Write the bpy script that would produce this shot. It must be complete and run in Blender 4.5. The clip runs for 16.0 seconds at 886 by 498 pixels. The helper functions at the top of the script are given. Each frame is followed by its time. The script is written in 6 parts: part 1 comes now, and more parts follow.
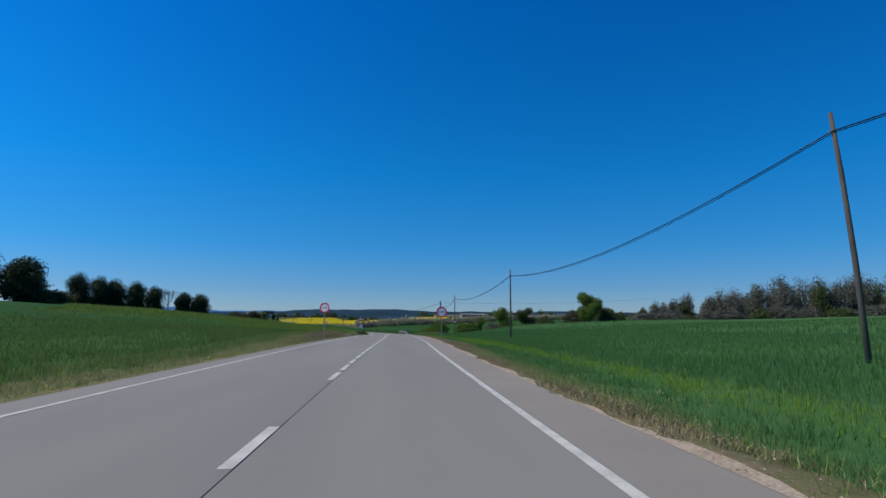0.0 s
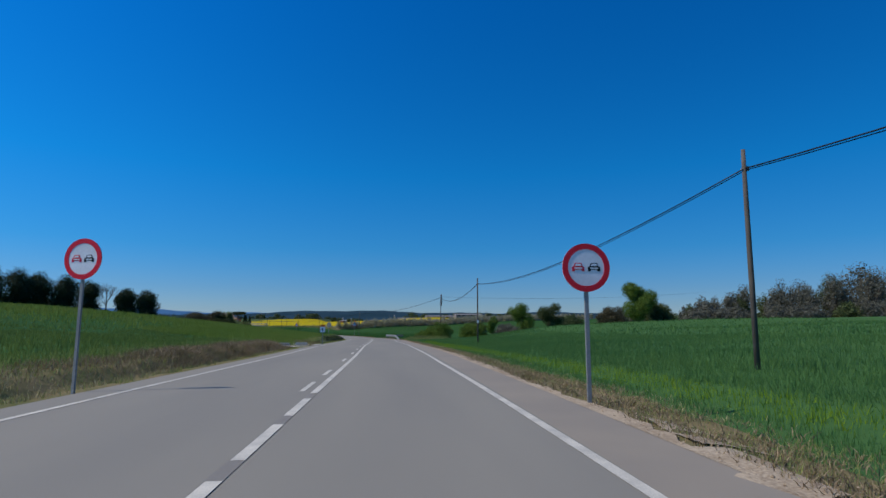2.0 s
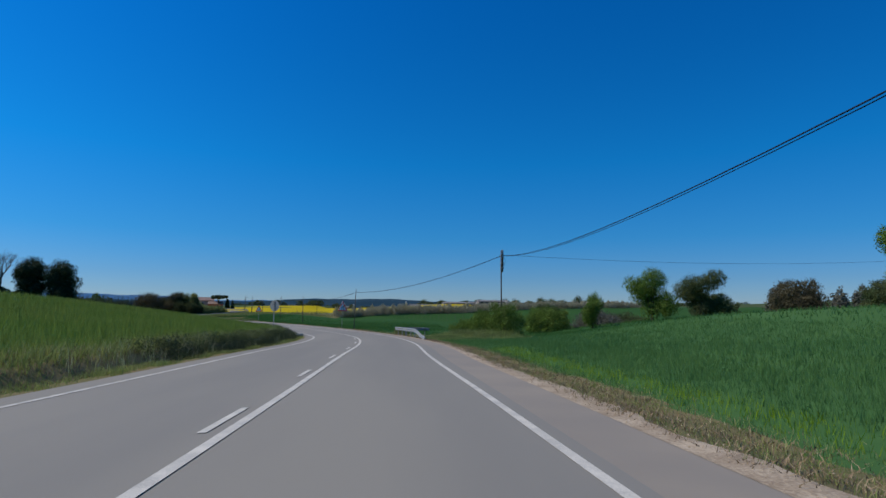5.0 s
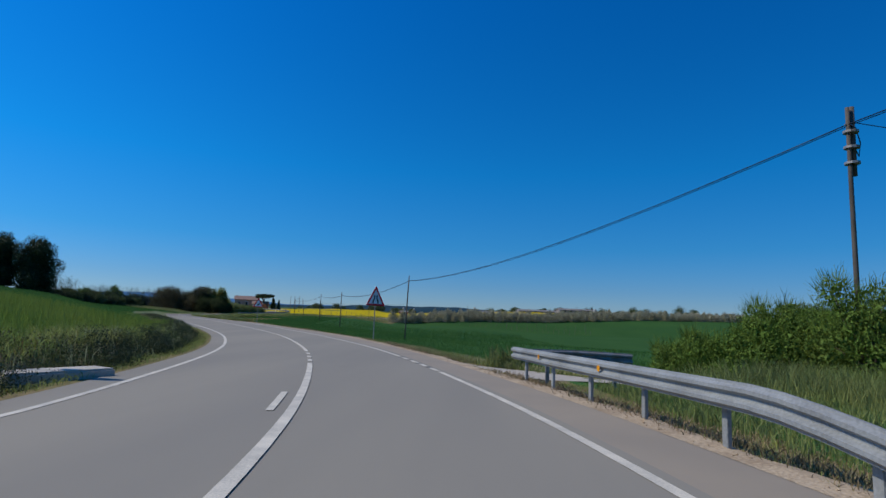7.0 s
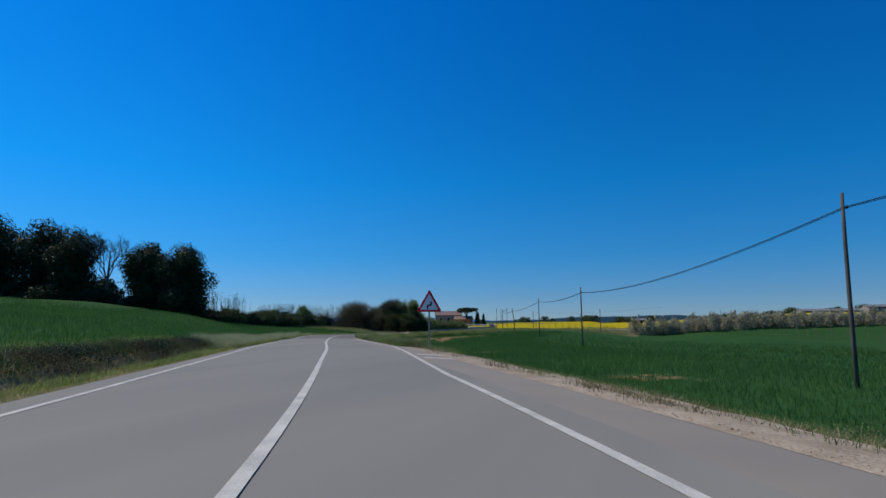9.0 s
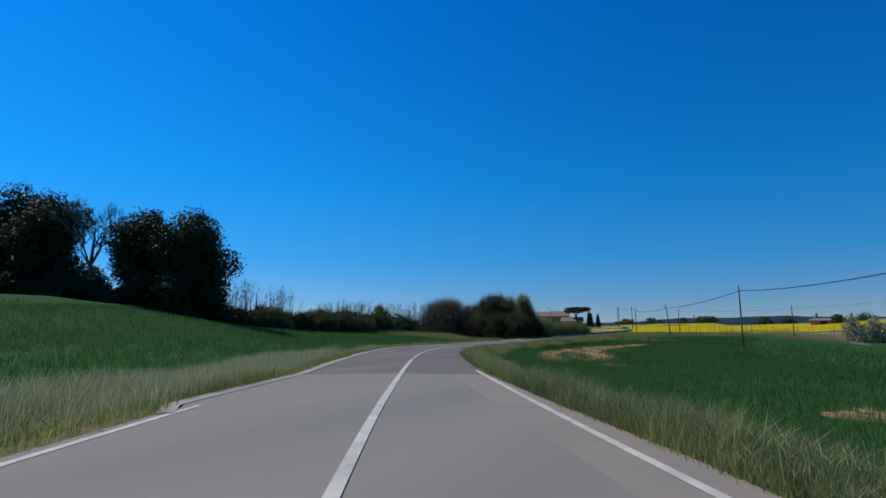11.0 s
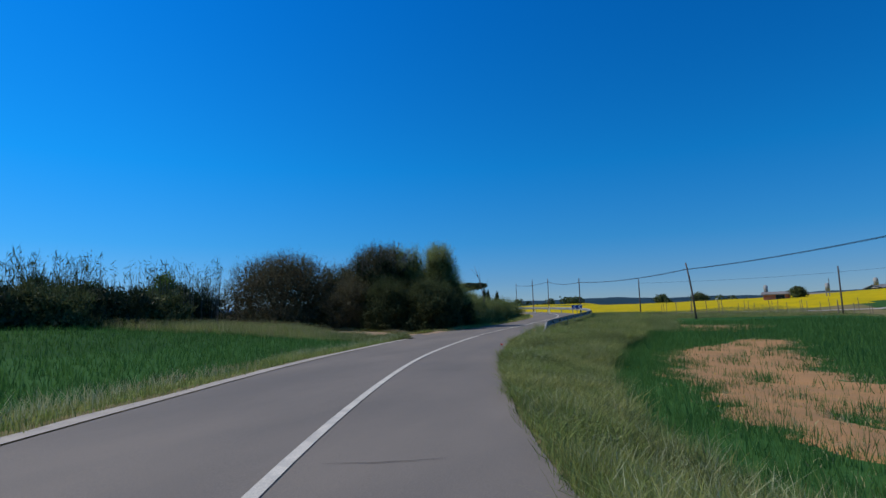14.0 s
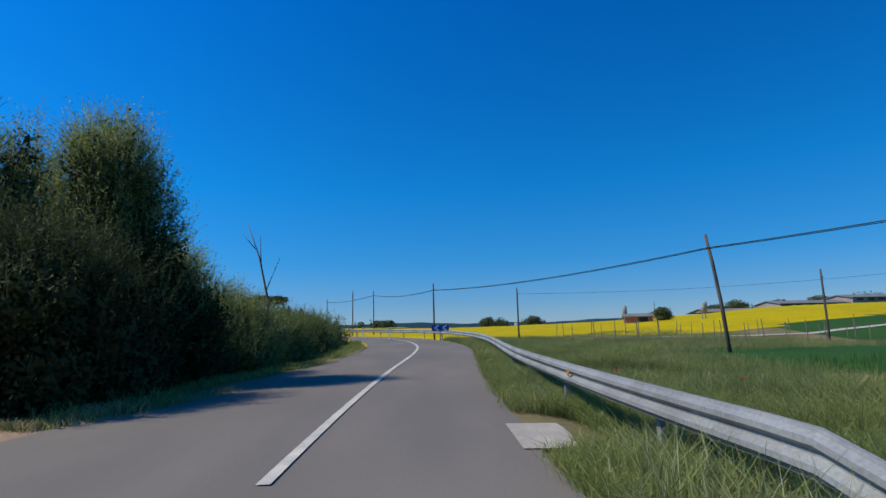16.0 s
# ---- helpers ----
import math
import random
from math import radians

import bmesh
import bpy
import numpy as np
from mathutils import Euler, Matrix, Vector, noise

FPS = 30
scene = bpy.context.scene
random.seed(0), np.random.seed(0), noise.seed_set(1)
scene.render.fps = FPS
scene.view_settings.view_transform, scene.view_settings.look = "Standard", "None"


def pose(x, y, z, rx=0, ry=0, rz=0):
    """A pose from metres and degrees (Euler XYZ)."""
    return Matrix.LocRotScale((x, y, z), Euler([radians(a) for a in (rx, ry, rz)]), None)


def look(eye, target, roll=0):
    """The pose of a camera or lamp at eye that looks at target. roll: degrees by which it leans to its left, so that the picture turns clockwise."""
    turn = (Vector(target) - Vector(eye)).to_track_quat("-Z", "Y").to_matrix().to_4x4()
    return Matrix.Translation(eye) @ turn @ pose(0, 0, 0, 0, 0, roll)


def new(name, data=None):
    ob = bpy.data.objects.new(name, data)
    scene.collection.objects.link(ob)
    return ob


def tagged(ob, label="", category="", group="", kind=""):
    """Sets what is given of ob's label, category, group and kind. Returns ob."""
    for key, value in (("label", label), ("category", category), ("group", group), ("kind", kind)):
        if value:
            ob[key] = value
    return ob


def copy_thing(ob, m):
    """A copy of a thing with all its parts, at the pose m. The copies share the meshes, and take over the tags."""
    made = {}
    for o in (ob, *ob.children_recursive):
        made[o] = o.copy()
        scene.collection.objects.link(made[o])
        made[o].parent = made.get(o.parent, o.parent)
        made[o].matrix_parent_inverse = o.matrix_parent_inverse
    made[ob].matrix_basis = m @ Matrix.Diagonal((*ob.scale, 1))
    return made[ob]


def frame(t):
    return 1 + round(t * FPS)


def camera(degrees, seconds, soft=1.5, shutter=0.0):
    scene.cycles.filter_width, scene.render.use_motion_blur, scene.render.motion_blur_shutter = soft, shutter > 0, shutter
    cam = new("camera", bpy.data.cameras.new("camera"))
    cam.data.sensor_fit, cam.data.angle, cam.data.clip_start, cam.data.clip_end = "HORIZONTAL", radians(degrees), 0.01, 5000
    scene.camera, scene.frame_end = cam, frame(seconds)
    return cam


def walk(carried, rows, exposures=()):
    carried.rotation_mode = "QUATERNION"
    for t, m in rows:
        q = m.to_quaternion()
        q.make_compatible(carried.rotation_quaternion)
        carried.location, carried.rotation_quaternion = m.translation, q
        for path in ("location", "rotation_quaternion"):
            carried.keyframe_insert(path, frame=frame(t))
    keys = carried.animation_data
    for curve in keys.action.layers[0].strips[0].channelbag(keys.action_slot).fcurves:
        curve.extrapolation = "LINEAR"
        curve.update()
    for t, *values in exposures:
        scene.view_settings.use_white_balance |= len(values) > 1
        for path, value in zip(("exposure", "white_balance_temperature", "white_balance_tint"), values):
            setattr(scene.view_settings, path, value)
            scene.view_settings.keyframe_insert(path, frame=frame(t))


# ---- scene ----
cam = camera(77.31, 16.0)
# seconds, place, and the turn: pitch up, lean, heading (left of +y)
PATH = [
    (0, -0.042, -0.042, 1.327, 7.521, 0.303, -4.895),
    (0.5, -0.105, 9.608, 1.239, 7.860, -0.066, -4.967),
    (1, -0.214, 19.325, 1.199, 8.097, 0.684, -5.571),
    (1.5, -0.029, 28.753, 1.187, 7.819, 0.352, -6.024),
    (2, 0.200, 37.857, 1.153, 7.664, 0.067, -6.206),
    (2.5, 0.400, 46.639, 1.118, 7.376, 0.765, -5.951),
    (3, 0.549, 55.942, 1.014, 7.586, 1.005, -5.282),
    (3.5, 0.458, 65.240, 0.943, 7.318, 1.338, -5.457),
    (3.7, 0.425, 68.993, 0.893, 7.170, 1.171, -5.600),
    (4.2, 0.570, 79.072, 0.724, 6.594, 1.027, -5.568),
    (4.7, 0.689, 89.808, 0.509, 6.891, 0.703, -5.316),
    (5.2, 0.748, 100.786, 0.276, 6.381, 0.379, -4.975),
    (5.8, 0.706, 113.722, 0.017, 7.109, 0.416, -4.420),
    (6, 0.728, 117.818, -0.053, 7.122, 1.563, -4.136),
    (6.5, 0.332, 128.492, -0.276, 7.401, 2.399, -2.163),
    (7, -0.508, 138.319, -0.471, 7.368, 2.249, 1.643),
    (7.5, -2.512, 149.692, -0.600, 7.610, 2.582, 7.208),
    (8, -5.624, 161.133, -0.686, 7.875, 1.552, 12.642),
    (8.5, -9.359, 171.122, -0.685, 8.451, 0.746, 17.902),
    (9, -13.230, 179.396, -0.709, 8.424, -0.192, 22.116),
    (9.5, -17.630, 187.258, -0.608, 8.557, 0.046, 25.710),
    (9.7, -19.546, 190.188, -0.546, 8.520, -0.116, 26.630),
    (10.2, -24.187, 197.320, -0.396, 8.708, 0.258, 30.044),
    (10.7, -28.896, 203.986, -0.260, 8.286, -0.146, 31.325),
    (11.2, -33.350, 210.396, -0.140, 9.046, -0.551, 29.466),
    (11.8, -38.019, 217.968, -0.025, 7.886, -0.878, 25.337),
    (12, -39.421, 220.467, 0.006, 7.741, -1.312, 25.237),
    (12.5, -42.935, 226.338, 0.024, 7.417, -1.938, 25.290),
    (13, -46.885, 233.150, 0.035, 7.180, -1.635, 23.541),
    (13.5, -50.566, 240.269, 0.061, 7.226, -2.096, 20.497),
    (14, -54.107, 248.646, 0.066, 7.011, -1.670, 15.689),
    (14.5, -56.654, 256.891, 0.006, 7.829, -1.173, 10.763),
    (15, -58.572, 265.262, 0.059, 7.989, -0.355, 5.475),
    (15.5, -59.500, 273.055, 0.160, 8.866, -1.595, 0.043),
    (16, -59.781, 279.928, 0.246, 8.956, -1.603, -4.196),
]
walk(cam, [(t, pose(x, y, z, 90 + p, 0, h) @ pose(0, 0, 0, 0, 0, k)) for t, x, y, z, p, k, h in PATH],
     [(0, 0.08), (2, 0.0), (6.5, 0.0), (9, -0.08), (12.5, 0.0), (14, 0.04), (15.5, 0.2), (16, 0.22)])

# ---- world, sun, exposure ----
SUN_EL, SUN_AZ = 46.0, 266.0          # degrees; azimuth clockwise from +y
world = bpy.data.worlds.new("sky_world")
scene.world = world
world.use_nodes = True
wn = world.node_tree
sky = wn.nodes.new("ShaderNodeTexSky")
sky.sky_type = 'NISHITA'
sky.sun_disc = False
sky.sun_elevation = radians(SUN_EL)
sky.sun_rotation = radians(SUN_AZ)
sky.altitude = 400
sky.air_density, sky.dust_density, sky.ozone_density = 1.0, 0.2, 2.0
hsv = wn.nodes.new("ShaderNodeHueSaturation")
hsv.inputs["Saturation"].default_value = 1.0
coord, sep, tint, mul = (wn.nodes.new("ShaderNode" + k) for k in ("TexCoord", "SeparateXYZ", "ValToRGB", "Mix"))
wn.links.new(coord.outputs["Generated"], sep.inputs[0])
wn.links.new(sep.outputs["Z"], tint.inputs["Fac"])
for pos, c in ((0.0, (0.50, 0.66, 1.04)), (0.06, (0.31, 0.61, 1.05)), (0.13, (0.14, 0.66, 1.17)), (0.26, (0.036, 0.76, 1.40)), (0.55, (0.006, 0.74, 1.62))):
    e = tint.color_ramp.elements[0] if pos == 0 else tint.color_ramp.elements[-1] if pos == 0.55 else tint.color_ramp.elements.new(pos)
    e.position, e.color = pos, (*c, 1)
mul.data_type, mul.blend_type = 'RGBA', 'MULTIPLY'
mul.inputs["Factor"].default_value = 1.0
wn.links.new(sky.outputs[0], mul.inputs["A"])
wn.links.new(tint.outputs[0], mul.inputs["B"])
side = wn.nodes.new("ShaderNodeMapRange")          # the sky is paler towards the sun's side
for key, v in (("From Min", -0.7), ("From Max", 0.8), ("To Min", 1.12), ("To Max", 0.85)):
    side.inputs[key].default_value = v
wn.links.new(sep.outputs["X"], side.inputs["Value"])
wn.links.new(side.outputs[0], hsv.inputs["Value"])
wn.links.new(mul.outputs["Result"], hsv.inputs["Color"])
wn.links.new(hsv.outputs[0], wn.nodes["Background"].inputs["Color"])
wn.nodes["Background"].inputs["Strength"].default_value = 0.085
sun = new("sun", bpy.data.lights.new("sun", 'SUN'))
sun.data.energy, sun.data.angle, sun.data.color = 3.4, radians(0.55), (1.0, 0.95, 0.86)
_a, _e = radians(SUN_AZ), radians(SUN_EL)
SUN_DIR = Vector((math.sin(_a) * math.cos(_e), math.cos(_a) * math.cos(_e), math.sin(_e)))
sun.matrix_world = look(SUN_DIR * 100, (0, 0, 0))


# ---- materials ----
def material(name, base, rough=0.8, metal=0.0, var=None, scale=4.0, fine=60.0, amount=0.5, bump=0.2, bump_scale=None,
             island=0.0, random_tint=0.0, translucent=0.0, spec=0.35, streak=0.0):
    """A surface with stains at one scale, grain at a second one, and fine relief. var: the second colour."""
    m = bpy.data.materials.new(name)
    m.use_nodes = True
    n, l = m.node_tree.nodes, m.node_tree.links
    b = n["Principled BSDF"]
    b.inputs["Roughness"].default_value, b.inputs["Metallic"].default_value = rough, metal
    b.inputs["Specular IOR Level"].default_value = spec
    geo = n.new("ShaderNodeNewGeometry")
    big, small = n.new("ShaderNodeTexNoise"), n.new("ShaderNodeTexNoise")
    big.inputs["Scale"].default_value, small.inputs["Scale"].default_value = scale, fine
    big.inputs["Detail"].default_value, small.inputs["Detail"].default_value = 5, 3
    for t in (big, small):
        l.new(geo.outputs["Position"], t.inputs["Vector"])
    if streak:          # stains drawn out along the road
        mp = n.new("ShaderNodeMapping")
        mp.inputs["Scale"].default_value = (1.0, streak, 1.0)
        l.new(geo.outputs["Position"], mp.inputs["Vector"])
        l.new(mp.outputs[0], big.inputs["Vector"])
    var = var or tuple(c * 0.6 for c in base)
    add = n.new("ShaderNodeMath")
    add.operation = 'MULTIPLY_ADD'
    l.new(small.outputs["Fac"], add.inputs[0])
    add.inputs[1].default_value = amount
    l.new(big.outputs["Fac"], add.inputs[2])
    ramp = n.new("ShaderNodeMapRange")
    ramp.inputs["From Min"].default_value, ramp.inputs["From Max"].default_value = 0.35 + amount * 0.4, 0.62 + amount * 0.6
    l.new(add.outputs[0], ramp.inputs["Value"])
    mix = n.new("ShaderNodeMix")
    mix.data_type = 'RGBA'
    mix.inputs["A"].default_value, mix.inputs["B"].default_value = (*base, 1), (*var, 1)
    l.new(ramp.outputs[0], mix.inputs["Factor"])
    col = mix.outputs["Result"]
    src = None
    if island:
        src, k = geo.outputs["Random Per Island"], island
    elif random_tint:
        src, k = n.new("ShaderNodeObjectInfo").outputs["Random"], random_tint
    if src:
        hs, mr = n.new("ShaderNodeHueSaturation"), n.new("ShaderNodeMapRange")
        mr.inputs["To Min"].default_value, mr.inputs["To Max"].default_value = 1 - k, 1 + k
        l.new(src, mr.inputs["Value"])
        l.new(mr.outputs[0], hs.inputs["Value"])
        l.new(col, hs.inputs["Color"])
        col = hs.outputs[0]
    l.new(col, b.inputs["Base Color"])
    if bump:
        bp = n.new("ShaderNodeBump")
        bp.inputs["Strength"].default_value, bp.inputs["Distance"].default_value = bump, 0.02
        l.new(small.outputs["Fac"], bp.inputs["Height"])
        l.new(bp.outputs[0], b.inputs["Normal"])
    if translucent:
        tr, mx = n.new("ShaderNodeBsdfTranslucent"), n.new("ShaderNodeMixShader")
        l.new(col, tr.inputs["Color"])
        mx.inputs[0].default_value = translucent
        l.new(b.outputs[0], mx.inputs[1])
        l.new(tr.outputs[0], mx.inputs[2])
        l.new(mx.outputs[0], n["Material Output"].inputs["Surface"])
    return m


M_ASPHALT = material("asphalt", (0.283, 0.252, 0.197), 0.88, var=(0.240, 0.217, 0.176), scale=0.45, fine=160, amount=0.35, bump=0.12, spec=0.2, streak=0.12)
M_ASPHALT_OLD = material("worn_asphalt", (0.220, 0.186, 0.146), 0.88, var=(0.155, 0.136, 0.112), scale=0.6, fine=70, amount=0.9, bump=0.25, spec=0.2, streak=0.3)
M_SEAM = material("tarry_seam", (0.215, 0.190, 0.155), 0.8, var=(0.245, 0.216, 0.175), scale=0.6, fine=40, amount=0.8, bump=0.2)
M_TAR = material("black_tar", (0.085, 0.078, 0.070), 0.8, var=(0.12, 0.108, 0.095), scale=2, fine=40, amount=0.8, bump=0.2)
M_SHOULDER = material("dusty_shoulder", (0.315, 0.258, 0.188), 0.9, var=(0.27, 0.226, 0.172), scale=0.5, fine=120, amount=0.5, bump=0.15)
M_GRAVEL = material("limestone_gravel", (0.52, 0.40, 0.265), 0.95, var=(0.30, 0.215, 0.13), scale=1.5, fine=24, amount=1.0, bump=0.8)
M_PAINT = material("road_paint", (0.70, 0.63, 0.50), 0.75, var=(0.46, 0.42, 0.34), scale=2.5, fine=55, amount=0.8, bump=0.1)
M_CONCRETE = material("pale_concrete", (0.52, 0.475, 0.40), 0.9, var=(0.38, 0.345, 0.29), scale=1.2, fine=30, amount=0.6, bump=0.3)
M_SLAB = material("worn_beige_concrete", (0.48, 0.42, 0.33), 0.9, var=(0.36, 0.31, 0.25), scale=2.5, fine=30, amount=0.8, bump=0.4)
M_DIRT = material("bare_earth", (0.42, 0.215, 0.078), 0.95, var=(0.28, 0.16, 0.062), scale=0.8, fine=14, amount=0.9, bump=0.8)
M_TRACK = material("dusty_track_earth", (0.43, 0.275, 0.150), 0.95, var=(0.27, 0.19, 0.118), scale=0.5, fine=11, amount=1.0, bump=0.5)
M_FIELD = material("young_wheat_ground", (0.038, 0.105, 0.027), 0.95, var=(0.050, 0.124, 0.030), scale=0.09, fine=2.2, amount=0.7, bump=0.5, spec=0.03)
M_FIELD_LIGHT = material("light_wheat_ground", (0.052, 0.122, 0.036), 0.95, var=(0.070, 0.145, 0.042), scale=0.09, fine=2.2, amount=0.7, bump=0.5, spec=0.03)
# Darker copy of the wheat ground, with the blades' self-shading in its colour.
M_CROP = material("shaded_crop_ground", (0.030, 0.082, 0.022), 0.95, var=(0.040, 0.098, 0.025), scale=0.09, fine=2.2, amount=0.7, bump=0.5, spec=0.03)
M_VERGE = material("verge_ground", (0.12, 0.125, 0.045), 0.95, var=(0.24, 0.18, 0.095), scale=0.5, fine=9, amount=0.8, bump=0.8, spec=0.03)
M_PLAIN = material("far_farmland", (0.05, 0.088, 0.028), 0.95, var=(0.085, 0.10, 0.045), scale=0.01, fine=0.12, amount=0.6, bump=0.0, spec=0.03)
M_RAPE = material("rape_in_flower", (0.53, 0.385, 0.005), 0.9, var=(0.37, 0.30, 0.008), scale=0.25, fine=5, amount=0.7, bump=0.4, spec=0.03)
# No haze is modelled: the bluish cast of distance is mixed into the woodland colour.
M_HILL = material("haze_blue_wooded_hills", (0.020, 0.045, 0.060), 1.0, var=(0.030, 0.062, 0.085), scale=0.004, fine=0.03, amount=0.8, bump=0.0, spec=0)
# The blue of distance haze is this ridge's base colour.
M_HILL_FAR = material("haze_blue_hills", (0.055, 0.14, 0.26), 1.0, var=(0.07, 0.16, 0.28), scale=0.002, fine=0.02, bump=0.0, spec=0)
M_WHEAT = material("wheat_blades", (0.060, 0.154, 0.037), 0.7, var=(0.080, 0.182, 0.042), scale=0.12, fine=3, amount=0.5, bump=0, island=0.18, translucent=0.42, spec=0.12)
M_WHEAT_LIGHT = material("light_wheat_blades", (0.080, 0.182, 0.053), 0.7, var=(0.108, 0.215, 0.058), scale=0.10, fine=3, amount=0.5, bump=0, island=0.2, translucent=0.42, spec=0.12)
M_WHEAT_OLIVE = material("olive_wheat_blades", (0.122, 0.182, 0.041), 0.7, var=(0.138, 0.200, 0.048), scale=0.10, fine=3, amount=0.6, bump=0, island=0.2, translucent=0.42, spec=0.12)
M_BARLEY = material("ripening_barley_blades", (0.15, 0.23, 0.036), 0.7, var=(0.205, 0.26, 0.055), scale=0.12, fine=3, amount=0.5, bump=0, island=0.2, translucent=0.4, spec=0.12)
M_WHEAT_PALE = material("yellowing_wheat_blades", (0.185, 0.30, 0.020), 0.7, var=(0.235, 0.33, 0.022), scale=0.2, fine=3, amount=0.5, bump=0, island=0.18, translucent=0.42, spec=0.12)
M_GRASS = material("verge_grass", (0.195, 0.262, 0.066), 0.7, var=(0.325, 0.338, 0.112), scale=0.5, fine=4, amount=0.6, bump=0, island=0.3, translucent=0.42, spec=0.12)
M_STRAW = material("dry_grass", (0.44, 0.37, 0.20), 0.7, var=(0.32, 0.29, 0.14), scale=0.6, fine=5, amount=0.6, bump=0, island=0.35, translucent=0.25, spec=0.06)
M_SEED = material("silvery_seed_heads", (0.43, 0.44, 0.23), 0.7, var=(0.36, 0.38, 0.20), scale=0.6, fine=5, amount=0.6, bump=0, island=0.25, translucent=0.35, spec=0.12)
M_BANK = material("dead_bank_grass", (0.34, 0.24, 0.145), 0.8, var=(0.20, 0.16, 0.085), scale=0.5, fine=5, amount=0.6, bump=0, island=0.4, translucent=0.15, spec=0.06)
M_OAK = material("holm_oak_leaves", (0.034, 0.050, 0.024), 0.5, var=(0.052, 0.068, 0.030), scale=0.5, fine=5, bump=0, island=0.4, translucent=0.15, spec=0.08)
M_LEAF = material("fresh_leaves", (0.098, 0.165, 0.027), 0.65, var=(0.145, 0.205, 0.042), scale=0.6, fine=5, bump=0, island=0.4, translucent=0.28, spec=0.06)
M_SHRUB = material("shrub_leaves", (0.066, 0.094, 0.032), 0.65, var=(0.108, 0.122, 0.05), scale=0.6, fine=5, bump=0, island=0.35, translucent=0.25, spec=0.06)
# Darkened shrub green: the shade inside the big bushes is put into the colour.
M_BRAMBLE = material("shaded_bramble_leaves", (0.036, 0.047, 0.018), 0.6, var=(0.056, 0.066, 0.024), scale=0.6, fine=5, bump=0, island=0.4, translucent=0.12, spec=0.06)
# Paled leaf green: sunlight on the bush tops is put into the colour.
M_SPRIG = material("sunlit_young_shoot_leaves", (0.22, 0.26, 0.085), 0.55, var=(0.29, 0.32, 0.12), scale=0.6, fine=5, bump=0, island=0.4, translucent=0.55, spec=0.1)
M_SPRIG_DULL = material("olive_shoot_leaves", (0.105, 0.102, 0.055), 0.6, var=(0.15, 0.138, 0.078), scale=0.6, fine=5, bump=0, island=0.4, translucent=0.35, spec=0.08)
M_MEADOW = material("grassy_bank_leaves", (0.132, 0.178, 0.055), 0.65, var=(0.192, 0.215, 0.080), scale=0.6, fine=5, bump=0, island=0.3, translucent=0.35, spec=0.06)
M_RUSSET = material("russet_shrub_leaves", (0.080, 0.070, 0.036), 0.65, var=(0.105, 0.088, 0.048), scale=0.6, fine=5, bump=0, island=0.25, translucent=0.2, spec=0.06)
M_WOOD = material("grey_wood_leaves", (0.118, 0.115, 0.085), 0.7, var=(0.148, 0.142, 0.105), scale=0.3, fine=4, bump=0, island=0.25, translucent=0.2, spec=0.06)
M_SILVER = material("silvery_catkin_twigs", (0.44, 0.40, 0.28), 0.7, var=(0.30, 0.29, 0.17), scale=0.4, fine=5, bump=0, island=0.4, translucent=0.25, spec=0.06)
M_BARK = material("bark", (0.10, 0.075, 0.05), 0.9, var=(0.05, 0.038, 0.028), scale=2, fine=30, bump=0.7)
M_TWIG = material("grey_twigs", (0.20, 0.17, 0.14), 0.85, var=(0.12, 0.10, 0.08), scale=2, fine=30, bump=0.3)
M_POLE = material("weathered_pole_wood", (0.135, 0.112, 0.09), 0.85, var=(0.07, 0.058, 0.048), scale=1.2, fine=40, bump=0.6)
M_CABLE = material("black_cable", (0.014, 0.015, 0.018), 0.5, bump=0)
M_ZINC = material("galvanised_steel", (0.315, 0.325, 0.315), 0.65, 0.08, var=(0.20, 0.205, 0.20), scale=1.4, fine=30, amount=0.7, bump=0.08, random_tint=0.06)
M_RUST = material("dull_steel", (0.30, 0.30, 0.31), 0.6, 0.5, var=(0.22, 0.19, 0.16), scale=3, fine=30, bump=0.15)
M_WHITE = material("white_sign_film", (0.88, 0.88, 0.88), 0.35, var=(0.74, 0.74, 0.74), scale=2, fine=20, bump=0)
M_RED = material("red_sign_film", (0.78, 0.015, 0.03), 0.35, var=(0.72, 0.012, 0.03), scale=2, fine=20, bump=0)
M_BLACK = material("black_sign_film", (0.012, 0.013, 0.016), 0.4, bump=0)
M_ORANGE = material("orange_sign_film", (0.85, 0.22, 0.01), 0.4, var=(0.78, 0.2, 0.01), scale=2, fine=20, bump=0)
M_BLUE = material("blue_sign_film", (0.01, 0.07, 0.36), 0.4, bump=0)
M_AMBER = material("amber_reflector", (0.85, 0.34, 0.01), 0.25, bump=0)
M_WALL = material("plaster_wall", (0.36, 0.30, 0.25), 0.9, var=(0.28, 0.235, 0.20), scale=0.6, fine=12, bump=0.2)
M_BRICK = material("red_brick_wall", (0.42, 0.16, 0.10), 0.9, var=(0.33, 0.13, 0.09), scale=0.8, fine=12, bump=0.3)
M_TILE = material("clay_roof", (0.30, 0.19, 0.14), 0.85, var=(0.22, 0.15, 0.115), scale=0.8, fine=9, bump=0.4)
M_FIBRE = material("fibre_cement_roof", (0.22, 0.20, 0.18), 0.9, var=(0.17, 0.155, 0.14), scale=0.5, fine=6, bump=0.3)
M_DARKGLASS = material("dark_window_glass", (0.02, 0.025, 0.03), 0.15, bump=0)
M_POPPY = material("poppy_petals", (0.70, 0.015, 0.008), 0.6, var=(0.6, 0.02, 0.01), scale=8, fine=60, bump=0, translucent=0.3)


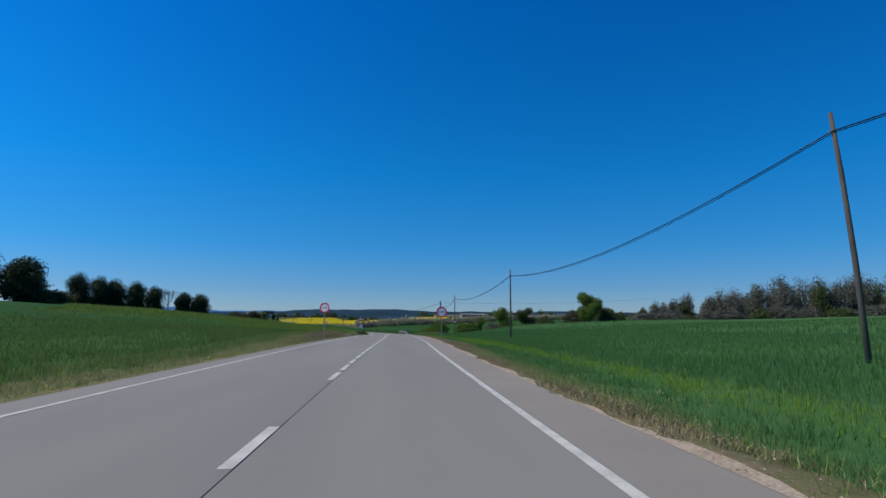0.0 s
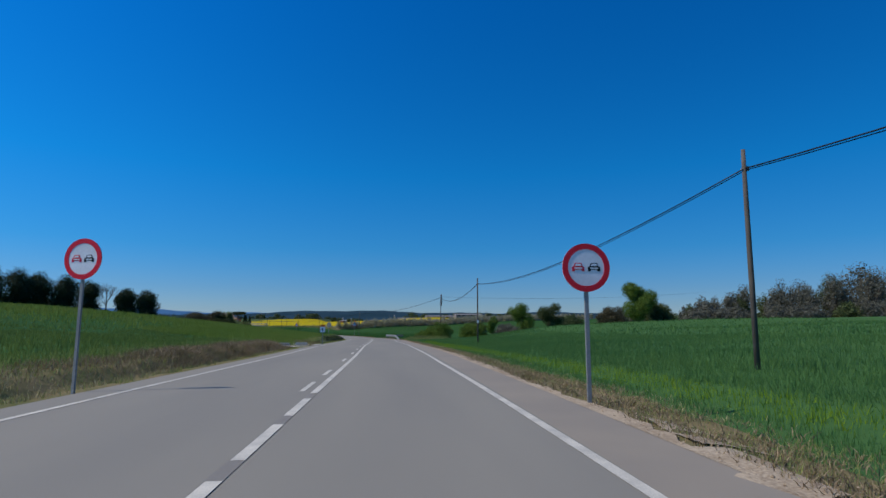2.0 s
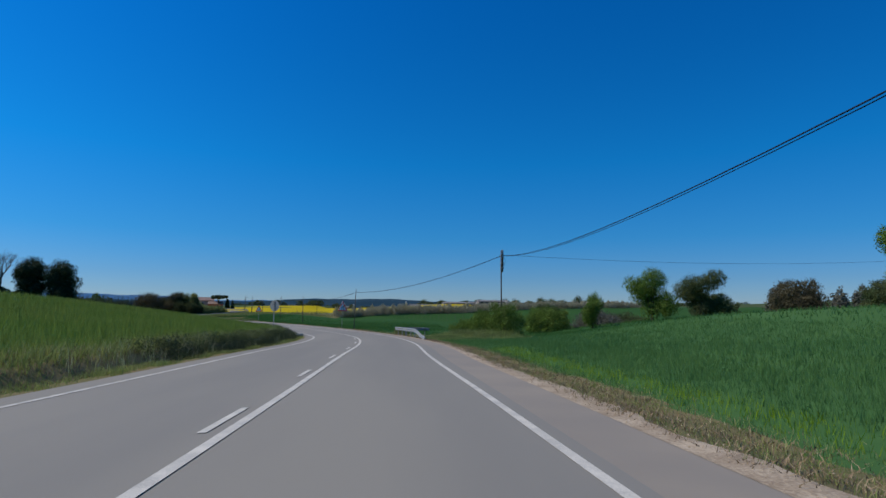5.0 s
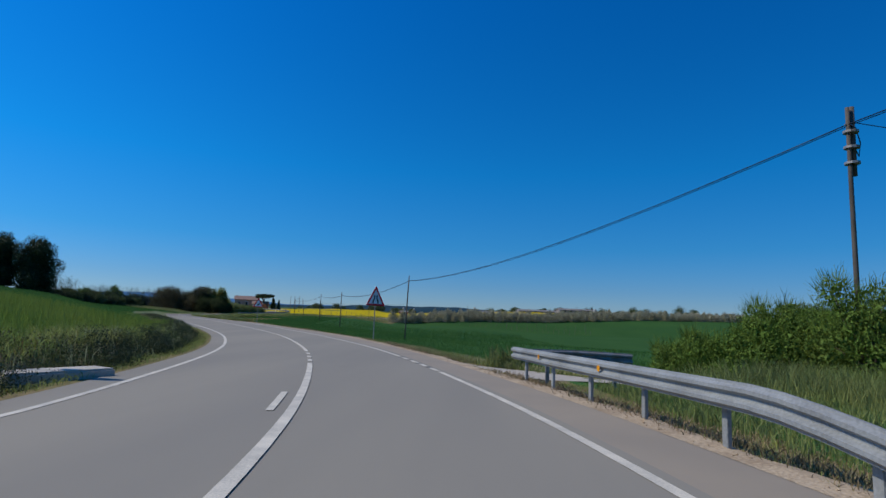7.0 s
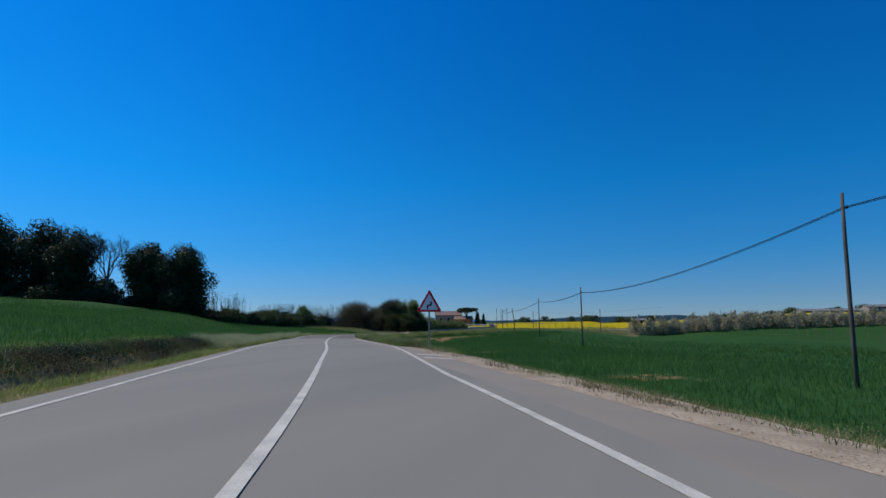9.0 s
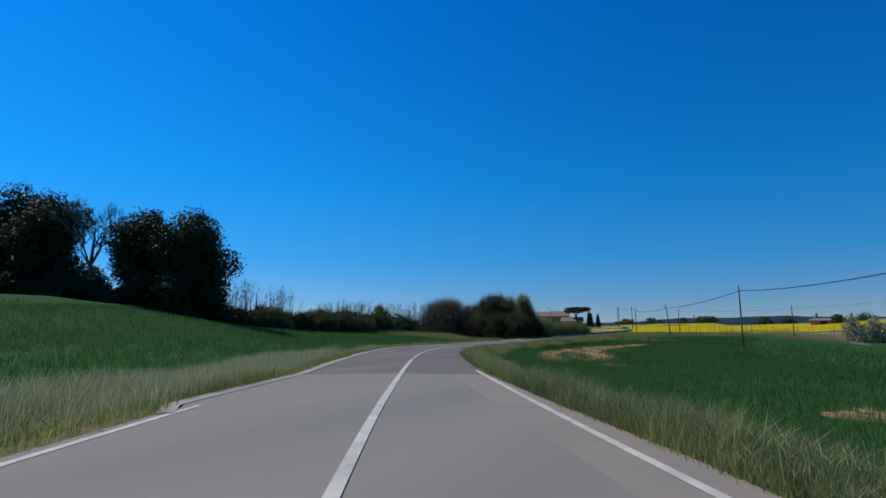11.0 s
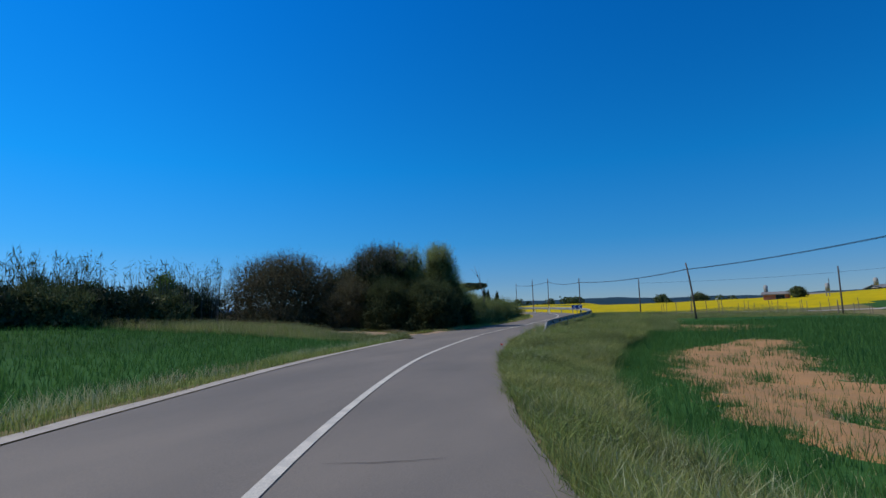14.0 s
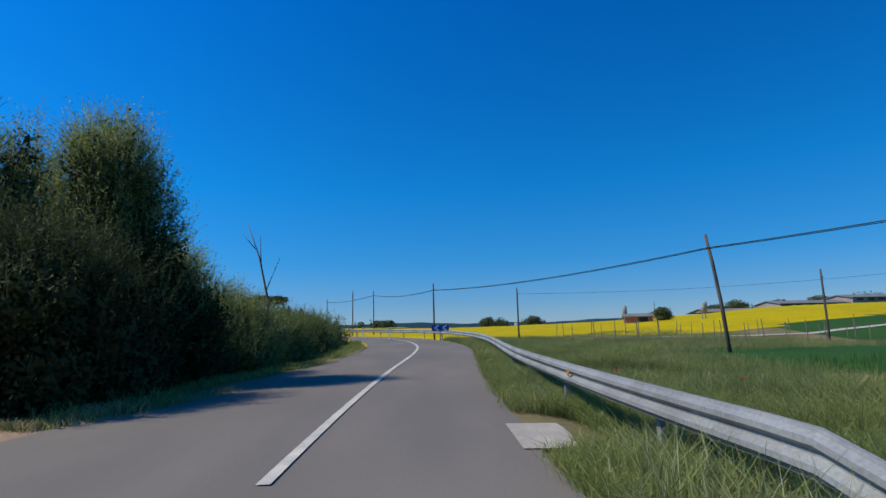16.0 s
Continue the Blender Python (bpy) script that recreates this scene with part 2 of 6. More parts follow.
# ---- small mesh helpers ----
def mesh_np(name, V, F, mats, idx=None, smooth=False):
    """A mesh from vertex and face arrays (all faces of one size)."""
    V, F = np.asarray(V, np.float32), np.asarray(F, np.int32)
    me = bpy.data.meshes.new(name)
    me.vertices.add(len(V))
    me.vertices.foreach_set("co", V.ravel())
    k = F.shape[1]
    me.loops.add(F.size)
    me.loops.foreach_set("vertex_index", F.ravel())
    me.polygons.add(len(F))
    me.polygons.foreach_set("loop_start", np.arange(0, F.size, k, dtype=np.int32))
    me.polygons.foreach_set("loop_total", np.full(len(F), k, np.int32))
    for m in (mats if isinstance(mats, (list, tuple)) else [mats]):
        me.materials.append(m)
    if idx is not None:
        me.polygons.foreach_set("material_index", np.asarray(idx, np.int32))
    me.polygons.foreach_set("use_smooth", np.full(len(F), smooth))
    me.update(calc_edges=True)
    return me


def part(name, bm, mat, parent, label="", smooth=False):
    """One bmesh (or ready mesh) as one object under a thing or a part."""
    if isinstance(bm, bmesh.types.BMesh):
        me = bpy.data.meshes.new(name)
        bmesh.ops.recalc_face_normals(bm, faces=bm.faces[:])
        bm.to_mesh(me)
        bm.free()
        me.materials.append(mat)
        for p in me.polygons:
            p.use_smooth = smooth
    else:
        me = bm
    ob = new(name, me)
    if parent:
        ob.parent = parent
    return tagged(ob, label)


def thing(name, label, category, group="", kind="", at=(0, 0, 0), turn=0.0):
    ob = new(name)
    ob.matrix_basis = pose(*at, 0, 0, turn)
    return tagged(ob, label, category, group, kind)


def box(bm, size, at=(0, 0, 0), rot=None, bevel=0.0):
    m = Matrix.Translation(at) @ (rot.to_4x4() if rot else Matrix.Identity(4)) @ Matrix.Diagonal((*size, 1))
    r = bmesh.ops.create_cube(bm, size=1, matrix=m)
    if bevel:
        es = list({e for v in r["verts"] for e in v.link_edges})
        bmesh.ops.bevel(bm, geom=es, offset=bevel, segments=2, affect='EDGES')
    return bm


def tube(bm, pts, radii, sides=8, cap=True):
    """A tapered tube through points."""
    rings = []
    pts = [Vector(p) for p in pts]
    for i, p in enumerate(pts):
        d = (pts[min(i + 1, len(pts) - 1)] - pts[max(i - 1, 0)]).normalized()
        u = d.cross(Vector((0.31, 0.17, 0.93)) if abs(d.z) < 0.9 else Vector((1, 0, 0))).normalized()
        w = d.cross(u)
        rings.append([bm.verts.new(p + (u * math.cos(2 * math.pi * k / sides) + w * math.sin(2 * math.pi * k / sides)) * radii[i]) for k in range(sides)])
    for a, b in zip(rings, rings[1:]):
        for k in range(sides):
            bm.faces.new((a[k], a[(k + 1) % sides], b[(k + 1) % sides], b[k]))
    if cap:
        bm.faces.new(rings[0][::-1])
        bm.faces.new(rings[-1])
    return bm


def plate(bm, outline, y0, y1):
    """An upright plate: an outline in x and z, from depth y0 to y1."""
    a = [bm.verts.new((x, y0, z)) for x, z in outline]
    b = [bm.verts.new((x, y1, z)) for x, z in outline]
    bm.faces.new(a)
    bm.faces.new(b[::-1])
    for i in range(len(a)):
        j = (i + 1) % len(a)
        bm.faces.new((a[j], a[i], b[i], b[j]))
    return bm


# ---- the road's axis ----
AXIS = [(-1.28, -140.00, 0.329), (-1.48, -60.00, 0.129), (-1.54, 0.00, 0.029), (-1.44, 23.00, -0.047), (-1.14, 45.00, -0.163), (-1.07, 67.00, -0.432), (-1.24, 86.00, -0.725), (-1.21, 105.60, -1.117), (-1.29, 118.50, -1.365)]
AXIS += [(-1.26, 132.00, -1.574), (-2.23, 143.39, -1.729), (-4.09, 152.21, -1.816), (-6.54, 161.01, -1.889), (-9.35, 168.76, -1.890), (-12.25, 175.50, -1.856), (-15.61, 181.78, -1.782), (-19.26, 187.81, -1.696), (-23.87, 195.01, -1.590)]
AXIS += [(-28.32, 201.95, -1.504), (-32.80, 208.49, -1.434), (-36.95, 214.78, -1.370), (-40.79, 220.89, -1.325), (-44.50, 226.90, -1.279), (-48.44, 233.63, -1.245), (-52.52, 241.55, -1.221), (-56.01, 249.91, -1.235), (-58.36, 258.14, -1.267)]
AXIS += [(-60.02, 266.32, -1.234), (-60.85, 273.81, -1.173), (-61.15, 280.00, -1.072), (-60.90, 288.00, -0.937), (-60.26, 296.98, -0.746), (-59.38, 305.96, -0.520), (-58.99, 314.01, -0.285), (-59.78, 322.11, 0.003), (-62.65, 330.18, 0.292), (-69.00, 338.00, 0.600), (-80.00, 346.00, 0.900), (-100.00, 353.00, 1.200), (-140.00, 358.00, 1.600)]


def spline(pts, step=0.5):
    P = np.array(pts, float)
    out = []
    for i in range(len(P) - 1):
        a, b, c, d = P[max(i - 1, 0)], P[i], P[i + 1], P[min(i + 2, len(P) - 1)]
        n = max(2, int(np.linalg.norm(c - b) / step))
        m1 = (c - a) / max(np.linalg.norm(c - a), 1e-6) * np.linalg.norm(c - b)
        m2 = (d - b) / max(np.linalg.norm(d - b), 1e-6) * np.linalg.norm(c - b)
        for k in range(n):
            t = k / n
            out.append((2 * t**3 - 3 * t**2 + 1) * b + (t**3 - 2 * t**2 + t) * m1 + (3 * t**2 - 2 * t**3) * c + (t**3 - t**2) * m2)
    out.append(P[-1])
    return np.array(out)


AX = spline(AXIS)
_k = np.ones(13) / 13
for _c in range(3):
    AX[:, _c] = np.convolve(np.pad(AX[:, _c], 6, mode='edge'), _k, mode='valid')
AX_S = np.concatenate([[0], np.cumsum(np.linalg.norm(np.diff(AX[:, :2], axis=0), axis=1))])
_t = np.gradient(AX[:, :2], axis=0)
_t /= np.linalg.norm(_t, axis=1)[:, None]
AX_N = np.stack([_t[:, 1], -_t[:, 0]], 1)          # to the right


def at_s(s):
    s = np.asarray(s, float)
    p = np.stack([np.interp(s, AX_S, AX[:, k]) for k in range(3)], -1)
    n = np.stack([np.interp(s, AX_S, AX_N[:, k]) for k in range(2)], -1)
    return p, n


_mono = AX[:, 1] < 336


def s_of(y):
    """Chainage at which the axis passes y."""
    return np.interp(y, AX[_mono, 1], AX_S[_mono])


def inward_fall(s):
    """Fall of the pavement towards the inside of the last bend."""
    return np.interp(np.interp(s, AX_S, AX[:, 1]), [205, 215, 225, 235, 245, 260, 270, 280, 290, 300], [0.0, 0.007, 0.014, 0.023, 0.029, 0.027, 0.021, 0.01, 0.004, 0.0])


def crossfall(s, o):
    return -0.016 * np.abs(o) - inward_fall(s) * np.clip(o, -6, 6)


def on_road(s, o, dz=0.0):
    """Place beside the axis: chainage, offset to the right, height over the road."""
    p, n = at_s(s)
    o = np.asarray(o, float)
    return np.stack([p[..., 0] + n[..., 0] * o, p[..., 1] + n[..., 1] * o, p[..., 2] + dz + 0 * o], -1)


def smooth(x):
    x = np.clip(x, 0, 1)
    return x * x * (3 - 2 * x)


def edge_right(s):
    return np.interp(np.interp(s, AX_S, AX[:, 1]), [-140, 40, 60, 75, 128, 142, 156, 165, 182, 193, 204, 212, 222, 235, 250, 265, 280, 300, 310, 325, 400], [4.70, 4.75, 5.00, 5.30, 5.30, 4.90, 4.90, 5.10, 5.00, 4.50, 4.00, 3.50, 2.66, 2.31, 2.56, 2.74, 2.68, 2.82, 2.95, 2.92, 2.84])


def line_left(s):
    return np.interp(np.interp(s, AX_S, AX[:, 1]), [-140, 0, 21, 35, 45, 56, 68, 84, 100, 124, 146, 165, 180, 195, 205, 216], [-4.14, -4.14, -4.17, -4.19, -4.14, -4.04, -3.96, -3.99, -4.21, -4.29, -3.31, -3.38, -3.67, -3.81, -3.94, -3.19])


def line_right(s):
    return np.interp(np.interp(s, AX_S, AX[:, 1]), [0, 35, 60, 76, 92, 108, 124, 150, 165, 180, 190, 200, 206], [3.43, 3.51, 3.62, 3.82, 4.00, 3.78, 3.53, 3.50, 3.56, 3.16, 3.03, 3.39, 3.54])


def edge_left(s):
    y = np.interp(s, AX_S, AX[:, 1])
    return np.where(y < 216, line_left(s) - np.interp(y, [0, 140, 190, 216], [1.0, 0.75, 0.7, 0.2]), np.interp(y, [216, 222, 235, 245, 258, 270, 281, 286, 293, 300, 400], [-3.80, -3.10, -3.42, -3.71, -3.64, -3.69, -3.80, -4.60, -4.40, -3.30, -3.30]))


def nearest(X, Y):
    """Chainage and signed offset of places."""
    X, Y = np.ravel(X), np.ravel(Y)
    A = AX[::4]
    S, O = np.empty(len(X)), np.empty(len(X))
    for i in range(0, len(X), 4000):
        d = (X[i:i + 4000, None] - A[None, :, 0])**2 + (Y[i:i + 4000, None] - A[None, :, 1])**2
        j = np.argmin(d, 1) * 4
        n = AX_N[j]
        side = np.sign((X[i:i + 4000] - AX[j, 0]) * n[:, 0] + (Y[i:i + 4000] - AX[j, 1]) * n[:, 1])
        S[i:i + 4000], O[i:i + 4000] = AX_S[j], side * np.sqrt(d.min(1))
    return S, O


def swell(X, Y, w, seed=0.0):
    return np.sin(X / w + seed) * np.cos(Y / (w * 1.3) + 1.7 * seed) + 0.5 * np.sin((X + Y) / (w * 0.53) + 2.1 * seed)


def field_lift(Y):
    """Rise of the left field towards the oaks and the hedge."""
    return np.interp(Y, [205, 222, 232, 240, 252, 262, 272, 292], [0, 0.9, 1.9, 1.65, 1.35, 1.05, 0.9, 0])


def ground(X, Y, S=None, O=None):
    """Height of the land."""
    X, Y = np.asarray(X, float), np.asarray(Y, float)
    if S is None:
        S, O = nearest(X, Y)
        S, O = S.reshape(X.shape), O.reshape(X.shape)
    base = np.interp(Y, [-400, -140, 0, 67, 105, 132, 161, 181, 208, 240, 266, 290, 314, 340, 380, 430, 520, 700, 1500, 5000],
                     [0.8, 0.3, 0, -0.39, -1.13, -1.58, -1.94, -1.85, -1.43, -1.24, -1.19, -0.93, -0.3, 0.55, 1.6, 2.9, 4.8, 6.0, 8, 10])
    zr = np.interp(S, AX_S, AX[:, 2])
    near = np.exp(-(O / 16)**2)
    base = base * (1 - near) + (zr - inward_fall(S) * np.clip(O, -6, 6)) * near
    er, el = edge_right(S), edge_left(S)
    d = np.where(O > 0, O - er, -O + el)
    ditch = -0.10 - 0.22 * smooth(d / 1.8) + 0.12 * smooth((d - 2.0) / 3.0)
    bank = np.interp(Y, [30, 50, 82, 86, 99, 104, 125, 160, 200, 214, 222], [0, 0.5, 0.6, 0.0, 0.0, 0.45, 0.7, 0.65, 0.5, 0.2, 0])
    ditch = ditch + np.where(O < 0, bank * smooth((d - 1.0) / 1.0), 0)
    left, right = O < 0, O >= 0
    a = np.maximum(np.abs(O) - 8, 0)
    sl = np.interp(Y, [-60, 60, 110, 140, 165, 204, 222, 236, 250, 300, 330, 500], [0.043, 0.042, 0.056, 0.112, 0.16, 0.175, 0.145, 0.075, 0.035, 0.03, 0.03, 0.0])
    hl = 13 * (1 - np.exp(-sl * a / 13)) + field_lift(Y) * smooth((np.abs(O) - 6) / 17) + 1.5 * smooth((np.abs(O) - 25) / 7) * smooth((Y - 222) / 25) * smooth((292 - Y) / 20)
    sr = np.interp(Y, [-60, 60, 120, 150, 185, 500], [0.055, 0.06, 0.06, 0.05, 0.0, 0.0])
    hr = 6 * (1 - np.exp(-sr * a / 6))
    drop = np.interp(Y, [130, 165, 192, 215, 240, 262, 285, 300], [0, -0.8, -1.5, -1.4, -1.0, -0.75, -0.3, 0])
    hr = hr + drop * smooth((O - er) / 9) - 1.6 * smooth((O - 22) / 25) * smooth((Y - 200) / 60) * smooth((350 - Y) / 30) - 1.5 * smooth((X + 10) / 50) * smooth((Y - 190) / 60) * smooth((380 - Y) / 40)
    hr = hr + (2.7 - 1.8 * smooth((X - 10) / 60)) * smooth((X + 45) / 85) * smooth((Y - 335) / 60) + 5 * smooth((X - 120) / 160) * smooth((Y - 40) / 60)
    hr = hr + 1.3 * smooth((X - 5) / 45) * smooth((Y - 335) / 50) * smooth((560 - Y) / 80) - 0.35 * smooth((X + 62) / 20) * smooth((Y - 305) / 20) * smooth((360 - Y) / 20)
    hr = hr + 1.5 * smooth((X + 32) / 28) * smooth((Y - 314) / 22) * smooth((396 - Y) / 50) - 4.5 * smooth((X + 62) / 25) * smooth((Y - 402) / 45) * smooth((1500 - Y) / 700)
    hr = hr + 1.6 * smooth((X - 14) / 22) * smooth((Y - 116) / 26) * smooth((198 - Y) / 24)
    bumps = 0.05 * swell(X, Y, 2.7) * smooth(a / 6) + 0.16 * swell(X, Y, 17, 2) * smooth(a / 25) + 1.2 * swell(X, Y, 160, 4) * smooth((np.hypot(X, Y - 150) - 330) / 500)
    z = base + np.where(d > 0, ditch, -0.28) + np.where(left, hl, hr) + bumps
    return z


def gz(x, y):
    return float(ground(np.array([x]), np.array([y]))[0])


# ---- land ----
def land():
    def axis(lo, hi, fine, far):
        a = list(np.arange(lo, hi + 0.1, fine))
        st, v = fine, hi
        while v < far:
            st *= 1.28
            v += st
            a.append(v)
        st, v = fine, lo
        while v > -far:
            st *= 1.28
            v -= st
            a.insert(0, v)
        return np.array(a)
    xs, ys = axis(-130, 110, 2.0, 4800), axis(-30, 380, 2.0, 4800)
    X, Y = np.meshgrid(xs, ys)
    S, O = nearest(X, Y)
    S, O = S.reshape(X.shape), O.reshape(X.shape)
    Z = ground(X, Y, S, O)
    Z = Z - np.where(np.abs(O) < 11, 0.9 * smooth((11 - np.abs(O)) / 2.5), 0)      # the verges lie over it here
    V = np.stack([X, Y, Z], -1).reshape(-1, 3)
    h, w = X.shape
    i = np.arange(h * w).reshape(h, w)
    F = np.stack([i[:-1, :-1], i[:-1, 1:], i[1:, 1:], i[1:, :-1]], -1).reshape(-1, 4)
    cx, cy = V[F].mean(1)[:, 0], V[F].mean(1)[:, 1]
    idx = np.zeros(len(F), int)
    far = (np.hypot(cx + 20, cy - 150) > 290)
    idx[(cy < 151) & (cx > -20)] = 4
    idx[far] = 1
    idx[(cx < -104) & (cy > 255) & ~far] = 1
    idx[(cy > 306) & (cx > -110) & (cx < -20) & ~far] = 2
    yel = (cy > 337 + 0.1 * np.maximum(cx + 38, 0) + 0.4 * np.maximum(cx + 8, 0)) & (cy < np.where(cx > -50, 404, 560)) & (cx > -92 + (cy - 340) * 0.05) & (cx < 50 + 0.3 * (cy - 340))
    idx[yel] = 3
    idx[yel & (cy > 408) & (cy < 424)] = 1
    me = mesh_np("ground", V, F, [M_CROP, M_PLAIN, M_VERGE, M_RAPE, M_FIELD_LIGHT], idx, True)
    tagged(new("ground", me), "rolling farmland with green wheat and yellow rape fields", "ground", kind="structure")


land()


def strip(name, s0, s1, inner, outer, dz, mat, label, n_o=2, ds=1.0, follow=None, jag=0.0, category="road", kind="structure", parent=None):
    """A surface along the road between two offsets (numbers or functions of the chainage)."""
    s = np.arange(s0, s1 + ds * 0.5, ds)
    a = inner(s) if callable(inner) else np.full(len(s), float(inner))
    b = outer(s) if callable(outer) else np.full(len(s), float(outer))
    if jag:
        r = np.random.RandomState(len(name))
        b = b + jag * (np.sin(s * 1.7) * 0.4 + np.sin(s * 0.61 + 1) * 0.5 + r.uniform(-0.6, 0.6, len(s)))
    f = np.linspace(0, 1, n_o)
    O = a[:, None] + (b - a)[:, None] * f[None, :]
    P = on_road(np.repeat(s[:, None], n_o, 1), O, 0.0)
    if follow is not None:
        P[..., 2] = follow(P, np.repeat(s[:, None], n_o, 1), O)
    else:
        P[..., 2] += dz + crossfall(np.repeat(s[:, None], n_o, 1), O)
    i = np.arange(P.shape[0] * n_o).reshape(-1, n_o)
    F = np.stack([i[:-1, :-1], i[:-1, 1:], i[1:, 1:], i[1:, :-1]], -1).reshape(-1, 4)
    me = mesh_np(name, P.reshape(-1, 3), F, mat, None, True)
    ob = new(name, me)
    if parent:
        ob.parent = parent
        return tagged(ob, label)
    return tagged(ob, label, category, kind=kind)


S_END = AX_S[-1]
S_NARROW = float(s_of(222))
road = strip("road", 0, S_NARROW, lambda s: edge_left(s), lambda s: edge_right(s) - 1.15, 0.0, M_ASPHALT, "smooth grey asphalt country road with white markings", 8)
strip("road_narrow", S_NARROW - 1.6, S_END, lambda s: edge_left(s) + 0.25, edge_right, -0.004, M_ASPHALT_OLD, "older cracked asphalt of the narrow road", 8, jag=0.05)
strip("shoulder", 0, S_NARROW, lambda s: edge_right(s) - 1.15, edge_right, 0.0, M_SHOULDER, "dusty pinkish paved shoulder", 4, jag=0.04)
strip("pale_road_edge", S_NARROW - 8, float(s_of(278.5)), lambda s: edge_left(s) + 0.24, lambda s: edge_left(s) - 0.08, 0.012, M_SLAB, "pale worn edge strip of the narrow road", 3, jag=0.05)


def verge(name, s0, s1, side, label):
    edge = edge_right if side > 0 else edge_left
    def follow(P, S, O):
        z = ground(P[..., 0], P[..., 1], S, O)
        d = np.abs(O - edge(S)[...])
        road_z = np.interp(S, AX_S, AX[:, 2]) + crossfall(S, O) - 0.03
        k = smooth(d / 1.2)
        z = road_z * (1 - k) + z * k
        z += 0.03 * swell(P[..., 0], P[..., 1], 0.45, 1.0) * smooth(d / 0.6)
        return z
    ob = strip(name, s0, s1, lambda s: edge(s) - side * 0.12, lambda s: edge(s) * 0 + side * 12.5, 0, M_VERGE, label, 26, 0.6, follow, kind="structure", category="verge")
    me = ob.data
    me.materials.append(M_FIELD)
    me.materials.append(M_FIELD_LIGHT)
    C = np.empty(len(me.polygons) * 3)
    me.polygons.foreach_get("center", C)
    C = C.reshape(-1, 3)
    S, O = nearest(C[:, 0], C[:, 1])
    D = np.abs(O) - np.abs(edge(S))
    crop = D > (wheat_edge(C[:, 1]) if side > 0 else 3.0) + 0.2 * np.sin(S / 3)
    crop &= C[:, 1] < 300
    me.polygons.foreach_set("material_index", np.where(crop, np.where((C[:, 1] < 151) & (side > 0), 2, 1), 0).astype(np.int32))


def wheat_edge(y):
    """How far from the pavement the crop begins on the right."""
    return np.interp(y, [-10, 30, 48, 60, 150, 160, 200, 222, 232, 240, 248, 256, 262, 267, 271.5, 276, 281, 288, 300], [1.5, 1.7, 2.2, 2.1, 2.4, 4.0, 4.0, 1.5, 1.6, 1.9, 2.0, 2.1, 2.1, 2.8, 3.8, 5.0, 6.0, 6.9, 7.4])


verge("verge_right", float(s_of(-40)), float(s_of(322)), 1, "grassy roadside verge with bare sandy patches")
verge("verge_left", float(s_of(-40)), float(s_of(322)), -1, "grassy roadside verge with a weedy bank")
strip("gravel_edge", float(s_of(-30)), float(s_of(205)), lambda s: edge_right(s) - 0.06,
      lambda s: edge_right(s) + 0.12 + 0.42 * smooth((s - s_of(54)) / 10) + 0.08 * np.sin(s / 13.0) + 0.85 * smooth((s - s_of(162)) / 18), 0, M_GRAVEL, "strip of pale limestone gravel along the shoulder", 7, 0.4,
      lambda P, S, O: np.interp(S, AX_S, AX[:, 2]) + crossfall(S, O) + 0.004 + 0.014 * smooth((O - edge_right(S)) / 0.25) - 0.10 * smooth((O - edge_right(S)) / 1.6) + 0.010 * swell(P[..., 0], P[..., 1], 0.16, 3) * smooth((O - edge_right(S)) / 0.2), jag=0.16, category="gravel")


# ---- road markings ----
def marking(name, s0, s1, o, width, label=""):
    k = max(2, int((s1 - s0) / 1.0) + 1)
    mid = o if callable(o) else lambda s: np.interp(s, [s0, s1], o if isinstance(o, tuple) else (o, o))
    strip(name, s0, s1, lambda s: mid(s) - width / 2, lambda s: mid(s) + width / 2, 0.006, M_PAINT, label, 2, (s1 - s0) / (k - 1), parent=road)


strip("paving_seam", s_of(-60), s_of(49), -0.09, 0.07, 0.003, M_SEAM, "", 2, 1.0, parent=road)
for y0, y1 in [(-45, -43), (-37.4, -35.4), (-29.8, -27.8), (-22.2, -20.2), (-14.6, -12.6), (-2.6, -0.6), (5.25, 7.3)]:
    marking("lane_dash", s_of(y0), s_of(y1), 0.0, 0.14)
y = 13.2
while y < 48.5:
    marking("lane_dash", s_of(y), s_of(y + 2.03), 0.0, 0.14)
    y += 2.76
marking("centre_line", s_of(49.2), s_of(154.6), 0.0, 0.14)
for y in [49.6] + [53.7 + 7.1 * k for k in range(14)]:
    marking("lane_dash", s_of(y), s_of(y + 2.0), (-0.29, -0.29), 0.11)
for y0 in (155.3, 157.0, 158.7):
    marking("lane_dash", s_of(y0), s_of(y0 + 0.9), 0.0, 0.14)
marking("centre_line", s_of(160.4), s_of(228.9), 0.0, 0.14)
for i in range(6):
    marking("lane_dash", s_of(229.6 + 2.2 * i), s_of(231.4 + 2.2 * i), 0.0, 0.13)
marking("centre_line", s_of(243), s_of(280.6), 0.06, 0.13)
for y0 in (281.2, 283.2):
    marking("lane_dash", s_of(y0), s_of(y0 + 1.4), 0.0, 0.13)
marking("centre_line", s_of(285.1), S_END - 2, 0.0, 0.13)
marking("edge_line", 0, s_of(153), line_right, 0.14)
for i in range(6):
    marking("edge_dash", s_of(153.4) + i * 1.55, s_of(153.4) + i * 1.55 + 1.0, line_right, 0.14)
for i in range(5):
    s0 = float(s_of(153.4)) + i * 1.55 + 1.12
    strip("tar_patch", s0, s0 + 0.32, lambda s: line_right(s) - 0.10, lambda s: line_right(s) + 0.12, 0.004, M_TAR, "", 2, 0.16, parent=road)
marking("edge_line", s_of(160), s_of(205), line_right, 0.14)
marking("edge_line", s_of(205), s_of(223.4), (3.4, 2.4), 0.13)
marking("edge_line", 0, s_of(84), line_left, 0.13)
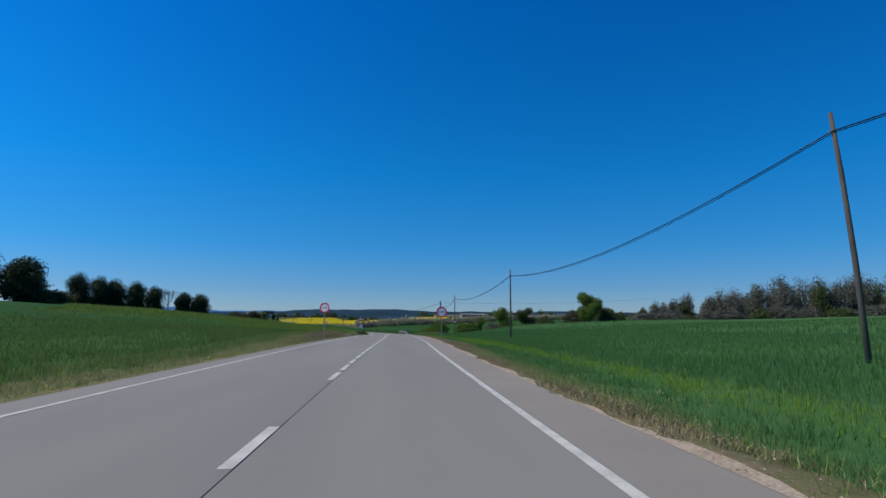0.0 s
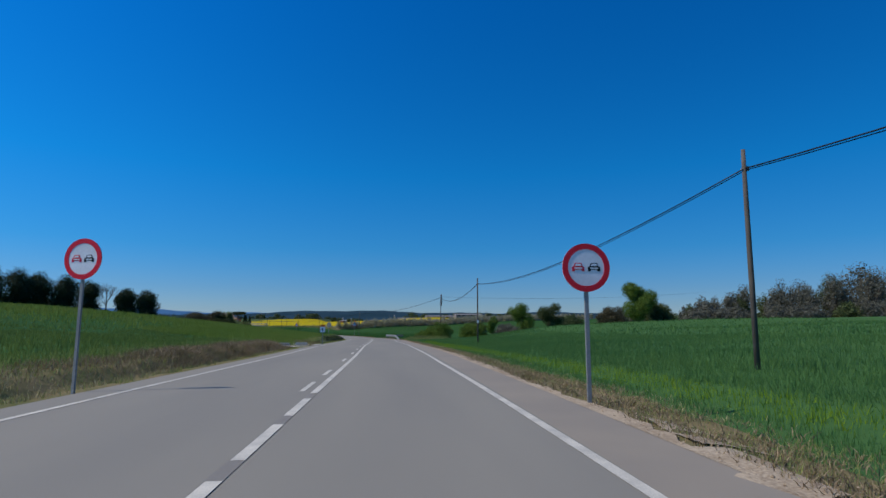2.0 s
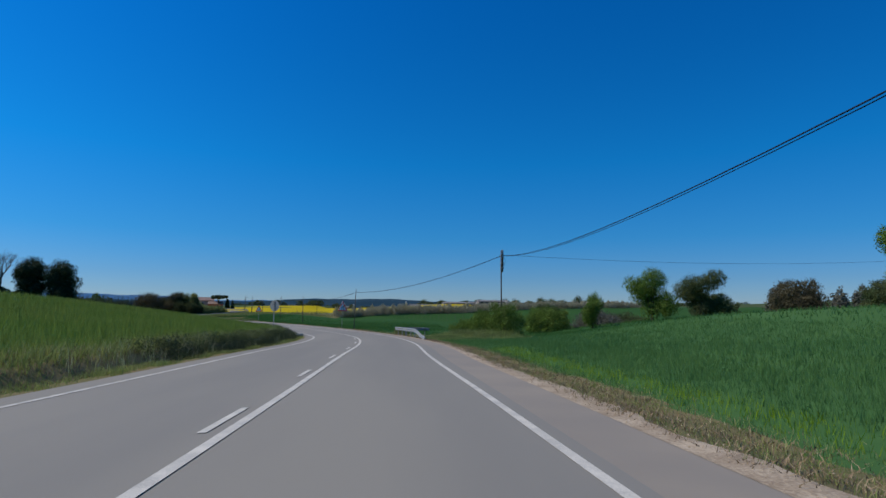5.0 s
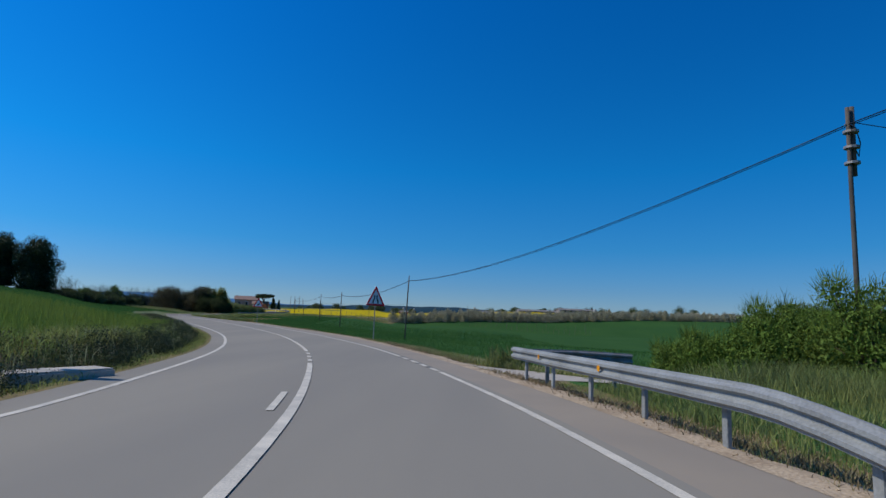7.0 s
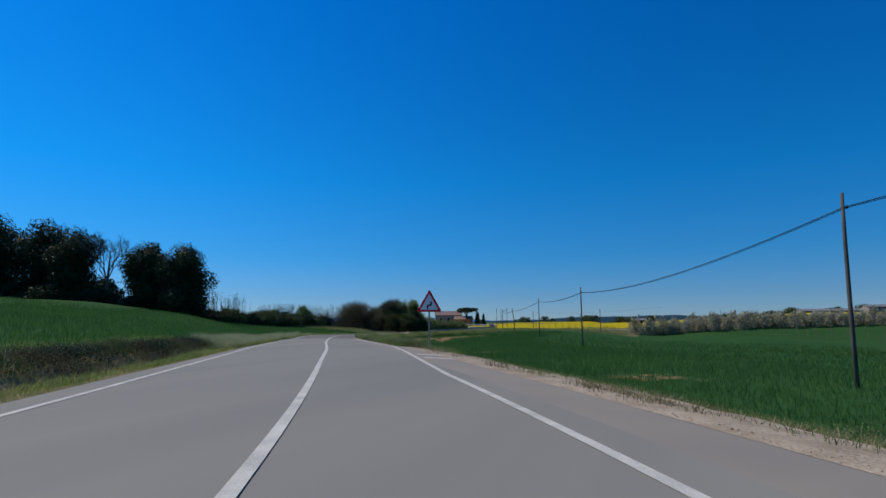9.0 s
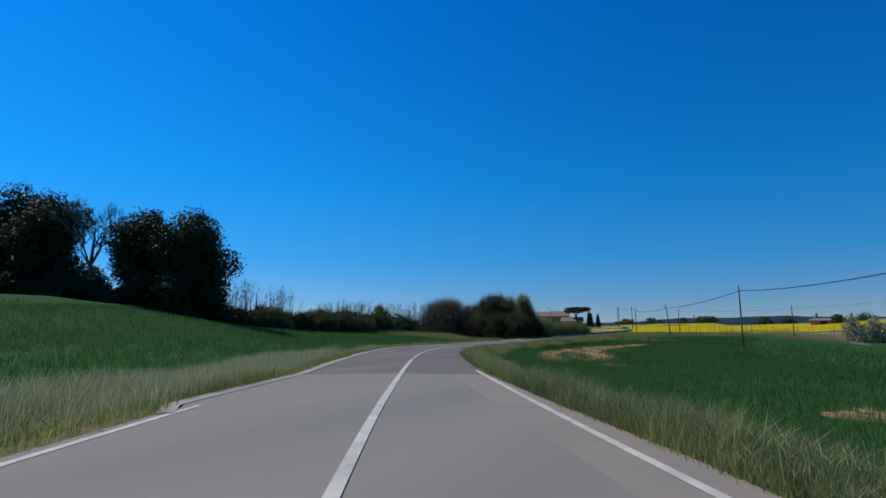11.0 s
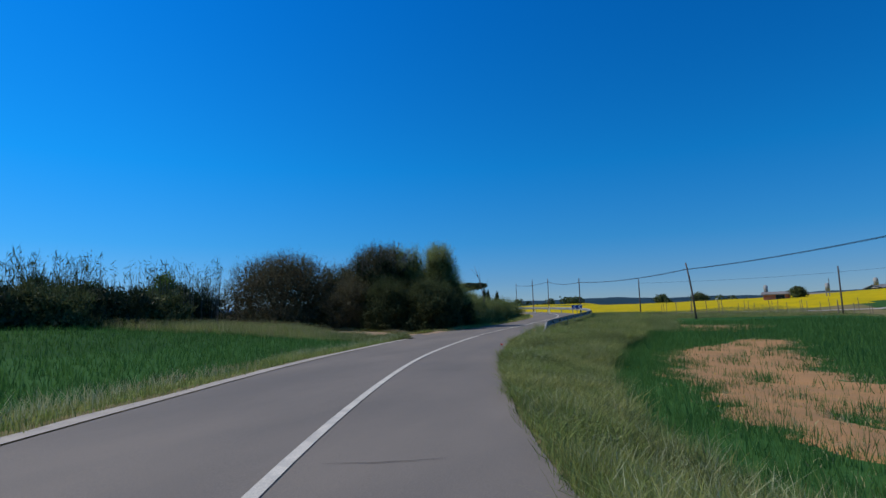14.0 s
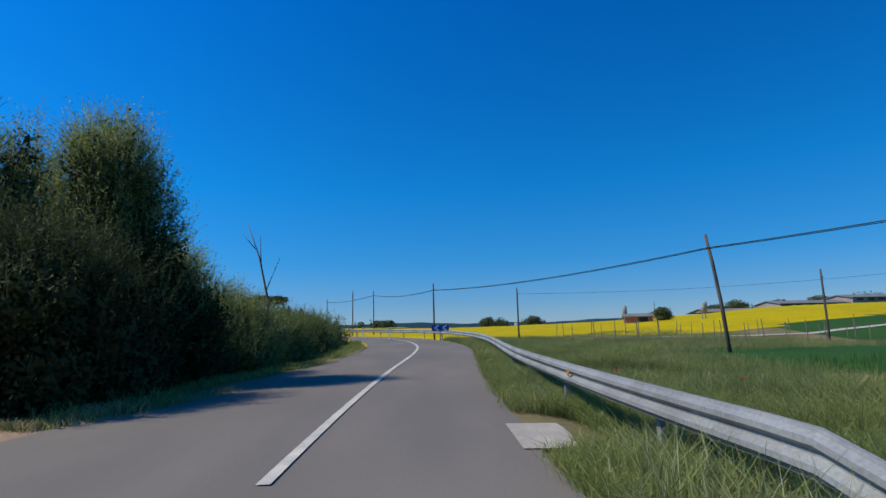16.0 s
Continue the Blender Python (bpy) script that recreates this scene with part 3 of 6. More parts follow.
for i in range(8):
    marking("edge_dash", s_of(84.5) + i * 1.6, s_of(84.5) + i * 1.6 + 1.0, line_left, 0.13)
marking("edge_line", s_of(97), s_of(216), line_left, 0.13)
for y0 in (195.6, 197.6, 208.6, 210.6):
    k = np.interp(y0, [195, 211], [4.5, 3.75])
    s0 = float(s_of(y0))
    V = [on_road(s0 + a, o, 0.006 - 0.016 * o) for a, o in ((0.0, 3.55), (0.55, 3.55), (-0.45, k), (-1.0, k))]
    part("hatch_bar", mesh_np("hatch_bar", V, [[0, 1, 2, 3]], M_PAINT), None, road)


# ---- plants ----
def blades(name, X, Y, Z, height, width, mat, label, category, lean=0.35, per=1, spread=0.12, seed=1, coarse=False):
    """Grass or stalks: every blade a bent triangle pair, joined in one mesh."""
    r = np.random.RandomState(seed)
    X, Y, Z, height = (np.repeat(np.asarray(v, float), per) for v in (X, Y, Z, height))
    n = len(X)
    X, Y = X + r.normal(0, spread, n), Y + r.normal(0, spread, n)
    h, a, b = height * r.uniform(0.55, 1.15, n), r.uniform(0, 6.283, n), r.uniform(0, 6.283, n)
    k = lean * r.uniform(0.1, 1.3, n) * h
    w = width * r.uniform(0.7, 1.3, n)
    base = np.stack([X, Y, Z - 0.03], -1)
    side = np.stack([np.cos(a), np.sin(a), 0 * a], -1) * w[:, None]
    way = np.stack([np.cos(b), np.sin(b), 0 * b], -1)
    mid = base + np.stack([0 * h, 0 * h, 0.6 * h], -1) + way * (0.25 * k)[:, None]
    tip = base + np.stack([0 * h, 0 * h, h], -1) + way * k[:, None]
    if coarse:
        V = np.stack([base - side, base + side, tip], 1)
        F = np.arange(3 * n).reshape(n, 3)
    else:
        V = np.stack([base, mid + side, tip, mid - side], 1)
        i = np.arange(n)[:, None] * 4
        F = np.concatenate([i + [0, 1, 3], i + [3, 1, 2]], 1).reshape(-1, 3)
    ob = new(name, mesh_np(name, V.reshape(-1, 3), F, mat))
    return tagged(ob, label, category, kind="stuff")


def verge_z(S, O, P):
    """Height of the verge surface."""
    right = O > 0
    edge = np.where(right, edge_right(S), edge_left(S))
    z = ground(P[:, 0], P[:, 1], S, O)
    d = np.abs(O - edge)
    rz = np.interp(S, AX_S, AX[:, 2]) + crossfall(S, O) - 0.03
    k = smooth(d / 1.2)
    return rz * (1 - k) + z * k


def sow(y0, y1, o0, o1, density, side, seed, patch=None, power=1.0):
    """Random places beside the road: distances o0..o1 out from the pavement's edge."""
    r = np.random.RandomState(seed)
    s0, s1 = float(s_of(y0)), float(s_of(y1))
    n = int((s1 - s0) * (o1 - o0) * density)
    S = r.uniform(s0, s1, n)
    D = o0 + (o1 - o0) * r.uniform(0, 1, n)**power
    O = edge_right(S) + D if side > 0 else edge_left(S) - D
    P = on_road(S, O)
    keep = np.ones(n, bool)
    if patch is not None:
        keep = patch(P, S, D, r)
    P, S, O = P[keep], S[keep], O[keep]
    near = np.abs(O) < 12
    z = np.where(near, verge_z(S, O, P), ground(P[:, 0], P[:, 1], S, O))
    return P[:, 0], P[:, 1], z, S, O


def clumpy(P, w, cut, r, soft=0.5, seed=0.0):
    return swell(P[:, 0], P[:, 1], w, seed) + r.normal(0, soft, len(P)) > cut


def leaf_cloud(blobs, n, size, seed, inner=0.35, up=0.0):
    """Leaves as small slivers round a set of ellipsoids (centre, radii)."""
    r = np.random.RandomState(seed)
    B = np.array(blobs, float)
    wgt = (B[:, 3] * B[:, 4] * B[:, 5])**0.7
    j = r.choice(len(B), n, p=wgt / wgt.sum())
    d = r.normal(0, 1, (n, 3))
    d /= np.linalg.norm(d, axis=1)[:, None]
    rad = np.where(r.uniform(0, 1, n) < inner, r.uniform(0.35, 0.85, n), r.normal(0.97, 0.075, n))
    lump = 1 + 0.16 * np.sin(d[:, 0] * 5.1 + j) * np.cos(d[:, 1] * 4.3 + 2 * j) + 0.10 * np.sin(d[:, 2] * 9 + 3 * j + d[:, 0] * 7)
    C = B[j, :3] + d * B[j, 3:] * (rad * lump)[:, None]
    sz = size * r.uniform(0.55, 1.35, n)
    nrm = d + r.normal(0, 0.55, (n, 3))
    nrm /= np.linalg.norm(nrm, axis=1)[:, None]
    u = np.cross(nrm, r.normal(0, 1, (n, 3)) + np.array([0, 0, up]))
    u /= np.linalg.norm(u, axis=1)[:, None] + 1e-9
    v = np.cross(nrm, u)
    if up:
        u, v = v, u
    a, b = u * sz[:, None] * 0.5, v * sz[:, None] * 0.32
    V = np.stack([C - a * 1.1, C + a * 0.4 + b * 1.15, C + a * 0.9 - b * 0.9 + nrm * (sz * 0.1)[:, None]], 1)
    F = np.arange(n * 3).reshape(n, 3)
    return V.reshape(-1, 3), F


def tree_mesh(kind, seed, h, w):
    """Trunk with limbs, and crown, for a tree of that height and width standing at the origin."""
    r = random.Random(seed)
    trunk = bmesh.new()
    th = {"oak": 0.22, "willow": 0.15, "pine": 0.6, "shrub": 0.12, "cypress": 0.06, "dome": 0.12}.get(kind, 0.2) * h
    rad = max(0.06, 0.028 * h)
    tube(trunk, [(0, 0, -0.3), (0.05 * w * r.uniform(-1, 1), 0, th * 0.5), (0, 0.03 * w, th), (0, 0, h * 0.72)], [rad * 1.3, rad, rad * 0.85, rad * 0.3], 8)
    blobs = []
    if kind == "oak":
        for i in range(16):
            a = i * 2.4 + r.uniform(-0.4, 0.4)
            q = 0.31 * w * (i / 15)**0.5
            z = h * (0.14 + 0.60 * ((i * 7) % 16) / 15)
            blobs.append((q * math.cos(a), q * math.sin(a), z, w * r.uniform(0.21, 0.28), w * r.uniform(0.21, 0.28), h * r.uniform(0.15, 0.21)))
        blobs.append((0, 0, h * 0.8, w * 0.25, w * 0.25, h * 0.19))
    elif kind == "willow":
        for i in range(12):
            a, q = i * 2.4, 0.33 * w * (i / 11)**0.5
            blobs.append((q * math.cos(a), q * math.sin(a), h * (0.2 + 0.6 * ((i * 5) % 12) / 11), w * 0.19, w * 0.19, h * r.uniform(0.16, 0.22)))
    elif kind == "pine":
        for i in range(9):
            a, q = i * 2.4, 0.36 * w * (i / 8)**0.5
            blobs.append((q * math.cos(a), q * math.sin(a), h * r.uniform(0.78, 0.9), w * 0.2, w * 0.2, h * 0.10))
    elif kind == "cypress":
        for i in range(6):
            z = h * (0.12 + 0.15 * i)
            blobs.append((0.02 * w * r.uniform(-1, 1), 0, z, w * 0.5 * (1 - 0.13 * i), w * 0.5 * (1 - 0.13 * i), h * 0.16))
    else:
        for i in range(20):
            a, u = i * 2.4, 1 - (i + 0.4) / 20
            q = 0.33 * w * math.sqrt(1 - u * u)
            s = r.uniform(0.85, 1.15)
            blobs.append((q * math.cos(a), q * math.sin(a), h * (0.14 + 0.6 * u) * r.uniform(0.93, 1.03), w * 0.165 * s, w * 0.165 * s, h * 0.185 * s))
        blobs.append((0, 0, h * 0.4, w * 0.3, w * 0.3, h * 0.34))
        for i in range(9 if kind == "shrub" else 0):          # uneven outline
            a, u, s = r.uniform(0, 6.28), r.uniform(0.25, 1.0), r.uniform(0.06, 0.11)
            q = 0.47 * w * math.sqrt(1 - u * u)
            blobs.append((q * math.cos(a), q * math.sin(a), h * (0.16 + 0.74 * u), w * s, w * s, h * s * 1.2))
    if kind in ("shrub", "dome"):
        for i in range(8):
            a = i * 0.785 + r.uniform(-0.2, 0.2)
            blobs.append((0.34 * w * math.cos(a), 0.34 * w * math.sin(a), h * 0.10, w * r.uniform(0.13, 0.19), w * r.uniform(0.13, 0.19), h * r.uniform(0.10, 0.16)))
    for b in blobs[::2]:
        tube(trunk, [(0, 0, th * 0.8), (b[0] * 0.5, b[1] * 0.5, (th + b[2]) * 0.55), (b[0] * 0.95, b[1] * 0.95, b[2])], [rad * 0.55, rad * 0.35, rad * 0.12], 5)
    return trunk, blobs


def shoots(seed, blobs, n, length, wide=0.03):
    """Thin leafy shoots that stand out of the crown."""
    r = np.random.RandomState(seed + 3)
    B = np.array(blobs, float)
    j = r.randint(0, len(B), n)
    d = r.normal(0, 1, (n, 3))
    d[:, 2] = np.abs(d[:, 2]) * 0.9
    d /= np.linalg.norm(d, axis=1)[:, None]
    b = B[j, :3] + d * B[j, 3:] * 0.88
    L = length * r.uniform(0.4, 1.2, n)
    t = b + d * L[:, None] * 0.7 + np.stack([r.normal(0, 0.1, n), r.normal(0, 0.1, n), L * 0.75], -1)
    m = (b + t) / 2 + r.normal(0, 0.05, (n, 3))
    e = r.normal(0, 1, (n, 3)) * [1, 1, 0.2]
    e = e / np.linalg.norm(e, axis=1)[:, None] * wide
    V = np.stack([b - e, b + e, m + e * 0.8, t, m - e * 0.8], 1).reshape(-1, 3)
    i = np.arange(n)[:, None] * 5
    F = np.concatenate([i + [0, 1, 2], i + [0, 2, 4], i + [4, 2, 3]], 1).reshape(-1, 3)
    return V, F


def sprigs(seed, blobs, n, length, leaf, k=9, crest=False):
    """Leafy shoots that stand out of a crown: a thin stem with narrow leaves along it."""
    r = np.random.RandomState(seed + 5)
    B = np.array(blobs, float)
    wgt = B[:, 3] * B[:, 5] * (0.35 + np.clip(B[:, 2] / B[:, 2].max(), 0, 1))
    j = r.choice(len(B), n, p=wgt / wgt.sum())
    d = r.normal(0, 1, (n, 3))
    d[:, 2] = np.abs(d[:, 2]) * 0.8 - 0.15
    d /= np.linalg.norm(d, axis=1)[:, None]
    b = B[j, :3] + d * B[j, 3:] * r.uniform(0.72, 1.0, n)[:, None]
    # Crest shoots crowd the top, where their paler colour stands for sunlit leaves.
    if crest:
        keep = r.uniform(0, 1, n) < 0.10 + 0.9 * smooth((b[:, 2] / B[:, 2].max() - 0.5) / 0.4)
        b, d, n = b[keep], d[keep], int(keep.sum())
    way = d * 0.55 + np.array([0, 0, 0.8]) + r.normal(0, 0.22, (n, 3))
    way /= np.linalg.norm(way, axis=1)[:, None]
    L = length * r.uniform(0.45, 1.3, n)
    e = np.cross(way, r.normal(0, 1, (n, 3)))
    e /= np.linalg.norm(e, axis=1)[:, None]
    stem = np.stack([b - e * 0.006, b + e * 0.006, b + way * L[:, None]], 1)
    parts_ = [stem]
    for i in range(k):
        f = 0.12 + 0.88 * i / (k - 1)
        c = b + way * (L * f)[:, None]
        out = np.cross(way, r.normal(0, 1, (n, 3)))
        out /= np.linalg.norm(out, axis=1)[:, None]
        lw = out * 0.75 + way * 0.7 + r.normal(0, 0.15, (n, 3))
        sz = leaf * r.uniform(0.6, 1.3, n)
        sd = np.cross(lw, r.normal(0, 1, (n, 3)))
        sd /= np.linalg.norm(sd, axis=1)[:, None]
        tip = c + lw * sz[:, None]
        parts_.append(np.stack([c - sd * (sz * 0.04)[:, None], (c + tip) / 2 + sd * (sz * 0.2)[:, None], tip], 1))
    V = np.concatenate(parts_).reshape(-1, 3)
    return V, np.arange(len(V)).reshape(-1, 3)


def tree(name, label, category, kind, x, y, h, w, mat, n, leaf, seed, group="", z=None, up=0.0, twigs=0, shoot=0.0, sprig=0, sprig_mat=None):
    ob = thing(name, label, category, group, at=(x, y, gz(x, y) if z is None else z), turn=seed * 47 % 360)
    trunk, blobs = tree_mesh(kind, seed, h, w)
    part("trunk", trunk, M_BARK, ob, smooth=True)
    V, F = leaf_cloud(blobs, n, leaf, seed, inner=0.2, up=up)
    core = [(b[0], b[1], b[2], b[3] * 0.8, b[4] * 0.8, b[5] * 0.8) for b in blobs]
    V2, F2 = leaf_cloud(core, n // 5, leaf * 2.0, seed + 1, inner=0.5)
    V, F = np.concatenate([V, V2]), np.concatenate([F, F2 + len(V)])
    V[:, 2] = np.maximum(V[:, 2], -0.1)
    part("crown", mesh_np("crown", V, F, mat), None, ob)
    if shoot:
        tagged(part("shoot_growth", mesh_np("shoot_growth", *shoots(seed, blobs, n // 7, shoot, leaf * 0.13), mat), None, ob), kind="stuff")
    if sprig:
        tagged(part("shoot_growth", mesh_np("shoot_growth", *sprigs(seed, blobs, sprig, 0.8, leaf * 1.0, crest=mat is M_BRAMBLE), sprig_mat or M_SPRIG), None, ob, "young leafy shoots, the pale ones coloured as sunlit tips"), kind="stuff")
    if twigs:
        tagged(part("twig_growth", mesh_np("twig_growth", *shoots(seed + 9, blobs[-4:], twigs, h * 0.2, 0.014), M_TWIG), None, ob, "bare grey twigs standing out of the crown"), kind="stuff")
    return ob


def twig_mesh(seed, h, w, n):
    """A leafless crown: boughs that fork into fine twigs."""
    r = random.Random(seed)
    bm = bmesh.new()

    def grow(p, d, L, rad, k):
        q = p + d * L
        tube(bm, [p, (p + q) / 2 + Vector((r.gauss(0, 0.04), r.gauss(0, 0.04), 0)) * L, q], [rad, rad * 0.8, rad * 0.55], 4, False)
        if k:
            for _ in range(4 if k > 1 else 5):
                e = (d + Vector((r.gauss(0, 0.5), r.gauss(0, 0.5), r.gauss(0.12, 0.3)))).normalized()
                grow(p.lerp(q, r.uniform(0.55, 1.0)), e, L * r.uniform(0.5, 0.75), rad * 0.5, k - 1)
    for i in range(6):
        a = i * 1.05
        grow(Vector((0, 0, h * 0.3)), Vector((0.5 * math.cos(a), 0.5 * math.sin(a), 1)).normalized(), h * 0.32, 0.1, 3)
    me = bpy.data.meshes.new("twigs")
    bm.to_mesh(me)
    bm.free()
    me.materials.append(M_TWIG)
    return me


def reeds(x, y, h, seed, n=70, spread=1.6):
    """A clump of tall dry canes with feathery heads."""
    ob = thing("reed_clump", "tall dry giant reed canes with feathery heads", "reeds", "reeds on the bank", at=(x, y, gz(x, y)))
    r = np.random.RandomState(seed)
    b = np.stack([r.normal(0, spread, n), r.normal(0, spread * 0.6, n), np.full(n, -0.1)], -1)
    hh = h * r.uniform(0.65, 1.1, n)
    t = b + np.stack([r.normal(0, 0.22, n), r.normal(0, 0.22, n), hh], -1)
    s = np.array([0.022, 0.012, 0])
    V = np.stack([b - s, b + s, t], 1).reshape(-1, 3)
    tagged(part("cane_growth", mesh_np("cane_growth", V, np.arange(3 * n).reshape(n, 3), M_TWIG), None, ob), kind="stuff")
    C = np.repeat(t, 7, 0) + r.normal(0, 0.09, (7 * n, 3)) - np.stack([0 * np.zeros(7 * n), np.zeros(7 * n), r.uniform(0, 1.3, 7 * n)], -1)
    d = r.normal(0, 1, (7 * n, 3)) * [0.12, 0.12, 0.2]
    e = r.normal(0, 1, (7 * n, 3)) * 0.03
    V = np.stack([C - d, C + e, C + d], 1).reshape(-1, 3)
    tagged(part("plume_growth", mesh_np("plume_growth", V, np.arange(21 * n).reshape(7 * n, 3), M_SHRUB), None, ob), kind="stuff")


# dark oaks on the rise beyond the first field
OAK = "dark evergreen oak at the field's far edge"
for i, (x, y, h, w) in enumerate([(-82.3, 243.0, 12.3, 8.4), (-88.4, 241.8, 11.4, 7.6), (-98.5, 237.0, 13.0, 8), (-105.5, 236.5, 14.5, 9.5), (-112.1, 233.0, 14.5, 10), (-115.1, 227.6, 14.5, 10), (-119, 220, 14, 10)]):
    tree("oak_tree", OAK, "tree", "oak", x, y, h - 0.6 * float(field_lift(y)), w, M_OAK, 21000, 0.27, 11 + i, "oaks beyond the field")
for i, (x, y, h, w) in enumerate([(-133, 281, 10, 9), (-141, 274, 9.5, 8), (-152, 268, 11, 10), (-163, 262, 10, 10), (-118, 188, 15, 13), (-128, 180, 17, 13), (-127, 198, 15, 13), (-138, 188, 17, 14), (-148, 196, 15, 13), (-112, 178, 14, 12), (-120, 170, 16, 13)]):
    tree("oak_tree", "round dark evergreen oak on the hillside", "tree", "oak", x, y, h, w, M_OAK, 5000, 0.6, 31 + i, "oaks on the hillside")
for i in range(15):
    f = i / 14
    tree("hedge_shrub", "dark dense shrub below the hillside oaks", "shrub", "shrub", -112 - 30 * f + 3 * math.sin(i * 2.3), 186 + 88 * f, 5.0, 11, M_OAK if i % 3 else M_SHRUB, 2600, 0.5, 261 + i, "shrubs on the hillside")
bare = thing("bare_tree", "pale leafless tree between dark oaks", "tree", at=(-93.6, 239.0, gz(-93.6, 239.0)))
bm = bmesh.new()
tube(bm, [(0, 0, -0.3), (0.1, 0, 4), (0, 0.2, 8)], [0.28, 0.2, 0.07], 7)
part("trunk", bm, M_TWIG, bare, smooth=True)
part("branchwork", twig_mesh(5, 12.5, 9, 700), None, bare)
for i in range(1, 8):
    x, y = -79 - 5.0 * i, 241.5 + 2.0 * ((i * 3) % 4) - 1.9 * i
    tree("hedge_shrub", "dark tangled shrub at the foot of the oaks", "shrub", "shrub", x, y, 2.5, 7.0, M_OAK, 5000, 0.28, 61 + i, "shrubs below the oaks")
for i, (x, y, top, w) in enumerate([(-103.6, 303.2, 6.2, 6.5), (-108.5, 297.0, 5.6, 5.5)]):
    tree("field_shrub", "rounded pale green shrub behind the hedge", "shrub", "shrub", x, y, top - gz(x, y), w, M_LEAF, 9000, 0.24, 701 + i, "shrubs behind the hedge")
# hedge on the bank
for i in range(13):
    f = i / 12
    x, y = -83 - 4.5 * f + 1.2 * math.sin(i * 2.1), 250 + 38 * f
    tree("hedge_shrub", "dense dark green hedge shrub on the bank", "shrub", "shrub", x, y, max(1.3, 3.0 - gz(x, y) + 0.35 * math.sin(i * 1.7)), 6.2, M_SHRUB if i % 3 else M_OAK, 9000, 0.17, 81 + i, "hedge on the bank", up=1.2, shoot=0.5)
for i, (x, y, h) in enumerate([(-84.5, 253, 5.6), (-85.5, 259, 5.2), (-87, 271, 4.7), (-87, 275, 4.9), (-87.5, 279, 5.2), (-86, 284, 4.9), (-84.5, 288, 5.2)]):
    reeds(x - 1.5, y, h + (0.6 if i < 2 else 0.0) - gz(x - 1.5, y), 100 + i, 90, 1.2)
# the two great bushes at the junction
tree("bramble_bush", "big rounded olive-brown bush beside the junction", "bush", "dome", -81.5, 292.5, 7.55, 12.0, M_RUSSET, 46000, 0.12, 131, up=1.5, sprig=4500, sprig_mat=M_SPRIG_DULL)
tree("bramble_bush", "dense dark bush beside the side track", "bush", "shrub", -77.0, 296.5, 6.4, 7.6, M_BRAMBLE, 26000, 0.13, 132, up=1.5, sprig=3000, sprig_mat=M_SPRIG_DULL)
twiggy = tree("bramble_bush", "tall bush with bare grey twigs on top", "bush", "shrub", -72.6, 293.6, 8.0, 5.6, M_BRAMBLE, 30000, 0.12, 133, up=1.5, twigs=900, sprig=4500, sprig_mat=M_SPRIG_DULL)
part("branchwork", twig_mesh(7, 8.4, 7, 0), None, twiggy)
tree("bramble_bush", "leafy green bush among the tall bushes", "bush", "shrub", -70.3, 294.6, 7.3, 4.2, M_BRAMBLE, 20000, 0.11, 142, up=1.5, sprig=4500)
tree("bramble_bush", "tall leafy green bush overhanging the road", "bush", "shrub", -67.4, 294.8, 7.9, 3.9, M_BRAMBLE, 26000, 0.10, 134, up=1.5, sprig=8000)
tree("bramble_bush", "dense dark bush behind the tall bushes", "bush", "shrub", -71.0, 299.0, 6.4, 6.4, M_BRAMBLE, 14000, 0.14, 141, up=1.5, sprig=1500)
tree("bramble_bush", "low olive-brown shrub at the track's edge", "bush", "shrub", -74.6, 292.6, 4.6, 6.2, M_RUSSET, 22000, 0.11, 135, up=1.5, sprig=3000, sprig_mat=M_SPRIG_DULL)
tree("bramble_bush", "low olive-brown shrub at the track's edge", "bush", "shrub", -70.8, 291.4, 4.4, 5.0, M_BRAMBLE, 18000, 0.11, 143, up=1.5, sprig=3500, sprig_mat=M_SHRUB)
tree("bramble_bush", "dark shrub at the foot of the tall bushes", "bush", "shrub", -67.2, 291.6, 4.2, 5.0, M_BRAMBLE, 20000, 0.11, 139, up=1.5, sprig=4000, sprig_mat=M_SHRUB)
tree("bramble_bush", "dark green bush on the roadside bank", "bush", "shrub", -67.2, 297.6, 4.5, 4.4, M_BRAMBLE, 18000, 0.11, 144, up=1.5, sprig=3500)
tree("bramble_bush", "dark green bush on the roadside bank", "bush", "shrub", -66.9, 302.2, 3.1, 5.2, M_MEADOW, 20000, 0.11, 136, up=1.5, sprig=4000, sprig_mat=M_SPRIG)
tree("bramble_bush", "dark green bush on the roadside bank", "bush", "shrub", -66.8, 307.4, 2.5, 5.4, M_MEADOW, 16000, 0.11, 140, up=1.5, sprig=3000, sprig_mat=M_MEADOW)
tree("bramble_bush", "low grassy bush on the roadside bank", "bush", "shrub", -66.8, 313.4, 2.1, 6.4, M_MEADOW, 20000, 0.12, 137, up=1.5, sprig=2500, sprig_mat=M_MEADOW)
tree("bramble_bush", "low grassy bush on the roadside bank", "bush", "shrub", -67.2, 321.0, 2.2, 7.0, M_MEADOW, 12000, 0.15, 138, up=1.5, sprig=1500, sprig_mat=M_MEADOW)
sap = thing("dead_sapling", "thin bare dead sapling leaning over the bank", "tree", at=(-65.2, 303, gz(-65.2, 303)))
bm = bmesh.new()
tube(bm, [(0, 0, 0), (-0.1, 0, 2.8), (-0.5, 0.1, 4.6), (-1.0, 0.1, 6.0)], [0.07, 0.05, 0.035, 0.012], 6)
for a, b in (((-0.2, 0, 3.2), (0.3, 0.2, 4.6)), ((-0.4, 0, 4.2), (-0.5, 0.1, 5.6)), ((-0.6, 0.1, 4.9), (-1.3, 0.1, 5.7))):
    tube(bm, [a, b], [0.025, 0.008], 5)
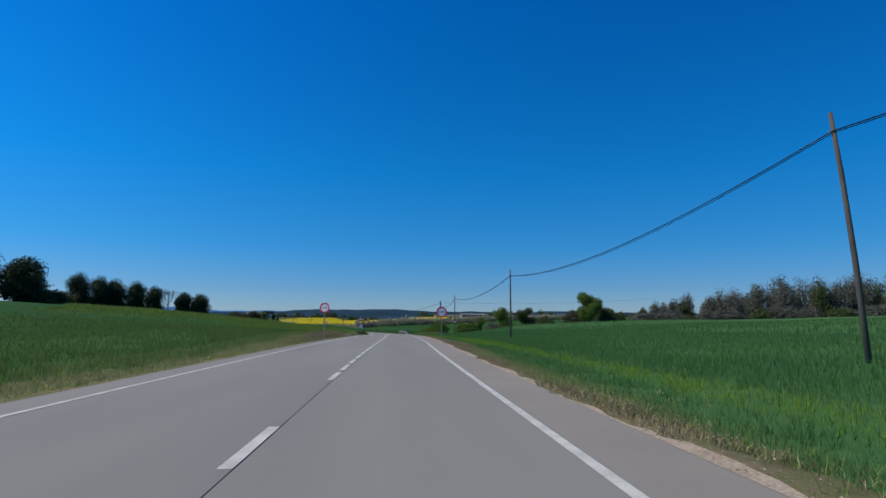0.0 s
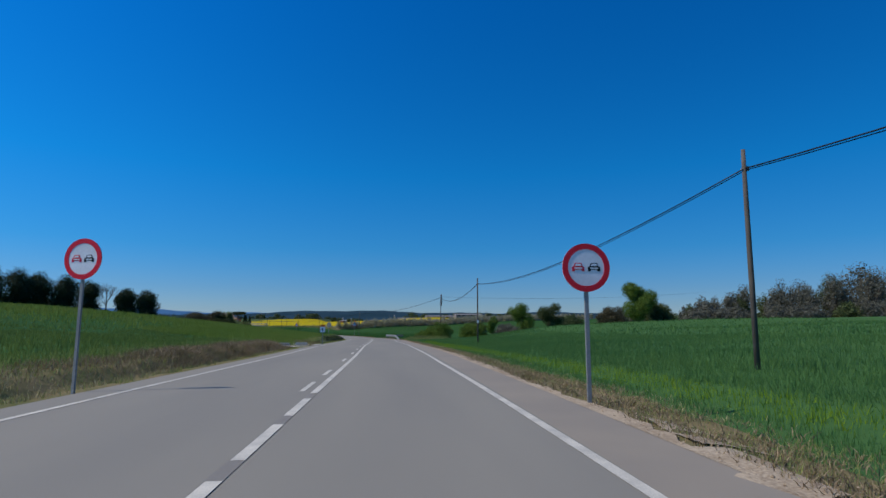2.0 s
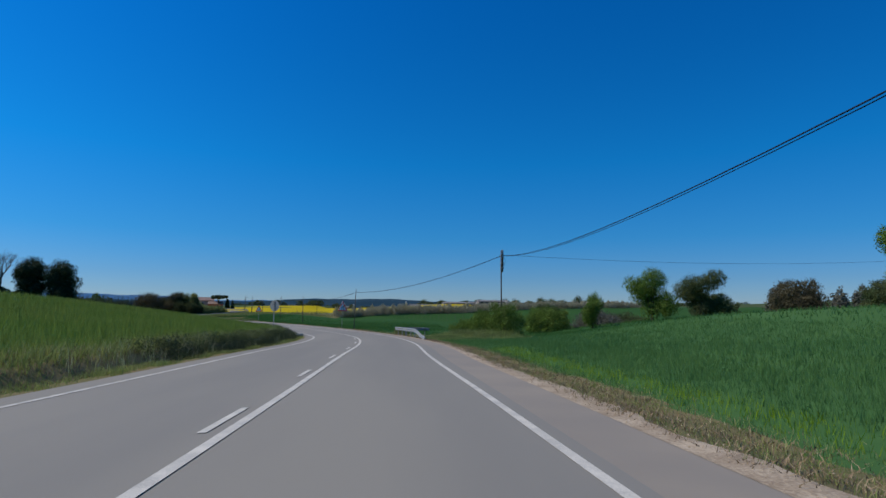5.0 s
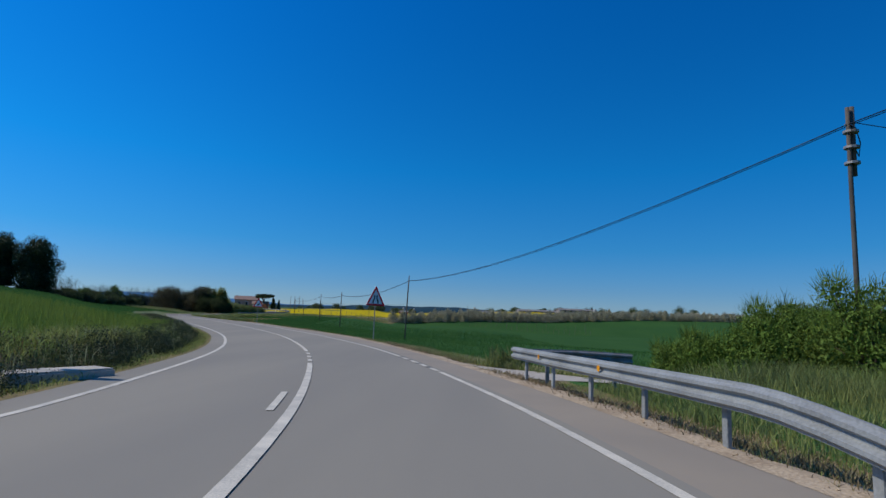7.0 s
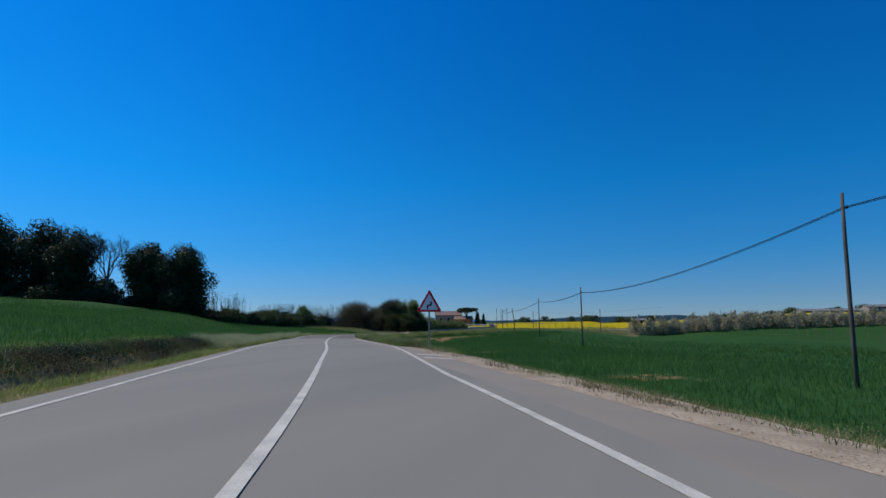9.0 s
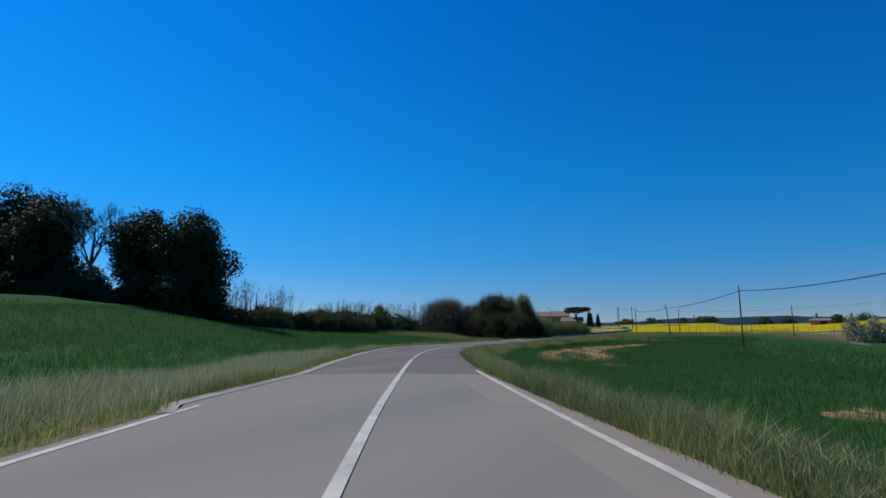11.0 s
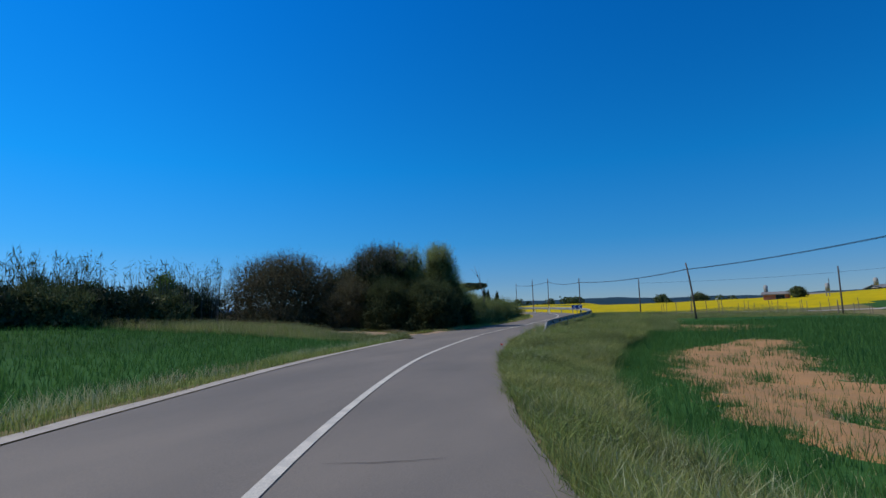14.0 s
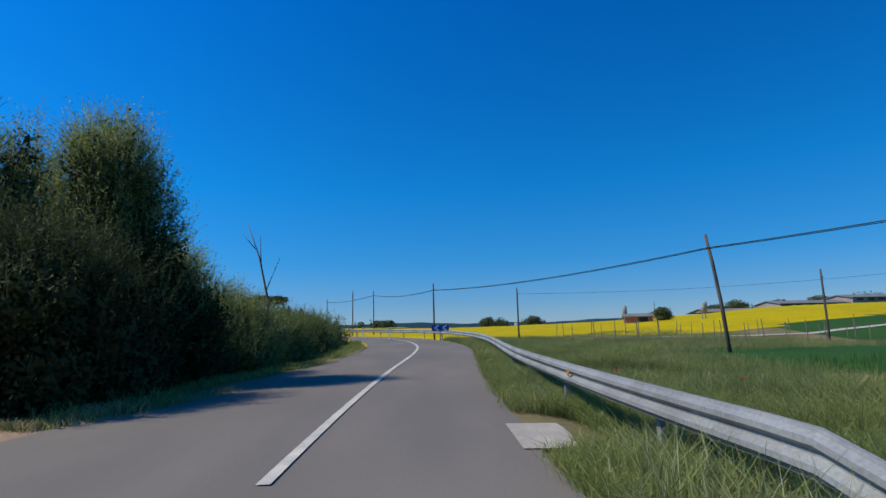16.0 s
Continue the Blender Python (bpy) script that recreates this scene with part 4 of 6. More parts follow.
part("stem", bm, M_TWIG, sap, smooth=True)
# shrubs and trees to the right of the straight
tree("willow_tree", "fresh green willow at the field's edge", "tree", "willow", 52, 146, 8.2, 7.0, M_LEAF, 24000, 0.18, 151, up=1.0, shoot=0.5)
for i, (x, y, h, w, m, lab) in enumerate([(31.1, 159.4, 6.0, 6.6, M_LEAF, "rounded light green shrub behind the wheat"), (37.8, 160.2, 5.7, 6.6, M_SHRUB, "rounded dull green shrub behind the wheat"), (54.5, 166, 5.8, 8.0, M_RUSSET, "russet-brown shrub behind the wheat"),
                                   (46.5, 172, 4.4, 7, M_SHRUB, "low green shrub behind the wheat"), (61, 158, 4.8, 8, M_SHRUB, "low green shrub behind the wheat"), (22, 172, 3.8, 7, M_LEAF, "low green shrub behind the wheat"), (58, 150, 4.6, 6, M_SHRUB, "low green shrub behind the wheat"),
                                   (12.9, 156.6, 4.2, 4.6, M_LEAF, "shrub round the foot of a pole"), (10.9, 158.8, 3.2, 4.4, M_LEAF, "shrub round the foot of a pole"), (9.0, 160.6, 2.1, 4, M_LEAF, "low weedy shrub beside the field track"), (24, 178, 4.2, 6, M_SHRUB, "low green shrub behind the wheat"), (25.0, 162.5, 4.3, 3.0, M_LEAF, "small upright green shrub behind the wheat"), (33, 182, 3.2, 9, M_WOOD, "low grey-green shrub behind the wheat"), (40, 186, 3.4, 9, M_SHRUB, "low green shrub behind the wheat")]):
    near = x < 14
    tree("field_shrub", lab, "shrub", "willow" if 24 < x < 40 and m is not M_WOOD and y < 165 else "shrub", x, y, h, w, m, 6000 if w < 3.5 else 16000 if x < 45 else 8000, 0.09 if near else 0.13 if x < 45 else 0.22, 161 + i, "shrubs along the wheat", up=1.2, shoot=0.4)
r = random.Random(4)
WOOD = "grey-green tree of the wood beyond the wheat"
for i in range(44):
    f = i / 43
    x, y = 66 + 104 * f + r.uniform(-3, 3), 178 - 22 * f + (i % 3) * 8 + r.uniform(-3, 3)
    h = 5.2 + 9.0 * smooth(f * 1.6) + r.uniform(-1.5, 2.5) + (i % 3) * 0.8
    tree("wood_tree", WOOD, "tree", "oak" if i % 4 else "shrub", x, y, float(h), float(h) * r.uniform(0.42, 0.62), (M_WOOD, M_WOOD, M_SHRUB, M_WOOD, M_WOOD)[i % 5], 4200, 0.34, 181 + i, "trees of the wood")
for i in range(20):
    f = i / 19
    x, y = 68 + 96 * f + r.uniform(-2, 2), 166 - 20 * f + r.uniform(-2, 2)
    tree("wood_shrub", "low shrub along the edge of the wood", "shrub", "shrub", x, y, r.uniform(3.2, 5.0), r.uniform(7, 9), (M_SHRUB, M_WOOD, M_WOOD, M_WOOD)[i % 4], 3000, 0.32, 441 + i, "shrubs at the wood's edge")
for i in range(22):
    f = i / 21
    x, y = 175 + 200 * f + r.uniform(-8, 8), 190 + 130 * f + r.uniform(-12, 12)
    h = 13 + 5 * f + r.uniform(-2, 3)
    tree("wood_tree", WOOD, "tree", "oak", x, y, h, h * 0.9, (M_SHRUB, M_WOOD, M_RUSSET)[i % 3], 2000, 1.0, 241 + i, "trees of the wood")


# silvery orchard behind the lower field
def orchard():
    made = []
    for k in range(3):
        ob = thing("orchard_tree", "pale silvery young tree in an orchard row", "tree", "orchard rows", at=(-21 + 3 * k, 318 + 1.8 * k, gz(-21 + 3 * k, 318 + 1.8 * k)))
        trunk, blobs = tree_mesh("shrub", 300 + k, 4.6, 3.6)
        part("trunk", trunk, M_TWIG, ob)
        V, F = leaf_cloud(blobs, 1300, 0.34, 300 + k, inner=0.3, up=2.0)
        part("crown", mesh_np("crown", V, F, M_SILVER), None, ob)
        made.append(ob)
    q = random.Random(8)
    for row in range(4):
        for i in range(52):
            if (row == 0 and i < 5) or i < 2:
                continue
            x, y = -27 + 2.9 * i + 4.4 * row + q.uniform(-0.5, 0.5), 315 + 1.45 * i + 4.4 * row + q.uniform(-0.5, 0.5)
            if i > 20:
                y -= 0.018 * (i - 20)**2
            m = pose(x, y, gz(x, y), 0, 0, q.uniform(0, 360)) @ Matrix.Scale(q.uniform(0.75, 1.15), 4)
            o = copy_thing(made[(i + row) % 3], m)
            o.scale = (q.uniform(0.64, 0.92),) * 3


orchard()


def far_woods():
    """Hedges and copses of the plain, far off, as one mass of leaf clumps."""
    q = np.random.RandomState(3)
    B = []
    for i in range(170):
        a = math.radians(q.uniform(-62, 75))
        d = q.uniform(420, 1100)
        x, y = -20 + d * math.sin(a), 150 + d * math.cos(a)
        if y < 390 or (y < 590 and -110 < x < 120):
            continue
        for k in range(q.randint(2, 6)):
            s = q.uniform(1.8, 4.2)
            B.append((x + q.normal(0, 9), y + q.normal(0, 3), s * 0.75, s, s, s * 0.8))
    for i in range(16, 44):
        x, y = 30 + 4.6 * i + q.normal(0, 3), 206 + 3.0 * i + q.normal(0, 4)
        s = q.uniform(1.4, 2.6)
        B.append((x, y, s * 0.7, s * 1.6, s * 1.2, s * 0.8))
    B = np.array(B)
    B[:, 2] += ground(B[:, 0], B[:, 1])
    V, F = leaf_cloud(B, 60000, 1.7, 9, inner=0.1)
    tagged(new("distant_copses", mesh_np("distant_copses", V, F, M_SHRUB)), "distant hedges and copses on the plain", "trees", kind="stuff")


far_woods()


def hills(name, r0, r1, r2, height, seed, mat, label, a0=-100, a1=100):
    q = np.radians(np.linspace(a0, a1, 400))
    top = height * (0.80 + 0.16 * np.sin(q * 5.1 + seed) + 0.09 * np.sin(q * 13.7 + 2 * seed) + 0.04 * np.sin(q * 41 + seed) + 0.015 * np.sin(q * 133))
    rows = []
    for rad, k in ((r0, -0.3), (0.5 * (r0 + r1), 0.45), (r1, 1.0), (r2, 0.2)):
        rows.append(np.stack([-20 + rad * np.sin(q), 150 + rad * np.cos(q), top * k], -1))
    V = np.stack(rows, 1)
    i = np.arange(V.shape[0] * 4).reshape(-1, 4)
    F = np.stack([i[:-1, :-1], i[1:, :-1], i[1:, 1:], i[:-1, 1:]], -1).reshape(-1, 4)
    tagged(new(name, mesh_np(name, V.reshape(-1, 3), F, mat, None, True)), label, "hills", kind="structure")


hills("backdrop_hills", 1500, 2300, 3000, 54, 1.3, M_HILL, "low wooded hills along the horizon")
hills("backdrop_mountains", 3600, 4300, 4600, 105, 4.2, M_HILL_FAR, "far mountains coloured blue for distance haze", -75, 5)


# ---- poles and cables ----
POLES = [(15.6, -24, 0.2, 8.6), (13.9, 15.4, 0.1, 7.85), (11.15, 53.3, 0.0, 6.45), (10.4, 97.1, -0.4, 6.03), (12.65, 156.9, -1.3, 7.33), (-6.65, 205.9, -3.2, 4.8), (-22.4, 243.2, -2.4, 4.14), (-34.7, 277.3, -1.4, 5.0),
         (-45.93, 303.0, -0.9, 4.36), (-48.70, 333.6, 0.0, 4.76), (-57.01, 331.6, 1.0, 5.14), (-64.2, 362, 1.0, 7.1), (-75, 392, 1.4, 8.2)]
LEAN = {1: (-0.55, 0.0), 8: (-0.55, 0.1), 2: (-0.03, -0.1), 5: (0.2, 0)}


def pole(i, x, y, zb, zt):
    z = min(zb, gz(x, y))
    ob = thing("utility_pole", "weathered brown wooden utility pole standing in the field" if i != 4 else "dark wooden utility pole with a bracing strut and thick cable coils", "pole", "poles of the overhead line", at=(x, y, z))
    dx, dy = LEAN.get(i, (0, 0))
    h = zt - z
    bm = bmesh.new()
    tube(bm, [(0, 0, -0.4), (dx * 0.3, dy * 0.3, h * 0.4), (dx * 0.65, dy * 0.65, h * 0.75), (dx, dy, h)], [0.088, 0.082, 0.073, 0.062], 10)
    part("shaft", bm, M_POLE, ob, smooth=True)
    bm = bmesh.new()
    tube(bm, [(dx - 0.11, dy, h - 0.62), (dx + 0.11, dy, h - 0.62)], [0.03, 0.03], 6)
    tube(bm, [(dx + 0.11, dy, h - 0.66), (dx + 0.11, dy, h - 0.52)], [0.045, 0.03], 8)
    part("cable_clamp", bm, M_RUST, ob)
    if i == 4:
        bm = bmesh.new()
        tube(bm, [(0.16, 0.05, h - 2.4), (0.2, 0.08, h + 0.05)], [0.09, 0.085], 8)
        part("splice_post", bm, M_POLE, ob, smooth=True)
        for k in range(3):
            bm = bmesh.new()
            tube(bm, [(0.1, 0.02, h - 0.9 - 0.55 * k), (0.1, 0.02, h - 0.82 - 0.55 * k)], [0.24, 0.24], 10)
            part("strap", bm, M_RUST, ob)
        bm = bmesh.new()
        tube(bm, [(0.25, 0, h - 0.7), (0.5, 0.15, h - 1.2), (0.35, 0.05, h - 1.7), (0.22, 0, h - 1.5)], [0.02, 0.02, 0.02, 0.02], 6)
        part("cable_coil", bm, M_CABLE, ob)
    if i == 3:
        bm = bmesh.new()
        box(bm, (0.2, 0.03, 0.28), (0, -0.14, 2.3), bevel=0.008)
        part("number_plate", bm, M_WHITE, ob, "small white plate")
    return Vector((x + dx, y + dy, zt - 0.6))


def cable(a, b, sag, off, rad=0.02):
    n = 18
    bm = bmesh.new()
    pts = []
    for k in range(n + 1):
        t = k / n
        p = a.lerp(b, t)
        p.z -= 4 * sag * t * (1 - t)
        pts.append(p + Vector((off, 0, -abs(off) * 0.8)))
    tube(bm, pts, [rad] * (n + 1), 5)
    tagged(part("overhead_cable", bm, M_CABLE, None, smooth=True), "black telephone cable sagging between poles", "cable", "overhead cables")


HEADS = [pole(i, *p) for i, p in enumerate(POLES)]
LINE = [h for i, h in enumerate(HEADS) if i != 9]
for i, (a, b) in enumerate(zip(LINE, LINE[1:])):
    sag = (0.03 if i == 1 else 0.021 if i < 6 else 0.012) * (b - a).length
    cable(a, b, sag, 0.0, 0.022)
    cable(a, b, sag * 1.03, 0.05, 0.015)
cable(HEADS[9], HEADS[9] + Vector((34, -11, 0.6)), 0.5, 0.0, 0.012)
cable(HEADS[4] + Vector((0, 0, 0.1)), Vector((85, 176, 9.5)), 0.9, 0.0, 0.016)
for i, (x, y, zt) in enumerate([(-28.90, 318.75, 4.4), (-67, 359.4, 6.9), (60, 420, 9.0), (5, 420, 7.5)]):
    pole(20 + i, x, y, gz(x, y), zt)


# ---- traffic signs ----
def post(parent, h, mat=None):
    bm = bmesh.new()
    box(bm, (0.08, 0.045, h + 0.35), (0, 0.045, (h - 0.35) / 2), bevel=0.008)
    part("post", bm, mat or M_ZINC, parent)


def ngon(n, rad, turn=0.0):
    return [(rad * math.cos(turn + 2 * math.pi * k / n), rad * math.sin(turn + 2 * math.pi * k / n)) for k in range(n)]


def ring(bm, outer, inner, y0, y1):
    """A flat frame between two outlines with as many corners."""
    vs = [[bm.verts.new((x, y, z)) for x, z in o] for o in (outer, inner) for y in (y0, y1)]
    n = len(outer)
    for k in range(n):
        j = (k + 1) % n
        for a, b in ((0, 2), (2, 3), (3, 1), (1, 0)):
            bm.faces.new((vs[a][k], vs[a][j], vs[b][j], vs[b][k]))
    return bm


def shifted(o, dx, dz):
    return [(x + dx, z + dz) for x, z in o]


CAR = [(-0.105, -0.055), (-0.06, -0.055), (-0.055, -0.03), (0.055, -0.03), (0.06, -0.055), (0.105, -0.055), (0.105, 0.005), (0.075, 0.02), (0.055, 0.065), (-0.055, 0.065), (-0.075, 0.02), (-0.105, 0.005)]


def no_overtaking(x, y, turn, zc=2.3):
    ob = thing("traffic_sign", "round red-bordered no-overtaking sign on a galvanised post", "traffic sign", "no-overtaking signs", at=(x, y, gz_v(x, y)), turn=turn)
    post(ob, zc + 0.38)
    bm = plate(bmesh.new(), shifted(ngon(48, 0.45), 0, zc), 0.0, 0.02)
    part("plate", bm, M_WHITE, ob)
    bm = ring(bmesh.new(), shifted(ngon(48, 0.452), 0, zc), shifted(ngon(48, 0.345), 0, zc), -0.006, 0.004)
    part("red_border", bm, M_RED, ob, "red reflective border")
    big = [(1.12 * x, 1.3 * z) for x, z in CAR]
    for name, dx, mat in (("red_car_symbol", -0.15, M_RED), ("black_car_symbol", 0.15, M_BLACK)):
        car = part(name, plate(bmesh.new(), shifted(big, dx, zc), -0.005, 0.002), mat, ob)
        part("car_window", plate(bmesh.new(), shifted([(-0.06, 0.03), (0.06, 0.03), (0.047, 0.07), (-0.047, 0.07)], dx, zc), -0.009, -0.003), M_WHITE, car)
        part("car_grille", box(bmesh.new(), (0.15, 0.006, 0.022), (dx, -0.006, zc - 0.012)), M_WHITE, car)
    return ob


def gz_v(x, y):
    S, O = nearest(np.array([x]), np.array([y]))
    P = np.array([[x, y, 0.0]])
    return float(verge_z(S, O, P)[0]) if abs(O[0]) < 12 else gz(x, y)


def tri(side, cut):
    """A triangle's outline with rounded corners, round its centre."""
    R = side / math.sqrt(3)
    out = []
    for k in range(3):
        a = math.pi / 2 + k * 2 * math.pi / 3
        cx, cz = (R - 2 * cut) * math.cos(a), (R - 2 * cut) * math.sin(a)
        for j in range(-3, 4):
            b = a + j * math.pi / 9
            out.append((cx + cut * math.cos(b), cz + cut * math.sin(b)))
    return out


def band(pts, w):
    """Outline of a stroke with some width through points."""
    l, r_ = [], []
    for i, p in enumerate(pts):
        a, b = Vector(pts[max(i - 1, 0)]), Vector(pts[min(i + 1, len(pts) - 1)])
        d = (b - a).normalized()
        l.append((p[0] - d.y * w / 2, p[1] + d.x * w / 2))
        r_.append((p[0] + d.y * w / 2, p[1] - d.x * w / 2))
    return l + r_[::-1]


def warning(x, y, turn, kind, zc, side=1.35):
    lab = {"narrow": "red-bordered triangular sign warning of a narrowing road", "bends": "red-bordered triangular sign warning of a double bend"}[kind]
    ob = thing("warning_sign", lab, "traffic sign", "warning signs", at=(x, y, gz_v(x, y)), turn=turn)
    post(ob, zc + 0.4)
    part("plate", plate(bmesh.new(), shifted(tri(side, 0.05), 0, zc), 0.0, 0.02), M_WHITE, ob)
    part("red_border", ring(bmesh.new(), shifted(tri(side + 0.004, 0.05), 0, zc), shifted(tri(side * 0.72, 0.02), 0, zc), -0.006, 0.004), M_RED, ob, "red reflective border")
    if kind == "narrow":
        for sgn in (-1, 1):
            k = side / 1.35
            pts = [(sgn * 0.17 * k, -0.24 * k), (sgn * 0.17 * k, -0.11 * k), (sgn * 0.085 * k, 0.04 * k), (sgn * 0.085 * k, 0.24 * k)]
            part("road_edge_symbol", plate(bmesh.new(), shifted(band(pts, 0.085 * k), 0, zc - 0.02), -0.005, 0.002), M_BLACK, ob)
    else:
        pts = [(-0.10, -0.21), (-0.10, -0.04), (-0.05, 0.0), (0.05, 0.0), (0.09, 0.04), (0.09, 0.20)]
        part("bend_symbol", plate(bmesh.new(), shifted(band(pts, 0.085), 0, zc - 0.05), -0.005, 0.002), M_BLACK, ob)
    return ob


no_overtaking(-6.34, 50.7, -14, 2.55 - gz_v(-6.34, 50.7))
no_overtaking(3.96, 47.78, -2, 2.19 - gz_v(3.96, 47.78))
warning(-6.72, 180.7, 42, "narrow", 1.93 - 0.96 - gz_v(-6.72, 180.7), 1.75)
warning(-24.82, 206.0, 36, "bends", 1.42 - 0.75 - gz_v(-24.82, 206.0))

ob = thing("traffic_sign", "back of a round grey metal sign on a post", "traffic sign", at=(-10.13, 149.0, gz_v(-10.13, 149.0)), turn=155)
post(ob, 2.75)
part("plate", plate(bmesh.new(), shifted(ngon(40, 0.5), 0, 2.32), -0.02, 0.0), M_ZINC, ob, "bare aluminium back of the plate")
for k in (-0.18, 0.18):
    part("back_rail", box(bmesh.new(), (0.5, 0.03, 0.04), (0, 0.02, 2.32 + k)), M_RUST, ob)

ob = thing("information_sign", "small white information sign with an orange band", "sign", at=(-5.65, 94.3, gz_v(-5.65, 94.3)), turn=6)
post(ob, 1.9)
part("plate", box(bmesh.new(), (0.46, 0.02, 0.76), (0, 0.0, 1.72), bevel=0.006), M_WHITE, ob)
part("orange_band", box(bmesh.new(), (0.45, 0.006, 0.22), (0, -0.013, 1.98)), M_ORANGE, ob)
part("text_bar", box(bmesh.new(), (0.32, 0.005, 0.035), (0, -0.018, 1.98)), M_BLACK, ob)
part("arrow_stem", plate(bmesh.new(), band([(0.0, 1.42), (0.0, 1.58), (-0.02, 1.66)], 0.07), -0.016, -0.010), M_BLACK, ob)
part("arrow_head", plate(bmesh.new(), [(-0.14, 1.62), (0.1, 1.64), (-0.03, 1.78)], -0.016, -0.010), M_BLACK, ob)

ob = thing("chevron_sign", "blue and white chevron board on the outside of the bend", "traffic sign", at=(-57.1, 321.5, gz_v(-57.1, 321.5)), turn=4)
ZC = 0.87 - gz_v(-57.1, 321.5)
post(ob, ZC)
part("plate", box(bmesh.new(), (1.3, 0.02, 0.42), (0, 0, ZC), bevel=0.006), M_BLUE, ob)
for k in (-0.3, 0.3):
    part("white_chevron", plate(bmesh.new(), band([(k + 0.16, ZC + 0.18), (k - 0.12, ZC), (k + 0.16, ZC - 0.18)], 0.13), -0.018, -0.010), M_WHITE, ob)
for i, (x, y) in enumerate([(-61.0, 326.2), (-63.5, 331)]):
    ob = thing("marker_post", "slim white marker post with an orange reflector", "marker post", "marker posts", at=(x, y, gz(x, y)))
    part("stake", box(bmesh.new(), (0.1, 0.05, 1.3), (0, 0, 0.6), bevel=0.01), M_WHITE, ob)
    part("reflector", box(bmesh.new(), (0.08, 0.01, 0.2), (0, -0.03, 1.1)), M_ORANGE, ob)


# ---- crash barriers ----
W_BEAM = [(0.0, 0.155), (0.03, 0.155), (0.035, 0.13), (0.08, 0.10), (0.08, 0.06), (0.02, 0.02), (0.02, -0.02), (0.08, -0.06), (0.08, -0.10), (0.035, -0.13), (0.03, -0.155), (0.0, -0.155)]


def barrier(pts, label, post_gap, top=0.62, mat=None, face=-1, sink_start=0.0, sink_end=0.0, reflect=()):
    """A steel beam along points (x, y, ground z). face: -1 when the corrugation looks to the left of the way."""
    P = np.array(pts, float)
    L = np.concatenate([[0], np.cumsum(np.linalg.norm(np.diff(P[:, :2], axis=0), axis=1))])
    n = int(L[-1] / 0.5) + 2
    s = np.linspace(0, L[-1], n)
    C = np.stack([np.interp(s, L, P[:, k]) for k in range(3)], -1)
    T = np.gradient(C[:, :2], axis=0)
    T /= np.linalg.norm(T, axis=1)[:, None]
    N = np.stack([T[:, 1], -T[:, 0]], 1) * (1 if face > 0 else -1)
    H = np.full(n, top)
    if sink_start:
        H -= (top - 0.12) * smooth((sink_start - s) / sink_start)
    if sink_end:
        H -= (top - 0.12) * smooth((s - L[-1] + sink_end) / sink_end)
    ob = thing("crash_barrier", label, "guard rail", at=tuple(C[0]))
    base = C[0]
    V = np.array([[(C[i, 0] + N[i, 0] * u - base[0], C[i, 1] + N[i, 1] * u - base[1], C[i, 2] + H[i] + v - base[2]) for u, v in W_BEAM] for i in range(n)])
    k = len(W_BEAM)
    idx = np.arange(n * k).reshape(n, k)
    F = np.stack([idx[:-1, :-1], idx[:-1, 1:], idx[1:, 1:], idx[1:, :-1]], -1).reshape(-1, 4)
    me = mesh_np("beam", V.reshape(-1, 3), F, mat or M_ZINC)
    beam = part("beam", me, None, ob)
    md = beam.modifiers.new("thickness", 'SOLIDIFY')
    md.thickness = 0.004
    d = 0.6
    while d < L[-1]:
        c = np.array([np.interp(d, s, C[:, q]) for q in range(3)])
        hh = float(np.interp(d, s, H))
        nn = np.array([np.interp(d, s, N[:, q]) for q in range(2)])
        q = c - base
        turn = Matrix.Rotation(math.atan2(nn[1], nn[0]), 3, 'Z')
        bm = bmesh.new()
        box(bm, (0.055, 0.11, hh + 0.55), (q[0] - nn[0] * 0.13, q[1] - nn[1] * 0.13, q[2] + (hh - 0.45) / 2 + 0.02), turn, 0.006)
        box(bm, (0.12, 0.1, 0.16), (q[0] - nn[0] * 0.05, q[1] - nn[1] * 0.05, q[2] + hh), turn, 0.004)
        part("post", bm, M_RUST if mat else M_ZINC, ob)
        d += post_gap
    for d in reflect:
        c = np.array([np.interp(d, s, C[:, q]) for q in range(3)]) - base
        nn = np.array([np.interp(d, s, N[:, q]) for q in range(2)])
        hh = float(np.interp(d, s, H))
        bm = bmesh.new()
        o = Vector((c[0] + nn[0] * 0.085, c[1] + nn[1] * 0.085, c[2] + hh + 0.02))
        tube(bm, [o, o + Vector((nn[0], nn[1], 0)) * 0.012], [0.055, 0.055], 12)
        part("reflector", bm, M_AMBER, ob, "amber round reflector")
        bm = bmesh.new()
        box(bm, (0.03, 0.05, 0.02), o - Vector((nn[0], nn[1], 0)) * 0.02)
        part("reflector_mount", bm, M_RUST, ob)
    return ob


def along(y0, y1, o, n=24):
    s = np.linspace(float(s_of(y0)), float(s_of(y1)), n) if y1 < 330 else np.linspace(float(s_of(y0)), float(s_of(320)) + (y1 - 320), n)
    off = np.interp(np.linspace(0, 1, n), np.linspace(0, 1, len(o)), o)
    P = on_road(s, off)
    P[:, 2] -= 0.10
    return P


